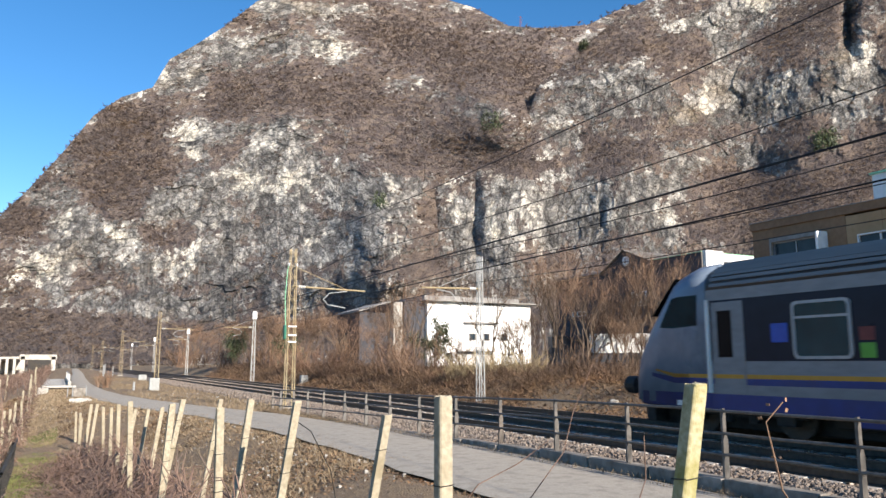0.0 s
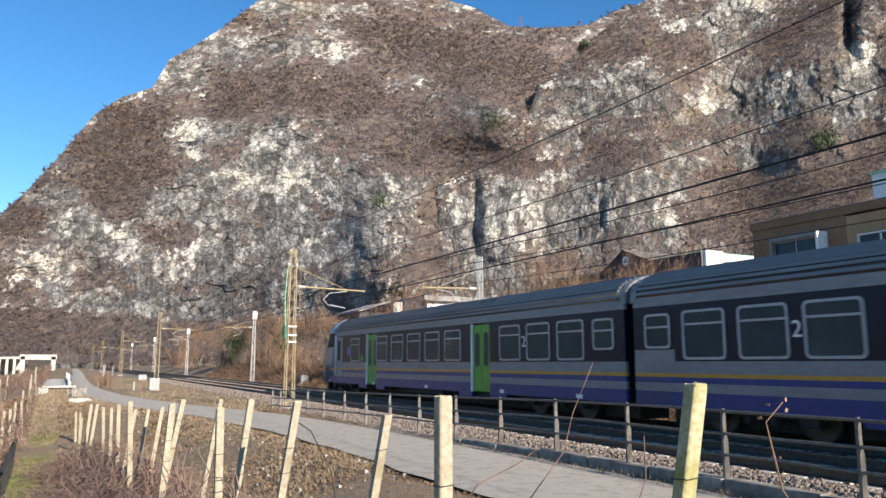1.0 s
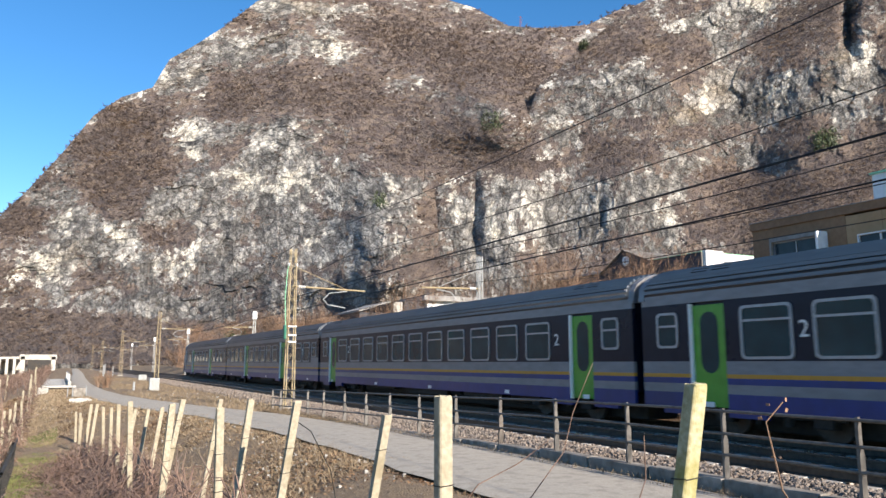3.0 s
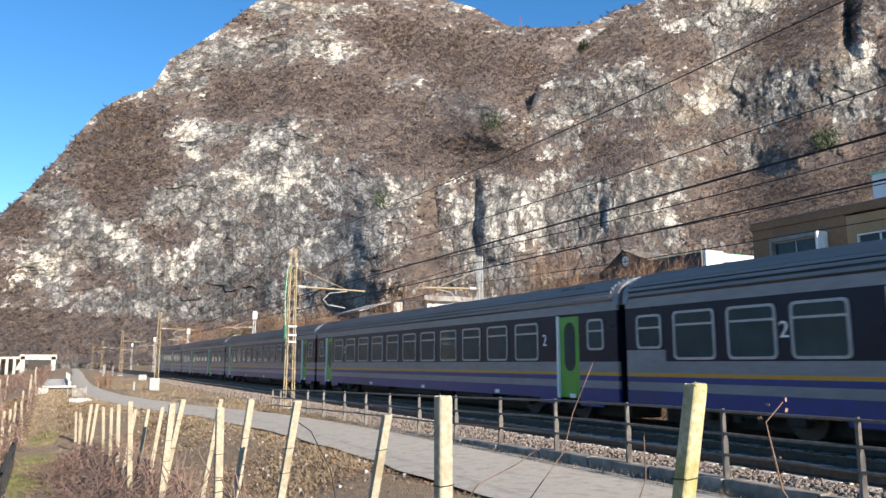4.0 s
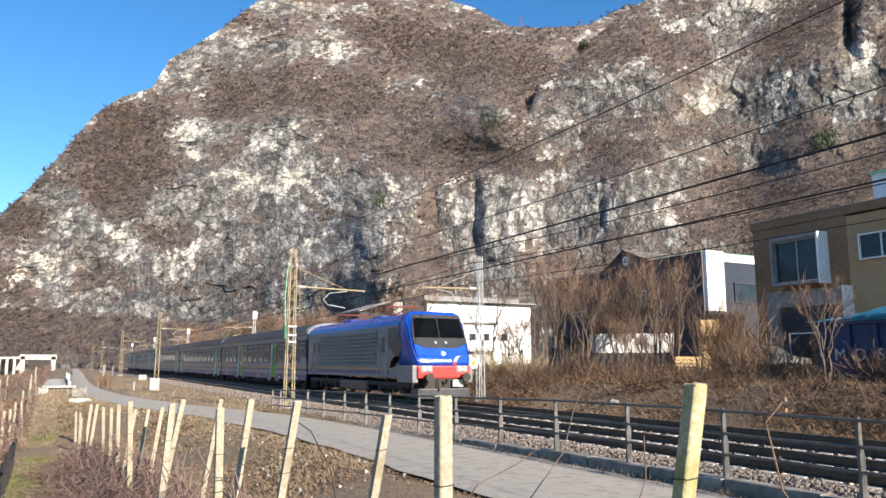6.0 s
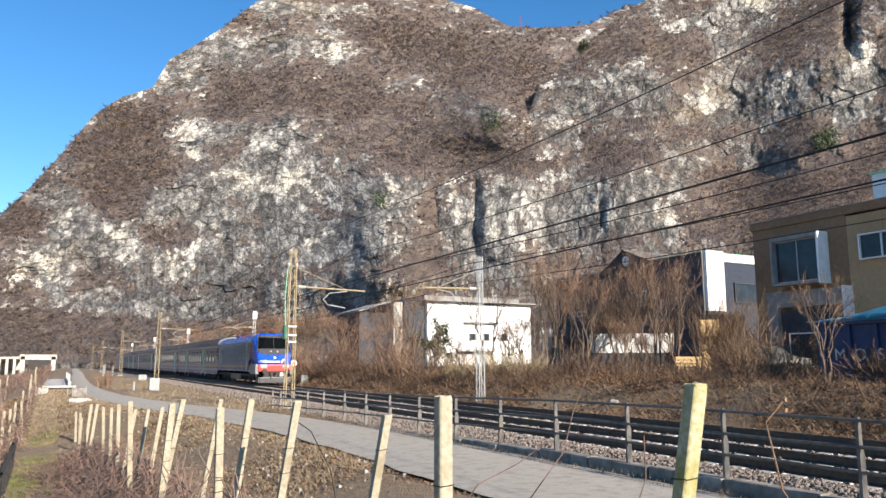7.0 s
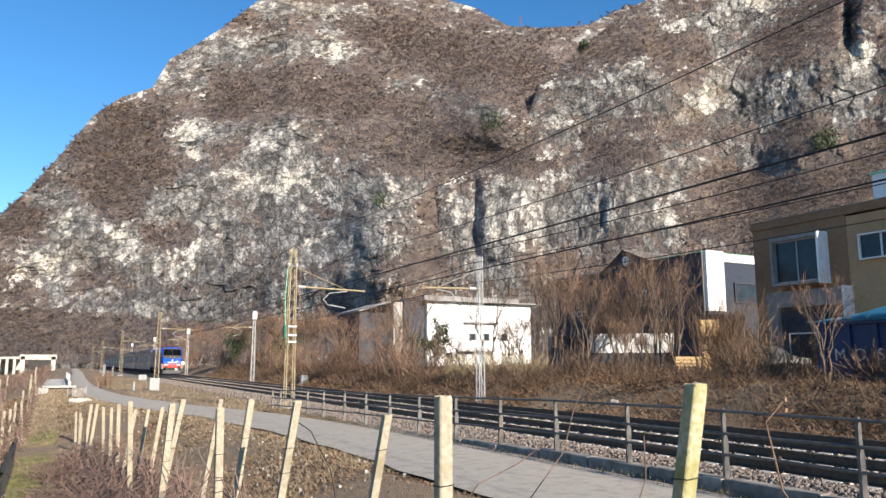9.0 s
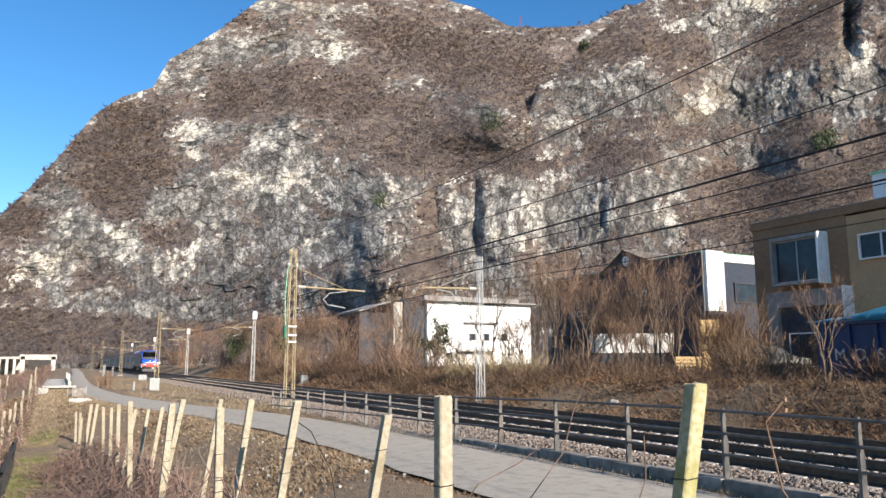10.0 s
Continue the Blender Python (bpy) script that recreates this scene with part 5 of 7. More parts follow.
def scattered_stones():
    n = 1500
    y = 5 + 50 * RNG.random(n)
    rx, _ = road_at(y)
    up = RNG.random(n) < 0.35
    x = np.where(up & (y > 33), rx + 2 + 4 * RNG.random(n), rx - 1.7 - 3 * RNG.random(n))
    s = 0.015 + 0.055 * RNG.random(n) ** 4
    base = np.array([(1, 0, -0.3), (-0.4, 0.9, -0.3), (-0.5, -0.8, -0.35), (0.3, 0.4, 0.6), (-0.4, -0.2, 0.7), (0.4, -0.7, 0.5)])
    V = (base[None] * (0.7 + 0.6 * RNG.random((n, 6, 1)))) * s[:, None, None] + on_ground(x, y, 0.02)[:, None, :]
    tri = np.array([(0, 1, 3), (1, 4, 3), (1, 2, 4), (2, 5, 4), (2, 0, 5), (0, 3, 5), (3, 4, 5)])
    F = (np.arange(n)[:, None, None] * 6 + tri[None]).reshape(-1, 3)
    raw("scattered_stones", V.reshape(-1, 3).tolist(), F.tolist(), "stone", "pale pebbles scattered on the earth bank", "stones")


scattered_stones()


def ground_litter():
    """Dead leaves, clods and twig ends lying on the bank and between the vines."""
    n = 90000
    y = 6 + 55 * RNG.random(n) ** 1.8
    rx, _ = road_at(y)
    x = rx - 1.6 - (rx + 1.2) * RNG.random(n)
    keep = (x > 0.25) | (x < -1.0)
    x, y = x[keep], y[keep]
    n = len(x)
    c = on_ground(x, y, 0.015)
    s = (0.012 + 0.022 * RNG.random(n)) * (1 + y / 40)
    T = c[:, None, :] + RNG.normal(0, 1, (n, 3, 3)) * s[:, None, None] * np.array([1, 1, 0.45])
    n2, n = n, 90000
    y2 = 4 + 60 * RNG.random(n) ** 1.6
    c2 = on_ground(17.4 + 5.5 * RNG.random(n), y2, 0.02)
    T2 = c2[:, None, :] + RNG.normal(0, 1, (n, 3, 3)) * ((0.02 + 0.03 * RNG.random(n)) * (1 + y2 / 40))[:, None, None] * np.array([1, 1, 0.6])
    raw("bank_litter", T2.reshape(-1, 3).tolist(), np.arange(3 * n).reshape(-1, 3).tolist(), "litter", "brown dead leaves and stems on the railway bank", "leaf litter")
    raw("ground_litter", T.reshape(-1, 3).tolist(), np.arange(3 * n2).reshape(-1, 3).tolist(), "litter", "brown dead leaves and clods on the bank", "leaf litter")


ground_litter()


def bare_bush(name, x, y, r, h, n, material, label, group="bushes"):
    """A leafless bush: many stems from one root, each with side twigs."""
    rng = np.random.default_rng(int(abs(x * 97 + y * 31)) + 5)
    z = float(ground_z(x, y)) - 0.05
    k = max(6, n // 12)
    th = rng.random(k) * 6.283
    le = 0.75 * rng.random(k) ** 0.7
    ln = h * (0.6 + 0.5 * rng.random(k))
    d = np.stack([np.cos(th) * np.sin(le) * r / h * 1.6, np.sin(th) * np.sin(le) * r / h * 1.6, np.cos(le)], 1) * ln[:, None]
    root = np.array([x, y, z]) + np.stack([rng.normal(0, r * 0.3, k), rng.normal(0, r * 0.3, k), np.zeros(k)], 1)
    wid = 0.005 + 0.00011 * math.hypot(x, y)
    V1, F1 = blades(root, root + d, rng.normal(0, 0.1, (k, 3)), np.full(k, wid * 1.6))
    i = rng.integers(0, k, n)
    u = 0.25 + 0.7 * rng.random(n)
    p = root[i] + d[i] * u[:, None]
    e = d[i] * 0.25 + rng.normal(0, 0.28 * h * 0.5, (n, 3))
    e[:, 2] = np.abs(e[:, 2]) * 0.8
    V2, F2 = blades(p, p + e * 0.8, rng.normal(0, 0.05, (n, 3)), np.full(n, wid))
    o = raw(name, np.concatenate([V1, V2]).tolist(), np.concatenate([F1, F2 + len(V1)]).tolist(), material, label, "bush", " ")
    del o["kind"]
    o["group"] = group
    return o


RED = surf("reddish_twigs", (0.14, 0.085, 0.054), (0.25, 0.158, 0.1), 2, 0.95, 0, 0.1, (0.13, 0.07, 0.046), 0.6, rand=0.4)
PALE = surf("pale_canes", (0.26, 0.2, 0.11), (0.4, 0.32, 0.19), 2, 0.95, 0, 0.1, (0.2, 0.13, 0.07), 0.6, rand=0.35)
for x, y, r, h, n in [(20.5, 60, 2.2, 2.6, 900), (22, 52, 2.4, 3.0, 1000), (21, 46, 2.0, 2.4, 900), (23.5, 44, 2.2, 3.0, 900), (21, 72, 2.4, 3.0, 800), (22, 84, 2.8, 3.6, 800), (22, 112, 3.0, 4.0, 700), (21, 145, 3, 4.5, 600)]:
    bare_bush("bush", x, y, r, h, n, RED, "reddish leafless bush by the railway")
for x, y, r, h, n in [(20.5, 38, 1.4, 1.5, 600), (21.6, 36, 1.5, 1.7, 700), (22.6, 33.5, 1.5, 1.6, 700)]:
    bare_bush("bush", x, y, r, h, n, PALE, "pale dry canes beside the track")
for x, y, r, h, n in [(24, 31, 1.6, 1.8, 700), (24.5, 27, 1.6, 1.8, 700), (25, 22, 1.6, 2.2, 800), (24.5, 19, 1.5, 2.0, 800), (23.6, 15, 1.3, 1.5, 700), (23, 12.5, 1.2, 1.3, 600), (28, 44, 2.2, 3.0, 700), (24, 66, 2.6, 3.4, 900), (23, 98, 3.0, 3.8, 700), (25.5, 56, 2.4, 3.4, 900), (21, 128, 3, 4, 600), (22, 165, 4, 5, 600)]:
    bare_bush("bush", x, y, r, h, n, "twig", "brown leafless bush on the bank")
bare_bush("bush", 28.6, 25.3, 1.7, 3.4, 2600, "litter", "dense brown bush draped with dead climbers")
bare_bush("bush", 27.6, 23.6, 1.2, 2.2, 1400, "litter", "dense brown bush draped with dead climbers")
for x, y, r, h, n in [(3.7, 70, 0.9, 1.5, 500)]:
    bare_bush("bush", x, y, r, h, n, RED, "reddish leafless bush by the lane")


def bare_tree(name, seed, h, spread, label, material="grey_bark", twigs="twig"):
    """A leafless tree grown by forking; trunk and crown are its parts."""
    rng = random.Random(seed)
    t = empty(name, label, "tree", "bare trees")
    trunk, crown = bmesh.new(), []
    tips = []

    def grow(p, d, ln, r, level):
        q = p + d * ln
        mid = p + d * ln * 0.5 + Vector((rng.gauss(0, 1), rng.gauss(0, 1), 0)) * ln * 0.05
        if r > 0.012:
            sweep(trunk, [p, mid, q], r, 5, 0.72)
        else:
            crown.append((p, q))
        if level == 0:
            tips.append((q, d))
            return
        for k in range(rng.choice((2, 3, 3))):
            nd = (d + Vector((rng.gauss(0, 1), rng.gauss(0, 1), rng.gauss(0.1, 0.6))) * spread).normalized()
            if nd.z < -0.1:
                nd.z *= -0.5
            grow(p + d * ln * rng.uniform(0.55, 1.0), nd, ln * rng.uniform(0.58, 0.82), r * 0.58, level - 1)

    for k in range(rng.choice((1, 1, 2, 3))):
        grow(Vector((rng.gauss(0, 0.15), rng.gauss(0, 0.15), 0)), Vector((rng.gauss(0, 0.12), rng.gauss(0, 0.12), 1)).normalized(), h * 0.3, h * 0.0065 + 0.012, 5)
    part("trunk", trunk, material, t, "slender grey-brown trunk and limbs")
    p0 = np.array([c[0] for c in crown] + [q for q, d in tips])
    p1 = np.array([c[1] for c in crown] + [q + d * h * 0.06 for q, d in tips])
    g = np.random.default_rng(seed)
    reps = 2 if spread > 0.28 else 1
    u = g.random((len(p0) * reps, 1))
    q0 = np.repeat(p0, reps, 0) * (1 - u) + np.repeat(p1, reps, 0) * u
    q1 = q0 + g.normal(0, 0.045 * h, q0.shape) + np.array([0, 0, 0.02 * h])
    p0, p1 = np.concatenate([p0, q0]), np.concatenate([p1, q1])
    V, F = blades(p0, p1, np.zeros_like(p0), np.full(len(p0), 0.0075))
    me = bpy.data.meshes.new("crown")
    me.from_pydata(V.tolist(), [], F.tolist())
    me.materials.append(M[twigs] if isinstance(twigs, str) else twigs)
    o = new("crown", me)
    o.parent = t
    o["label"] = "fine bare twigs"
    return t


TREES = [bare_tree("bare_tree", 11 + k, 6.0 + 0.5 * k, (0.34, 0.42, 0.3, 0.5, 0.38, 0.2, 0.24)[k], "leafless slender tree with brown twigs beside the railway", twigs=("twig", RED, "twig", RED, "twig", "twig", RED)[k]) for k in range(7)]
SLENDER = [(25.4, 35.9, 0.95, 5), (27.1, 37.2, 1.02, 6), (28.4, 37.4, 0.9, 5), (26.9, 33.6, 0.78, 6), (29.8, 35.1, 0.98, 5), (29.5, 32.6, 0.82, 6), (31.0, 32.6, 0.97, 6), (30.5, 30.3, 0.9, 5), (28.9, 27.6, 0.62, 5), (25.9, 22.0, 0.52, 5), (22.0, 15.7, 0.48, 6), (24.6, 40.5, 0.95, 5), (23.4, 49, 0.9, 6), (24.2, 56, 0.95, 5)]
YARD_TREES = [(23.5, 26.5, 0.62, 0), (29.6, 36.6, 0.95, 1), (26, 72, 1.26, 1), (26.5, 80, 1.38, 3), (25, 88, 1.38, 1), (24, 96, 1.38, 2), (25, 104, 1.49, 0), (26, 60, 1.03, 3), (24.5, 118, 1.61, 1), (23.5, 132, 1.61, 4)]
LINESIDE_TREES = [(24, 150, 1.72, 1), (25, 170, 1.84, 2), (28, 90, 1.49, 0), (29, 100, 1.61, 1), (30, 115, 1.72, 3), (31, 84, 1.38, 4), (30.5, 74, 1.26, 2), (31.5, 36.0, 0.98, 0), (26.0, 39.5, 0.86, 1), (28.6, 66, 1.15, 1), (31, 32.5, 0.86, 4), (27.4, 42.5, 0.78, 4), (33, 38, 1.01, 2), (33.5, 34, 0.78, 0)]
TREE_SPOTS = YARD_TREES + LINESIDE_TREES + SLENDER
placed = set()
for i, (x, y, s, k) in enumerate(TREE_SPOTS):
    m = pose(x, y, float(ground_z(x, y)) - 0.1, 0, 0, (i * 77) % 360) @ Matrix.Scale(s, 4)
    ob = copy_thing(TREES[k], Matrix()) if k in placed else TREES[k]
    ob.matrix_basis = m
    placed.add(k)


def leafy_shrub(x, y, r, h, label):
    z = float(ground_z(x, y))
    s = empty("evergreen_shrub", label, "shrub", "", pose(x, y, z))
    bm = bmesh.new()
    for k in range(7):
        a = k * 0.9
        sweep(bm, [(0.1 * math.cos(a), 0.1 * math.sin(a), -0.1), (r * 0.4 * math.cos(a), r * 0.4 * math.sin(a), h * 0.5), (r * 0.75 * math.cos(a), r * 0.75 * math.sin(a), h * 0.85)], 0.05, 5, 0.4)
    part("stems", bm, "grey_bark", s)
    n = 2600
    c = RNG.normal(0, 1, (26, 3)) * np.array([r * 0.5, r * 0.5, h * 0.22]) + np.array([0, 0, h * 0.6])
    p = c[RNG.integers(0, 26, n)] + RNG.normal(0, 0.3, (n, 3)) * r * 0.5
    p[:, 2] = np.maximum(p[:, 2], 0.1)
    V, F = blades(p, p + RNG.normal(0, 0.16, (n, 3)), np.zeros((n, 3)), np.full(n, 0.07))
    me = bpy.data.meshes.new("leaves")
    me.from_pydata(V.tolist(), [], F.tolist())
    me.materials.append(M["leaf"])
    o = new("leaves", me)
    o.parent = s
    o["label"] = "glossy green leaves"
    o["kind"] = "stuff"


leafy_shrub(31.2, 62, 1.7, 4.4, "evergreen shrub in front of a white building")
leafy_shrub(24.5, 88, 2.2, 4.0, "dark evergreen shrub among bare bushes")
leafy_shrub(22.5, 108, 2.0, 5.0, "dark evergreen shrub among bare bushes")


def mountain_scrub(V, rock, n, seed, size):
    """Leafless thickets on ledges and slopes of a flank."""
    rng = np.random.default_rng(seed)
    w = np.clip(0.3 - rock, 0.03, 0.8)
    d = np.hypot(V[:, 0], V[:, 1])
    brg = np.degrees(np.arctan2(V[:, 0], V[:, 1]))
    w = w * ((brg > -8) & (brg < 62)) * d * np.clip(V[:, 2] / 40, 0.35, 1)
    i = rng.choice(len(V), n, p=w / w.sum())
    c = V[i] + rng.normal(0, 0.8, (n, 3))
    s = size * (0.45 + 0.9 * rng.random(n) ** 2) * (d[i] / 350) ** 0.7
    q = 8
    e = rng.normal(0, 1, (n, q, 3)) * np.array([0.75, 0.75, 0.5])
    e[..., 2] = np.abs(e[..., 2]) + 0.25
    root = c[:, None] + rng.normal(0, 0.3, (n, q, 3)) * s[:, None, None] * np.array([1, 1, 0.3])
    tip = c[:, None] + e * s[:, None, None]
    side = rng.normal(0, 0.13, (n, q, 3)) * s[:, None, None]
    T = np.stack([root - side, root + side, tip], 2).reshape(-1, 3)
    return T, np.arange(len(T)).reshape(-1, 3).tolist()


THICKET = surf("leafless_thicket", (0.098, 0.077, 0.068), (0.19, 0.148, 0.124), 0.4, 1.0, 0, 0, (0.24, 0.165, 0.105), 0.5, rand=0.25)
# thin twigs let light through to their shaded side
_t = THICKET.node_tree
_mx, _tr = _t.nodes.new("ShaderNodeMixShader"), _t.nodes.new("ShaderNodeBsdfTranslucent")
_b = _t.nodes["Principled BSDF"]
_t.links.new(_b.inputs["Base Color"].links[0].from_socket, _tr.inputs[0])
_t.links.new(_b.outputs[0], _mx.inputs[1])
_t.links.new(_tr.outputs[0], _mx.inputs[2])
_t.links.new(_mx.outputs[0], _t.nodes["Material Output"].inputs[0])
for (V, rock, _), n, sd, size in ((LEFT, 42000, 3, 1.25), (RIGHT, 19000, 4, 0.95)):
    T, F = mountain_scrub(V, rock, n, sd, size)
    raw("mountain_scrub", T.tolist(), F, THICKET, "brown leafless thickets on the mountain's ledges", "scrub")



def green_clump(name, x, y, w, n, label):
    """Evergreens on the mountain in a given direction of the valley view."""
    brg, el = px_bearing(x, y)
    V = np.concatenate([LEFT[0], RIGHT[0]])
    b = np.degrees(np.arctan2(V[:, 0], V[:, 1]))
    e = np.degrees(np.arctan2(V[:, 2] - 1.62, np.hypot(V[:, 0], V[:, 1])))
    d = np.hypot(V[:, 0], V[:, 1])
    near = np.nonzero((np.abs(b - brg) < w) & (np.abs(e - el) < w * 0.8))[0]
    near = near[d[near] < d[near].min() + 60]
    p = V[RNG.choice(near, n)] + RNG.normal(0, 0.8, (n, 3)) + np.array([0, 0, 1.5]) * RNG.random((n, 1)) * 2
    A, F = blades(p, p + RNG.normal(0, 0.8, (n, 3)), np.zeros((n, 3)), np.full(n, 0.25))
    raw(name, A.tolist(), F.tolist(), "leaf", label, "evergreens")


green_clump("evergreens", 1461, 255, 0.7, 900, "dark green evergreens on a ledge of the cliff")
green_clump("evergreens", 870, 222, 0.8, 600, "dark green evergreens in the mountain's gully")
green_clump("evergreens", 1000, 60, 1.6, 900, "dark green evergreens on the far slope")
green_clump("evergreens", 672, 362, 0.5, 260, "dark green evergreens on the mountainside")


def ridge_pylon():
    V, _, na = LEFT
    brg, _ = px_bearing(922, 48)
    top = V[-na:]
    p = top[np.argmin(np.abs(np.degrees(np.arctan2(top[:, 0], top[:, 1])) - brg))]
    e = empty("power_pylon", "small red lattice power pylon on the ridge", "pylon", "", pose(*p))
    h = 9.0
    for sx in (-1, 1):
        for sy in (-1, 1):
            bm = bmesh.new()
            tube(bm, (sx * 0.9, sy * 0.9, -2), (sx * 0.2, sy * 0.2, h), 0.09, 0.07, 4)
            part("leg", bm, "pant", e)
    for z in (6.0, 8.0):
        bm = bmesh.new()
        tube(bm, (-1.6, 0, z), (1.6, 0, z), 0.08, None, 4)
        part("crossarm", bm, "pant", e)


ridge_pylon()

# ---- the vineyard ----
NEAR_POSTS = [(2.12, 4.08, 1.42, 0.0, 0.0, 0.088, 1), (3.03, 2.91, 1.51, -0.108, 0.11, 0.092, 2), (2.48, 5.79, 1.19, -0.149, 0.062, 0.068, 0), (2.35, 7.96, 1.21, -0.139, 0.04, 0.08, 0), (2.17, 9.35, 1.17, -0.117, 0.026, 0.075, 0), (1.4, 7.27, 1.2, 0.02, 0.0, 0.075, 0), (2.27, 11.78, 1.06, -0.14, 0.026, 0.065, 0), (1.88, 12.86, 1.03, -0.163, 0.023, 0.08, 0)]
ROW_POSTS = [(1.39, 10.41, 1.09, -0.063, 0.008, 0.08, 0), (1.93, 15.88, 0.74, -0.127, 0.015, 0.069, 0), (1.78, 16.91, 0.65, -0.117, 0.012, 0.07, 0), (1.53, 16.93, 0.66, -0.13, 0.011, 0.07, 0), (1.17, 13.95, 0.96, 0.05, 0.0, 0.085, 0), (1.41, 19.95, 0.62, 0.04, 0.0, 0.09, 0), (1.38, 21.96, 0.44, 0.035, 0.0, 0.085, 0), (1.34, 24.96, 0.31, 0.06, 0.0, 0.085, 0), (1.17, 24.97, 0.39, -0.09, 0.0, 0.085, 0), (1.09, 26.98, 0.29, -0.07, 0.0, 0.09, 0)]
POSTS = NEAR_POSTS + ROW_POSTS


def vine_post(top, lean, w, kind):
    """A square concrete post with chipped top and wire ties, standing in the ground."""
    x, y, z = top
    g = float(ground_z(x, y)) - 0.25
    h = z - g
    e = empty("vine_post", ("slim leaning weathered concrete vine post", "upright square pale concrete vine post", "leaning concrete vine post with yellow-green moss")[kind], "vine post", "vine posts", pose(x + lean[0] * h, y + lean[1] * h, g))
    bm = bmesh.new()
    box(bm, -w / 2, w / 2, -w / 2, w / 2, 0, h, w * 0.14)
    for v in bm.verts:
        k = v.co.z / h
        v.co.x += -lean[0] * h * k + random.gauss(0, 0.0015)
        v.co.y += -lean[1] * h * k + random.gauss(0, 0.0015)
        if k > 0.95:
            v.co.z += random.gauss(0, 0.008)
    part("shaft", bm, "moss" if kind == 2 else "post", e)
    for k in (0.62, 0.8):
        if y > 14:
            continue
        hz = h * (k + random.uniform(-0.06, 0.06))
        bm = bmesh.new()
        cx, cy = -lean[0] * hz, -lean[1] * hz
        r = w * 0.56
        sweep(bm, [(cx - r, cy - r, hz), (cx + r, cy - r, hz + 0.008), (cx + r, cy + r, hz + 0.004), (cx - r, cy + r, hz - 0.005), (cx - r, cy - r, hz + 0.005)], 0.003, 4)
        part("wire_tie", bm, "wire", e, "rusty wire tie")


for x, y, z, lx, ly, w, kd in POSTS:
    vine_post((x, y, z), (lx, ly), w, kd)
for k in range(3):
    y = 28.5 + k * 3.2
    vine_post((0.98 - 0.05 * k + random.gauss(0, 0.08), y, float(ground_z(0.9, y)) + 1.6 + random.gauss(0, 0.1)), (random.gauss(0, 0.05), 0), 0.09, 0)
for row in range(3):
    for k in range(9):
        y = 26 + k * 4.6 + row * 1.5
        x = -1.35 - row * 1.9 + random.gauss(0, 0.06)
        vine_post((x, y, float(ground_z(x, y)) + 1.8 + random.gauss(0, 0.08)), (random.gauss(0, 0.05), 0), 0.09, 0)


def vine_canes():
    """Heaps and rows of pruned vine wood along the posts."""
    n = 24000
    y = 7.5 + 20 * RNG.random(n) ** 1.5
    x = 0.98 + 0.72 * RNG.normal(size=n) + 0.2 * np.sin(y)
    x = np.where(x > 2.8, 1.4, x)
    dens = np.where(y < 17, 1.0, 0.5)
    keep = RNG.random(n) < dens
    x, y = x[keep], y[keep]
    n = len(x)
    p = on_ground(x, y, 0.0)
    p[:, 2] += 0.75 * RNG.random(n) ** 1.4 * np.exp(-((x - 1.0) / 0.8) ** 2)
    th = RNG.normal(0.4, 1.2, n)
    ln = 0.4 + 1.3 * RNG.random(n) ** 1.5
    d = np.stack([np.cos(th), np.sin(th), RNG.normal(0.02, 0.16, n)], 1) * ln[:, None]
    V, F = blades(p, p + d, RNG.normal(0, 0.1, (n, 3)) + np.array([0, 0, 0.07]), 0.0035 + 0.0003 * y)
    raw("vine_canes", V.tolist(), F.tolist(), "cane", "reddish brown heap of pruned vine canes between posts", "vine canes")
    # far rows
    n = 50000
    r = RNG.integers(0, 16, n)
    y = 20 + 150 * RNG.random(n) ** 1.2
    x = -1.35 - r * 1.9 + RNG.normal(0, 0.22, n)
    p = on_ground(x, y, 0.2)
    p[:, 2] += 1.2 * RNG.random(n)
    d = RNG.normal(0, 0.4, (n, 3))
    V, F = blades(p, p + d, RNG.normal(0, 0.08, (n, 3)), np.full(n, 0.017))
    raw("vine_rows", V.tolist(), F.tolist(), "cane", "brown leafless vine rows on wires", "vines")
    # trained stems, one vine between posts
    for k in range(14):
        yy = 6.2 + k * 1.15
        xx = 1.45 + 0.12 * math.sin(k * 2.1)
        g = float(ground_z(xx, yy))
        bm = bmesh.new()
        sweep(bm, [(xx, yy, g - 0.1), (xx + 0.06, yy + 0.05, g + 0.35), (xx - 0.04, yy + 0.1, g + 0.75), (xx + 0.1, yy + 0.3, g + 0.95), (xx + 0.05, yy + 0.7, g + 0.98)], 0.028, 6, 0.45)
        for j in range(4):
            a = random.uniform(-0.8, 0.8)
            sweep(bm, [(xx + 0.05, yy + 0.15 * j, g + 0.85), (xx + 0.3 * a, yy + 0.15 * j + 0.2, g + 1.2), (xx + 0.5 * a, yy + 0.15 * j + 0.35, g + 1.25 + random.uniform(-0.2, 0.15))], 0.009, 4, 0.4)
        thing("grape_vine", bm, "cane", "gnarled leafless grape vine with trailing canes", "grape vine", "grape vines")


vine_canes()


def grass_strip():
    n = 34000
    y = 6 + 34 * RNG.random(n) ** 1.3
    x = -0.35 + 1.2 * (RNG.random(n) - 0.5)
    m = surf("green_grass", (0.07, 0.088, 0.024), (0.165, 0.17, 0.058), 2, 0.9, 0, 0, (0.24, 0.2, 0.1), 0.6, rand=0.35)
    stalks("grass_strip", on_ground(x, y), 0.075, 0.9, 0.005 + 0.0004 * y, m, "green grass strip between the vine rows", "grass")


grass_strip()


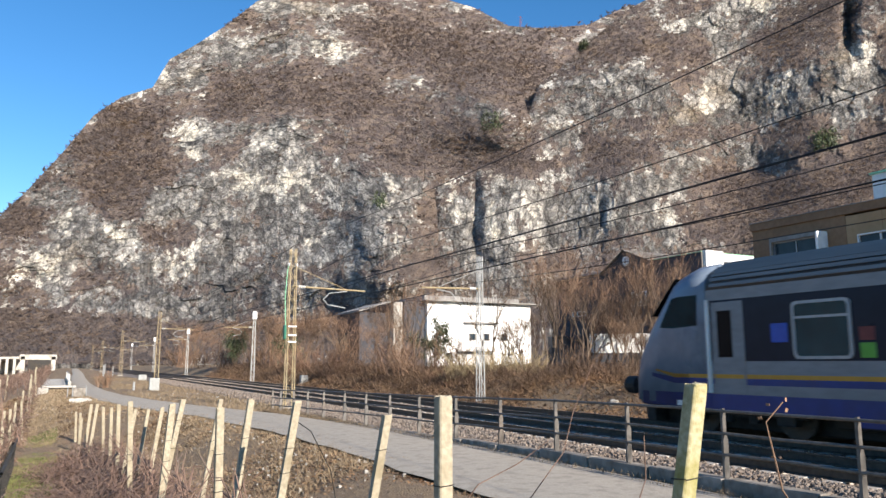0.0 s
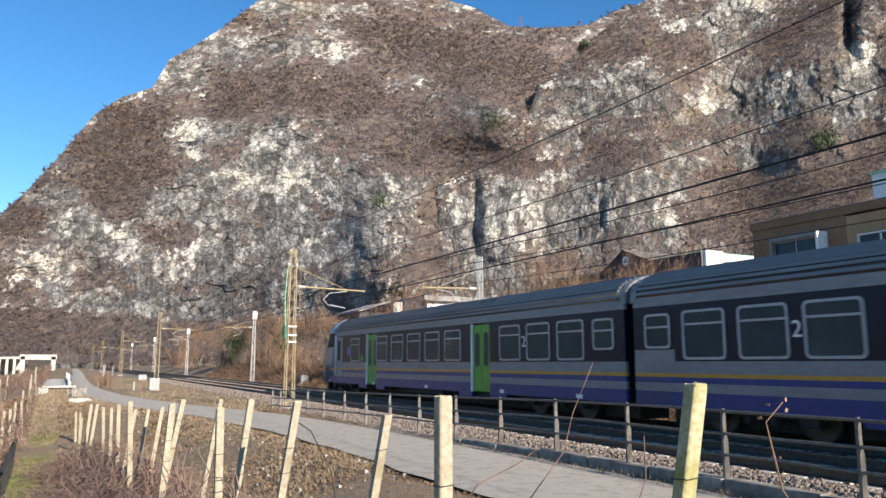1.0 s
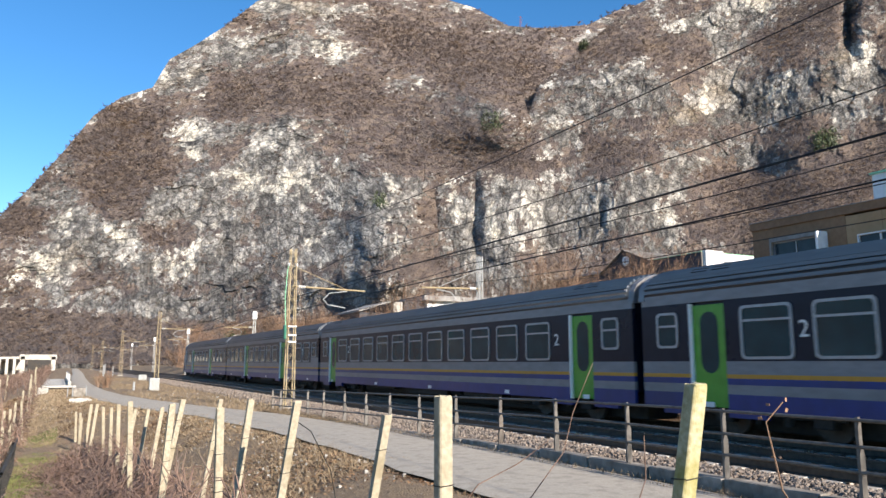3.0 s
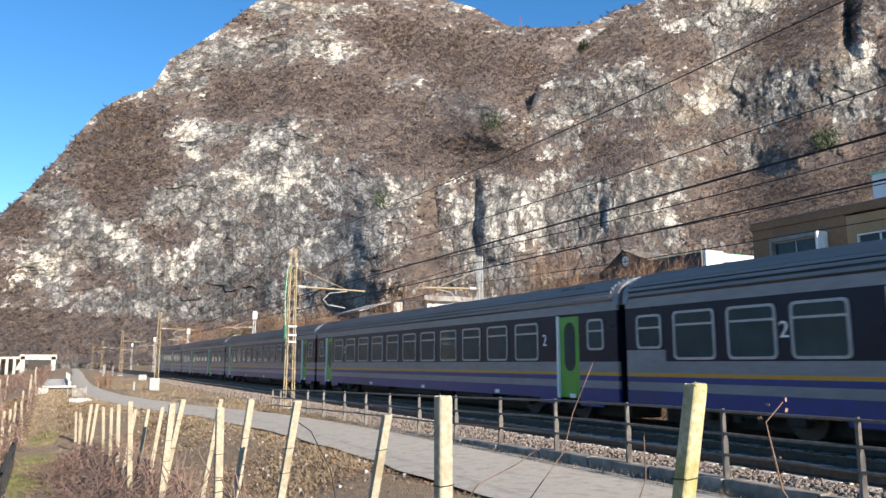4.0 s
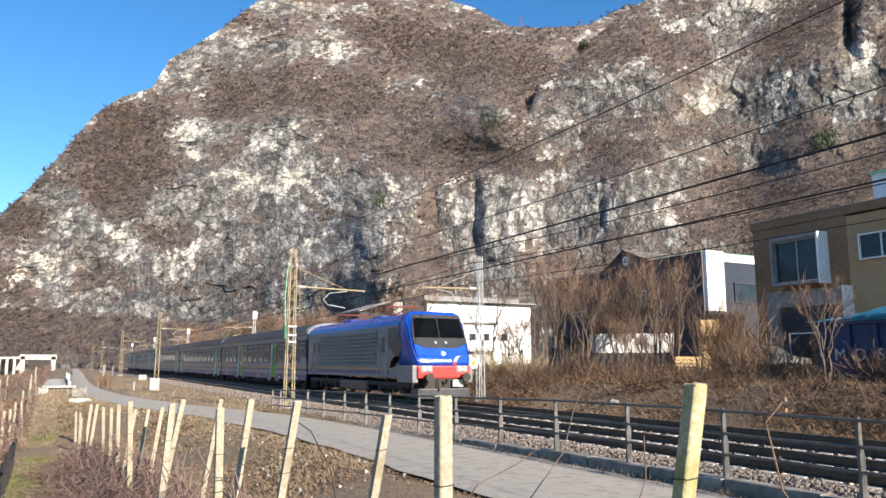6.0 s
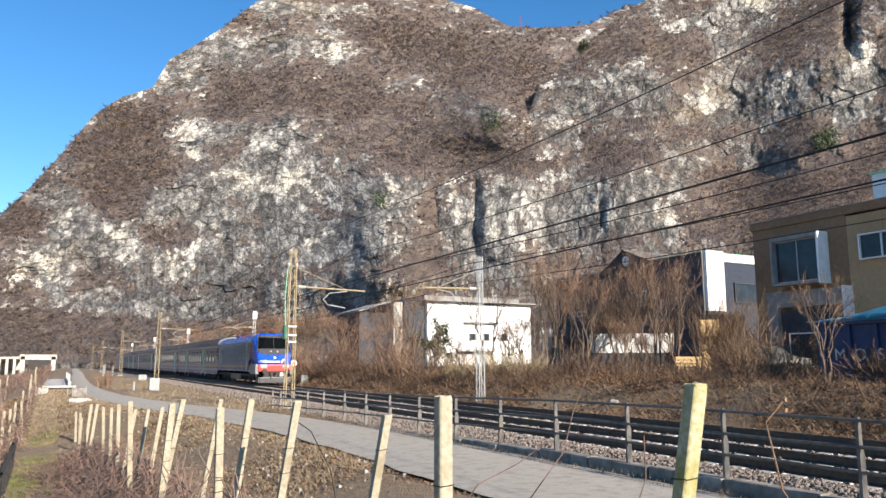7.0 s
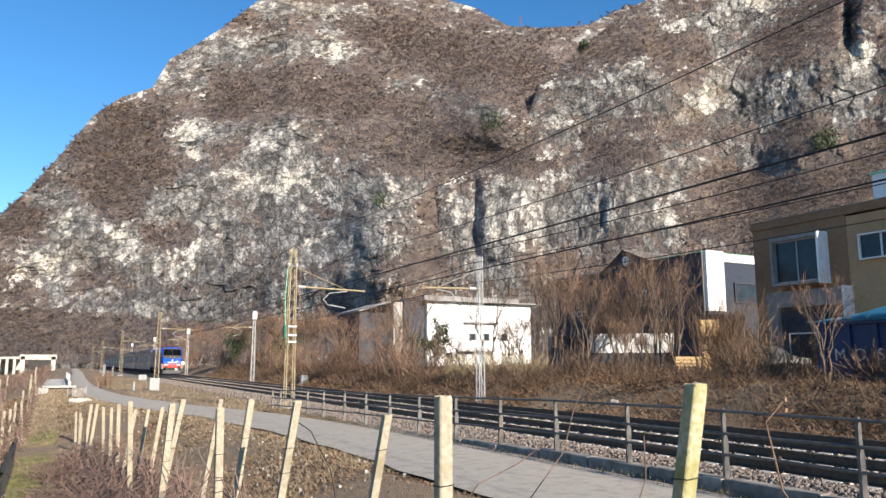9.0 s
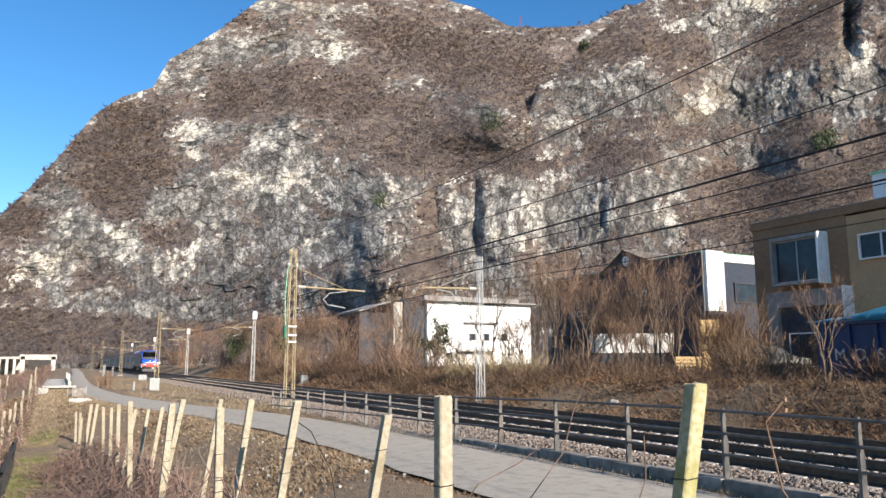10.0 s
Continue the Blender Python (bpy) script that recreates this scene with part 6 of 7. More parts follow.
def net_row():
    """A low row with black netting hung on posts."""
    e = empty("net_row", "low vine row wrapped in black netting on posts", "netting")
    y0, y1 = 15.0, 27.0
    for k in range(13):
        y = y0 + (y1 - y0) * k / 12
        x = -0.75 - 0.02 * k
        g = float(ground_z(x, y))
        bm = bmesh.new()
        tube(bm, (x, y, g - 0.1), (x, y, g + 0.95), 0.02, None, 5)
        part("stake", bm, "net", e)
    bm = bmesh.new()
    for k in range(64):
        y = y0 + (y1 - y0) * k / 63
        x = -0.75 - 0.02 * k / 5
        g = float(ground_z(x, y))
        tube(bm, (x, y, g), (x + random.gauss(0, 0.03), y + random.gauss(0, 0.05), g + 0.75), 0.012, None, 4)
    for j in range(9):
        pts = []
        for k in range(13):
            y = y0 + (y1 - y0) * k / 12
            x = -0.75 - 0.02 * k
            pts.append((x, y, float(ground_z(x, y)) + 0.08 + j * 0.09))
        sweep(bm, pts, 0.01, 4)
    part("net", bm, "net", e, "black plastic net")
    bm = bmesh.new()
    pts = [(-0.7, y0 - 0.3, float(ground_z(-0.7, y0)) + 0.95), (-0.9, y1 + 0.3, float(ground_z(-0.9, y1)) + 1.0)]
    sweep(bm, [pts[0], ((pts[0][0] + pts[1][0]) / 2, (y0 + y1) / 2, (pts[0][2] + pts[1][2]) / 2 - 0.04), pts[1]], 0.03, 6)
    part("hose", bm, "net", e, "black drip hose")


net_row()


def shoot(name, pts, r, material, label, leaves=0):
    bm = bmesh.new()
    sweep(bm, pts, r, 5, 0.45)
    e = empty(name, label, "vine shoot", "vine shoots")
    part("stem", bm, material, e)
    for k in range(leaves):
        bm = bmesh.new()
        p = Vector(pts[-1 - k % 3])
        box(bm, -0.006, 0.006, -0.001, 0.001, -0.009, 0.009, 0, Matrix.Translation(p + Vector((random.gauss(0, 0.03), 0, random.gauss(0, 0.03)))) @ Euler((k, k * 2, k * 3)).to_matrix().to_4x4())
        part("dry_leaf", bm, RED, e, "shrivelled brown leaf")


shoot("vine_shoot", [(3.05, 2.26, 0.2), (3.08, 2.3, 0.83), (2.96, 2.36, 1.05), (2.94, 2.38, 1.22), (2.93, 2.4, 1.35), (3.03, 2.38, 1.44)], 0.006, RED, "red-brown vine shoot with a few dry leaves", 6)
shoot("vine_shoot", [(2.55, 4.1, 0.2), (2.75, 4.1, 0.75), (2.96, 4.0, 1.05), (3.02, 3.97, 1.3), (3.14, 3.9, 1.62)], 0.0045, "cane", "thin brown vine shoot")
shoot("vine_shoot", [(2.2, 4.6, 0.3), (2.55, 4.4, 0.82), (2.8, 4.3, 0.95), (2.98, 4.2, 1.1)], 0.006, "cane", "thin brown vine shoot")
shoot("vine_shoot", [(3.1, 3.4, 0.3), (3.05, 3.45, 0.75), (3.12, 3.42, 0.95), (3.1, 3.4, 1.2)], 0.006, "cane", "thin brown vine shoot")
for x, y in ((3.7, 6.6), (4.3, 8.4)):
    bare_bush("dry_weed", x, y, 0.14, 0.55, 60, RED, "dry reddish weed stalk at the lane's edge", "dry weeds")
bm = bmesh.new()
sweep(bm, [(2.3, 7.95, 1.03), (2.62, 8.3, 0.85), (3.0, 8.7, 0.35), (3.25, 8.9, -0.55)], 0.006, 5)
thing("stay_wire", bm, "wire", "dark wire stay from a vine post to the bank", "wire")


# ---- buildings ----
def bx(parent, name, x0, x1, y0, y1, z0, z1, mt, label="", bevel=0.02):
    bm = bmesh.new()
    box(bm, x0, x1, y0, y1, z0, z1, bevel)
    return part(name, bm, mt, parent, label)


def window_x(parent, x, y0, y1, z0, z1, frame_mt="white", bars=1, reveal=0.12):
    """A window in a wall that faces -x: frame, mullions and pane."""
    bm = bmesh.new()
    f = 0.07
    for a, b, c, d in ((y0, y1, z0, z0 + f), (y0, y1, z1 - f, z1), (y0, y0 + f, z0 + f, z1 - f), (y1 - f, y1, z0 + f, z1 - f)):
        box(bm, x - reveal, x + 0.05, a, b, c, d)
    for k in range(bars):
        yy = y0 + (y1 - y0) * (k + 1) / (bars + 1)
        box(bm, x - reveal + 0.05, x + 0.05, yy - 0.03, yy + 0.03, z0 + f, z1 - f)
    w = part("window", bm, frame_mt, parent, "framed window")
    bm = bmesh.new()
    box(bm, x - 0.03, x - 0.015, y0 + f, y1 - f, z0 + f, z1 - f)
    part("pane", bm, "bldglass", w, "dark reflecting glass")
    return w


def window_y(parent, y, x0, x1, z0, z1, frame_mt="white"):
    bm = bmesh.new()
    f = 0.08
    for a, b, c, d in ((x0, x1, z0, z0 + f), (x0, x1, z1 - f, z1), (x0, x0 + f, z0 + f, z1 - f), (x1 - f, x1, z0 + f, z1 - f)):
        box(bm, a, b, y - 0.1, y + 0.05, c, d)
    w = part("window", bm, frame_mt, parent)
    bm = bmesh.new()
    box(bm, x0 + f, x1 - f, y - 0.03, y - 0.015, z0 + f, z1 - f)
    part("pane", bm, "bldglass", w)


def tan_building():
    e = empty("tan_building", "modern tan and brown two-storey building with white window box", "building")
    bx(e, "wall", 37.0, 50, 24.4, 30.4, 0.5, 9.5, "brown", "brown-grey rendered wall")
    bx(e, "wall", 37.0, 50, 4.0, 24.395, 0.5, 9.4, "tan", "tan rendered wall with fine panel joints")
    bx(e, "parapet", 36.9, 50.1, 4.0, 30.45, 9.5, 9.95, "brown", "brown parapet band")
    bx(e, "coping", 36.86, 50.14, 3.96, 30.49, 9.95, 10.0, "rooftile")
    for yy in (22.4, 20.4, 18.4):
        bx(e, "panel_joint", 36.992, 37.0, yy, yy + 0.02, 0.6, 9.4, "brown", "", 0)
    # projecting white window box with its sunlit cheek; grey paint holds the frame's shade
    b = bx(e, "window_box", 36.15, 36.25, 25.62, 28.6, 8.62, 8.75, "rooftile", "white projecting window box, its shade painted grey", 0.01)
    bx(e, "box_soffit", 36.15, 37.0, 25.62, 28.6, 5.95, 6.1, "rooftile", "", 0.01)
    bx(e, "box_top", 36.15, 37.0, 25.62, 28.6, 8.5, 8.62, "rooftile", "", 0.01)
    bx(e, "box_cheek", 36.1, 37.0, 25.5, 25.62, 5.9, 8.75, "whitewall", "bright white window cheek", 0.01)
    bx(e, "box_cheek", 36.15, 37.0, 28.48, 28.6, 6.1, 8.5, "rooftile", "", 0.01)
    window_x(e, 36.5, 25.63, 28.47, 6.1, 8.5, "alu", 1)
    window_x(e, 36.98, 21.3, 23.7, 6.95, 8.3, "white", 1, 0.18)
    window_x(e, 36.98, 17.3, 19.7, 6.95, 8.3, "white", 1, 0.18)
    # white frame round the workshop gate, greyed for shade except the sunlit fin
    bx(e, "gate_frame", 36.6, 37.0, 28.7, 29.4, 0.5, 5.65, "rooftile", "white gate surround, its shade painted grey", 0.01)
    bx(e, "gate_lintel", 36.6, 37.0, 24.45, 28.7, 4.75, 5.65, "rooftile", "", 0.01)
    bx(e, "gate_frame", 36.2, 37.0, 24.3, 24.42, 0.5, 5.65, "whitewall", "white gate fin", 0.01)
    g = bx(e, "gate", 36.85, 36.99, 24.45, 28.65, 1.0, 4.75, "darkwall", "dark green roller gate", 0.01)
    window_x(e, 36.84, 26.2, 28.2, 1.4, 3.3, "white", 2, 0.05)
    # roof box
    bx(e, "roof_room", 40.0, 47, 14, 24.6, 9.95, 12.1, "whitewall", "white rooftop room", 0.01)
    bx(e, "roof_trim", 39.9, 47.1, 13.9, 24.7, 12.1, 12.22, "mint", "green metal roof trim", 0.01)
    for yy in (23.0, 20.6, 18.2):
        bx(e, "roof_fin", 39.0, 40.0, yy, yy + 0.12, 10.6, 11.6, "whitewall", "white sloping roof fin", 0.01)


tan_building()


def dark_house():
    e = empty("gabled_house", "dark grey gabled workshop house with round clock and white end wall", "house")
    bm = bmesh.new()
    box(bm, 44, 56, 41.0, 60, 0.8, 9.7)
    part("wall", bm, "darkwall", e, "dark grey shaded wall")
    bm = bmesh.new()
    for y0, y1, z0, z1 in ((41.0, 46.6, 10.25, 10.25),):
        box(bm, 44, 56, y0, y1, 9.7, 10.2)
    part("wall", bm, "darkwall", e)
    # cross gable that faces the railway
    bm = bmesh.new()
    a = [bm.verts.new((43.9, y, z)) for y, z in ((46.6, 9.5), (52.6, 9.5), (52.6, 9.75), (49.6, 11.45), (46.6, 10.2))]
    b = [bm.verts.new((56, v.co.y, v.co.z)) for v in a]
    for i in range(5):
        bm.faces.new((a[i], a[(i + 1) % 5], b[(i + 1) % 5], b[i]))
    bm.faces.new(a)
    bm.faces.new(b)
    bmesh.ops.recalc_face_normals(bm, faces=bm.faces[:])
    part("gable", bm, "darkwall", e, "pointed gable")
    for y0, z0, y1, z1 in ((49.6, 11.5, 46.4, 10.2), (49.6, 11.5, 52.9, 9.65)):
        bm = bmesh.new()
        v = [bm.verts.new((x, y, z)) for x, y, z in ((43.6, y0, z0), (56.2, y0, z0), (56.2, y1, z1), (43.6, y1, z1))]
        bm.faces.new(v)
        bmesh.ops.solidify(bm, geom=bm.faces[:], thickness=0.1)
        part("roof", bm, "rooftile", e, "grey gable roof slope")
    bx(e, "roof", 43.7, 56.3, 52.7, 60.3, 9.75, 9.95, "rooftile", "flat grey roof edge", 0.01)
    bx(e, "roof", 43.9, 56.3, 40.98, 46.5, 10.2, 10.26, "mint", "green metal roof edge", 0.01)
    bm = bmesh.new()
    tube(bm, (43.89, 49.5, 10.5), (43.8, 49.5, 10.5), 0.42, None, 24)
    c = part("clock", bm, "white", e, "round white clock face")
    bm = bmesh.new()
    box(bm, 43.77, 43.795, 49.47, 49.53, 10.3, 10.75)
    part("clock_pointer", bm, "black", c)
    for y0, y1, z0, z1 in ((55.3, 57.3, 6.0, 6.5), (47.2, 47.9, 6.4, 7.7), (48.3, 49.0, 6.4, 7.7)):
        window_x(e, 43.98, y0, y1, z0, z1, "white", 2 if y0 > 50 else 0)
    # white end wing, sunlit towards the camera; slate paint stands for cast shade
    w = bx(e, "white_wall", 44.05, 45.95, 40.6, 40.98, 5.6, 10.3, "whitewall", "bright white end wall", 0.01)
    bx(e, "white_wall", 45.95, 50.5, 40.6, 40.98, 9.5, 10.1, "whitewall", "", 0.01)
    bx(e, "shaded_end_wall", 45.95, 50.5, 40.7, 40.98, 2.0, 9.5, "slate", "end wall, its cast shade painted slate blue", 0.01)
    bx(e, "shaded_end_wall", 44.05, 45.95, 40.7, 40.98, 2.0, 5.6, "slate", "", 0.01)
    window_y(e, 40.66, 47.0, 49.8, 6.3, 7.9, "darkwall")
    bm = bmesh.new()
    tube(bm, (43.9, 40.9, 1.0), (43.9, 40.9, 10.2), 0.06, None, 8)
    part("downpipe", bm, "steel", e)


dark_house()


def white_building():
    e = empty("white_building", "white flat-roofed industrial building below the cliff", "building")
    bx(e, "wall", 39.4, 54.4, 80.0, 92, 0.5, 9.1, "whitewall", "sunlit white rendered wall")
    bx(e, "roof", 38.9, 55.6, 79.2, 92.5, 9.1, 9.22, "rooftile", "thin overhanging roof slab")
    bm = bmesh.new()
    for k in range(44):
        box(bm, 39.6 + k * 0.33, 39.63 + k * 0.33, 79.8, 79.83, 9.22, 10.0)
    box(bm, 39.4, 54.0, 79.78, 79.84, 9.95, 10.02)
    part("roof_railing", bm, "steel", e, "grey roof railing")
    bx(e, "roof_upstand", 40, 54, 82, 90, 9.22, 10.0, "rooftile", "grey roof upstand", 0.02)
    bx(e, "ledge", 44.4, 49.4, 79.55, 80.0, 6.5, 6.68, "rooftile", "thin grey ledge", 0.01)
    bx(e, "pipe", 49.3, 49.4, 79.9, 80.0, 6.6, 9.0, "rooftile", "", 0.01)
    bx(e, "pipe", 45.5, 49.3, 79.9, 80.0, 8.9, 9.0, "rooftile", "", 0.01)
    for x0 in (45.2, 47.2, 49.9):
        window_y(e, 79.98, x0, x0 + 0.9, 4.4, 5.3, "rooftile")
    # this side's shade is put into its dark paint
    bx(e, "side_wall", 36.6, 39.35, 80.6, 92, 0.5, 9.0, "darkwall", "side wall painted dark grey for its shade", 0.02)
    bx(e, "canopy", 43.5, 48.5, 79.2, 80, 3.0, 3.1, "steel", "", 0.01)
    s = empty("concrete_shed", "low grey concrete shed with sunlit pillar", "shed")
    bx(s, "wall", 31.5, 36.4, 82.2, 90, 0.5, 7.6, "darkwall", "dark shed wall", 0.02)
    bx(s, "pillar", 35.4, 37.2, 81.0, 82.1, 0.5, 8.9, "concrete", "pale concrete pillar", 0.03)
    bm = bmesh.new()
    prism(bm, [(31.2, 7.65), (35.3, 8.9), (35.3, 9.05), (31.2, 7.8)], 81.6, 90)
    part("roof", bm, "rooftile", s, "sloping grey shed roof")


white_building()


def yard():
    f = empty("white_yard_wall", "long low white panel wall in the yard", "wall")
    for k in range(6):
        x0 = 29.7 + k * 0.66
        bm = bmesh.new()
        box(bm, 0, 0.83, -0.05, 0.05, 2.25, 3.45, 0.01, pose(29.9 + k * 0.64, 37.4 - k * 0.57, 0, 0, 0, -41.5))
        part("panel", bm, "whitewall", f)
        bm = bmesh.new()
        box(bm, 0, 0.84, -0.08, 0.04, 0.7, 2.245, 0.01, pose(29.9 + k * 0.64, 37.4 - k * 0.57, 0, 0, 0, -41.5))
        part("plinth", bm, "darkwall", f, "dark base panel")
    bm = bmesh.new()
    box(bm, 0, 2.6, -0.06, 0.06, 1.3, 3.3, 0.01, pose(27.95, 39.15, 0, 0, 0, -41.5))
    part("panel", bm, "darkwall", f, "grey panel")
    # stacks of new pallets
    for k, (z, n, dx) in enumerate(((1.35, 3, 0.0), (2.35, 3, 0.02), (3.05, 4, -0.04))):
        s = empty("pallet_crate", "fresh orange-brown wooden crate stacked in the yard", "crate", "wooden crates", pose(32.1 + dx, 29.7, z, 0, 0, -36))
        w = 0.98
        hh = 0.95 if k != 1 else 0.66
        for j in range(5):
            bm = bmesh.new()
            box(bm, -w / 2, w / 2, -w / 2, -w / 2 + 0.03, 0.02 + j * hh / 5, (j + 0.88) * hh / 5, 0.004)
            part("board", bm, "wood", s)
            bm = bmesh.new()
            box(bm, -w / 2, -w / 2 + 0.03, -w / 2 + 0.04, w / 2, 0.02 + j * hh / 5, (j + 0.88) * hh / 5, 0.004)
            part("board", bm, "wood", s)
        for cx in (-w / 2 + 0.02, 0, w / 2 - 0.1):
            bm = bmesh.new()
            box(bm, cx, cx + 0.09, -w / 2 - 0.03, -w / 2 - 0.002, 0, hh, 0.004)
            part("batten", bm, "wood", s)
        bm = bmesh.new()
        box(bm, -w / 2 + 0.05, w / 2, -w / 2 + 0.05, w / 2, 0, hh - 0.02)
        part("inside", bm, "wood", s)
    b = empty("pallet_crate", "low pale wooden board stack in the yard", "crate", "wooden crates", pose(31.5, 29.9, 1.2, 0, 0, -40))
    for j in range(4):
        bm = bmesh.new()
        box(bm, -1.3, 1.0, -0.5, 0.5, j * 0.2, j * 0.2 + 0.17, 0.01)
        part("board", bm, "wood", b)
    # blue container under a tarpaulin roof
    c = empty("blue_container", "dark blue steel container with white letters under blue tarpaulin", "container")
    bx(c, "body", 24.0, 26.4, 9.0, 17.3, 0.95, 3.05, "skip", "dark blue steel side", 0.04)
    for k in range(9):
        bx(c, "rib", 23.9, 24.0, 9.3 + k * 0.95, 9.42 + k * 0.95, 1.0, 3.0, "skip", "", 0.015)
    bx(c, "top_rail", 23.88, 26.5, 8.95, 17.4, 2.92, 3.05, "skip", "", 0.02)
    bm = bmesh.new()
    nx, ny = 8, 26
    vs = [[bm.verts.new((23.8 + 2.9 * i / nx, 8.8 + 8.8 * j / ny, 3.08 + 0.62 * math.sin(math.pi * min(1, max(0, i / nx))) ** 0.8 * min(1, (ny - j) / 9.0) + 0.03 * math.sin(j * 1.3 + i) + random.gauss(0, 0.012))) for i in range(nx + 1)] for j in range(ny + 1)]
    for j in range(ny):
        for i in range(nx):
            bm.faces.new((vs[j][i], vs[j][i + 1], vs[j + 1][i + 1], vs[j + 1][i]))
    bmesh.ops.solidify(bm, geom=bm.faces[:], thickness=0.02)
    part("tarpaulin", bm, "tarp", c, "wrinkled light blue tarpaulin roof", True)
    for k, ch in enumerate("MOS"):
        cu = bpy.data.curves.new("letter", "FONT")
        cu.body, cu.size, cu.extrude, cu.align_x = ch, 0.56, 0.004, "CENTER"
        tmp = new("letter", cu)
        me = bpy.data.meshes.new_from_object(tmp.evaluated_get(bpy.context.evaluated_depsgraph_get()))
        bpy.data.objects.remove(tmp)
        me.materials.clear()
        me.materials.append(M["alu"])
        o = new("letter", me)
        o.parent = c
        o["label"] = "pale painted letter " + ch
        o.matrix_basis = pose(23.88, 16.35 - k * 0.72, 1.72, 90, 0, -90)
    # a pale car parked behind the bushes
    v = empty("parked_car", "silver-grey parked car half hidden behind bare bushes", "car", "", pose(31.5, 25.6, float(ground_z(31.5, 25.6)) - 0.02, 0, 0, -60))
    bm = bmesh.new()
    prism(bm, [(-2.0, 0.35), (2.0, 0.35), (2.05, 0.8), (1.2, 0.95), (0.6, 1.42), (-1.0, 1.45), (-1.7, 0.95), (-2.05, 0.8)], -0.85, 0.85)
    bmesh.ops.bevel(bm, geom=bm.edges[:], offset=0.06, segments=2, affect="EDGES")
    part("body", bm, "steel", v, "silver-grey body", True)
    for sx in (-1.25, 1.25):
        for sy in (-0.8, 0.8):
            bm = bmesh.new()
            tube(bm, (sx, sy - 0.1, 0.32), (sx, sy + 0.1, 0.32), 0.32, None, 18)
            part("wheel", bm, "black", v)


yard()


def trackside():
    # concrete gallery at the foot of the mountain
    g = empty("rockfall_gallery", "pale concrete rockfall gallery with a row of pillars", "gallery")
    bx(g, "portal", -9.6, -8.4, 249, 251, -2.5, 3.6, "concrete", "pale portal pillar", 0.05)
    bx(g, "portal", -1.6, -0.4, 249, 251, -2.5, 3.6, "concrete", "", 0.05)
    bx(g, "portal_beam", -9.8, -0.2, 249, 251, 2.6, 4.1, "concrete", "pale portal beam", 0.05)
    # black box added behind the portal for the shade within
    bx(g, "inside_shade", -8, -1, 262, 264, -2.5, 3.4, "black", "black panel for the shade inside", 0.02)
    bm = bmesh.new()
    prism(bm, [(-40, 2.2), (-9.8, 2.9), (-9.8, 3.5), (-40, 2.7)], 250, 262)
    part("roof", bm, "concrete", g, "concrete gallery roof", False)
    for k in range(14):
        bx(g, "pillar", -11.4 - k * 1.9, -10.7 - k * 1.9, 250, 250.8, -2.5, 2.8, "concrete", "", 0.03)
    bx(g, "back_wall", -40, -9.8, 261, 262, -2.5, 2.5, "concrete", "shaded back wall", 0.02)
    # equipment boxes and marker posts beside the track
    for x, y, z, w, h, lab in ((6.6, 60, -0.25, 0.7, 1.0, "grey slatted metal cabinet beside the track"), (9.2, 96, -0.3, 0.9, 0.7, "small grey lineside cabinet"), (18.8, 62, -0.3, 0.6, 0.75, "small grey lineside cabinet")):
        c = empty("lineside_cabinet", lab, "cabinet", "lineside cabinets", pose(x, y, float(ground_z(x, y)) - 0.05))
        bx(c, "body", -w / 2, w / 2, -0.25, 0.25, 0.1, h, "pitgrey", "", 0.03)
        for k in range(4):
            bx(c, "slat", -w / 2 + 0.05 + k * w / 4, -w / 2 + 0.12 + k * w / 4, -0.28, -0.25, 0.12, h - 0.05, "pitgrey", "", 0)
        bx(c, "plinth", -w / 2 - 0.1, w / 2 + 0.1, -0.35, 0.35, -0.1, 0.1, "concrete", "", 0.02)
    for x, y, h in ((6.0, 118, 1.6), (8.0, 130, 1.5), (5.2, 60, 0.7), (6.6, 126, 1.7)):
        bm = bmesh.new()
        g0 = float(ground_z(x, y))
        tube(bm, (x, y, g0 - 0.1), (x, y, g0 + h), 0.09, 0.08, 8)
        thing("marker_post", bm, "mast", "short pale marker post by the line", "post", "marker posts")
    # concrete culvert head with a rail, slab and loose stones beside the lane
    q = empty("culvert", "pale concrete culvert head with tube rail beside the lane", "culvert")
    bx(q, "slab", -0.95, 1.45, 65.2, 66.4, -0.28, -0.12, "concrete", "pale concrete slab", 0.03)
    bx(q, "wing_wall", -1.1, -0.4, 59.6, 61.0, -1.6, -0.1, "stone", "pale stone wing wall", 0.1)
    bx(q, "wall", -0.7, 1.3, 66.5, 67.2, -1.9, -0.28, "kerb", "stained culvert wall", 0.03)
    bx(q, "parapet", 0.9, 1.15, 68, 92, -0.5, 0.12, "concrete", "weathered concrete parapet", 0.03)
    bx(q, "apron", -0.9, 0.85, 68, 96, -0.7, -0.18, "concrete", "weathered concrete apron", 0.05)
    for k in range(7):
        bx(q, "rail_post", 0.98, 1.04, 68.5 + k * 3.8, 68.56 + k * 3.8, 0.12, 0.75, "mast", "", 0)
    bm = bmesh.new()
    tube(bm, (1.01, 68.5, 0.74), (1.01, 91.4, 0.74), 0.03, None, 6)
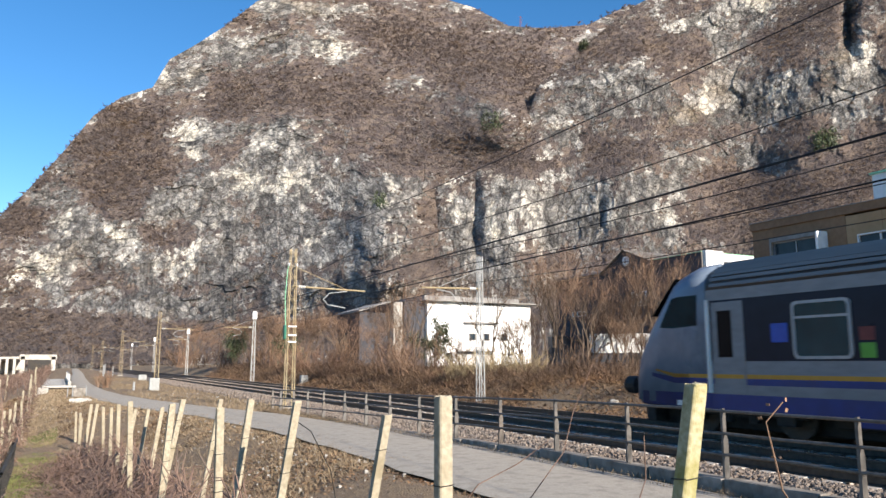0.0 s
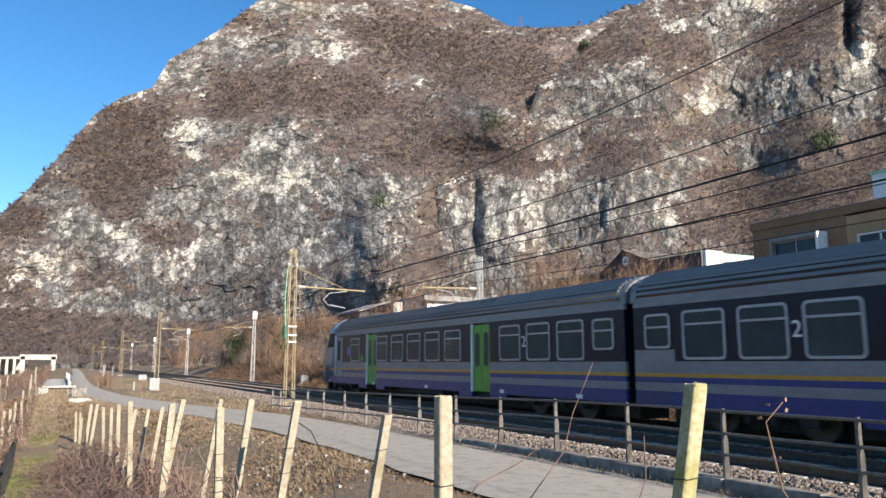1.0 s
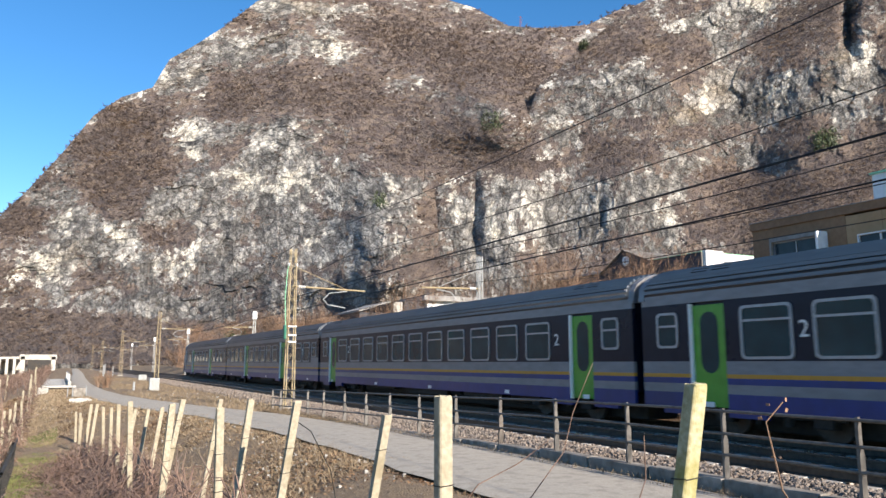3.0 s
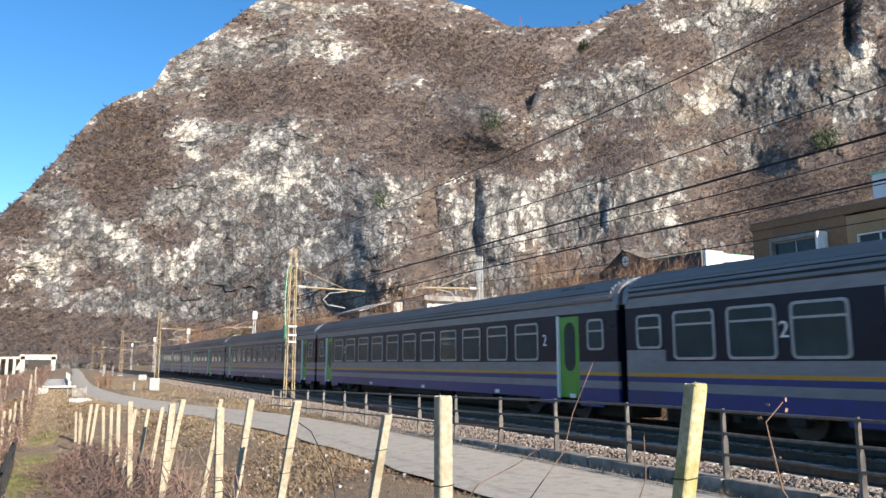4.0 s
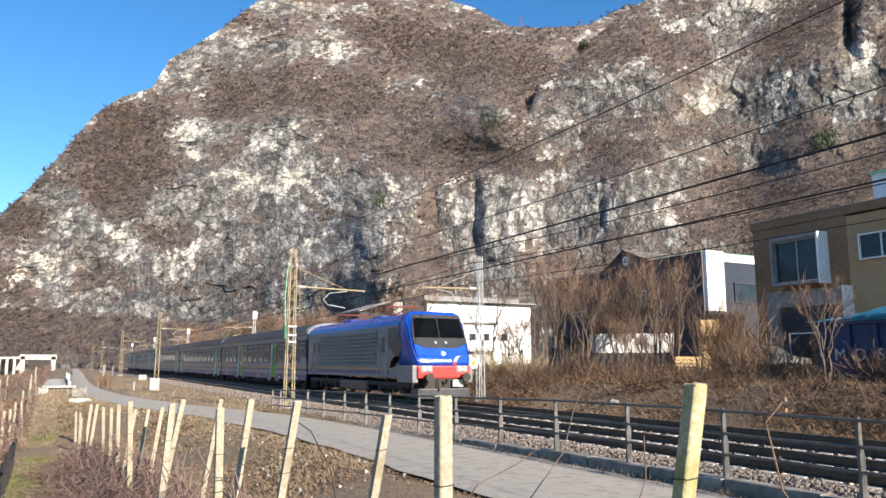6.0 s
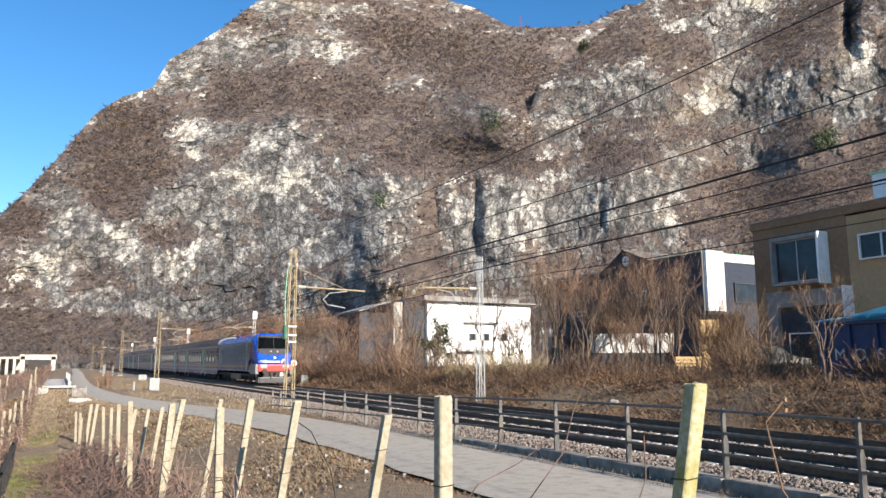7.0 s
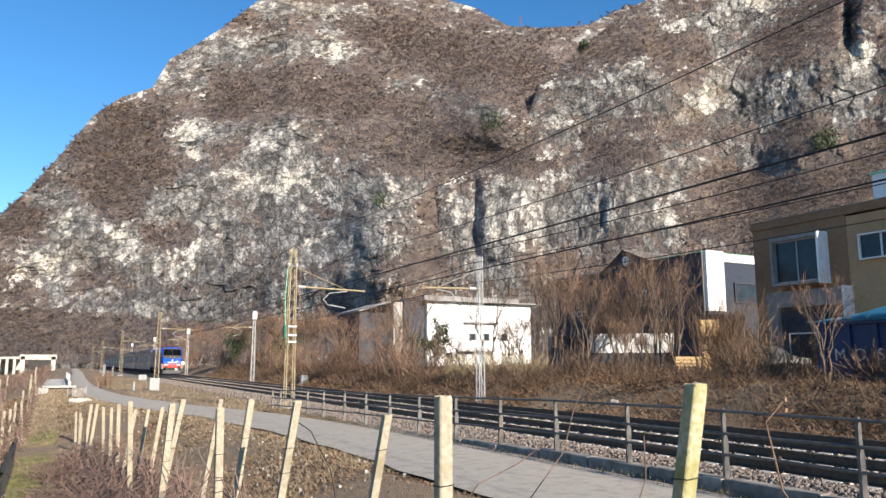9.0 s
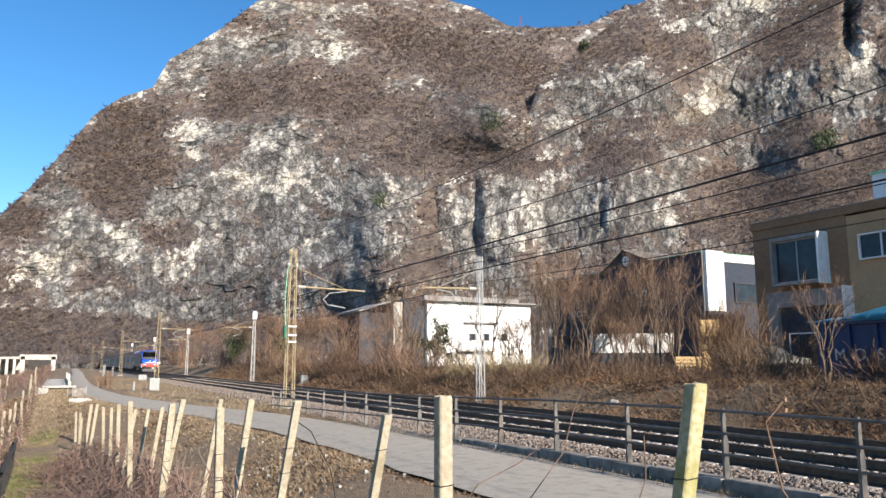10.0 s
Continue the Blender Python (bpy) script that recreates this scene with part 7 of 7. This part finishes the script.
    part("tube_rail", bm, "mast", q)
    g = empty("gabion", "wire gabion of dark stones on a pale slab", "gabion")
    bx(g, "stones", 1.0, 1.72, 51.6, 52.4, -0.5, 0.1, "kerb", "dark packed stones", 0.08)
    bx(g, "slab", 0.85, 1.85, 51.3, 52.6, -0.72, -0.5, "concrete", "pale base slab", 0.03)
    for x0, y0 in ((0.98, 51.55), (1.74, 51.55), (0.98, 52.45), (1.74, 52.45), (0.7, 51.5)):
        bm = bmesh.new()
        tube(bm, (x0, y0, -0.6), (x0, y0, 0.2), 0.03, None, 6)
        part("post", bm, "mast", g)
    w = tagged(new("culvert_wall"), "pale dry stone bank beside the lane", "stone wall", "", "structure")
    rng = random.Random(5)
    for k in range(34):
        bm = bmesh.new()
        s = rng.uniform(0.1, 0.24)
        y = 46.2 + rng.random() * 2.4
        x = 0.9 + rng.random() * 0.8
        box(bm, -s, s, -s * 0.7, s * 0.7, -s * 0.5, s * 0.5, s * 0.2, pose(x, y, min(-0.5, float(ground_z(x, y)) + rng.random() * 0.6), rng.gauss(0, 8), rng.gauss(0, 8), rng.random() * 90))
        part("stone", bm, "concrete", w)
    b = bmesh.new()
    box(b, -0.22, 0.22, -0.15, 0.15, -0.2, 0.17, 0.07, pose(19.2, 22.6, float(ground_z(19.2, 22.6)), 10, 6, 30))
    thing("boulder", b, "stone", "pale rounded boulder on the bank", "boulder")


trackside()
# ---- what moves ----
PITCH_M = 26.5
FRONT = [(0.0, 15.55), (0.5, 28.6), (1.0, 41.5), (2.0, 67.72), (2.5, 80.85), (4.0, 121.3), (5.0, 148.5), (5.5, 162.15), (7.0, 204.0), (8.5, 246.6), (10.0, 290.3)]


def motions():
    """The train runs away along the far track; FRONT is the place of its leading end."""
    for ob, back in [(CAB, 13.15)] + [(c, 13.15 + PITCH_M * (k + 1)) for k, c in enumerate(COACHES)] + [(LOCO, PITCH_M * 5 + 7.6)]:
        walk(ob, [(t, pose(TRACK_FAR, y - back, 0)) for t, y in FRONT])


motions()
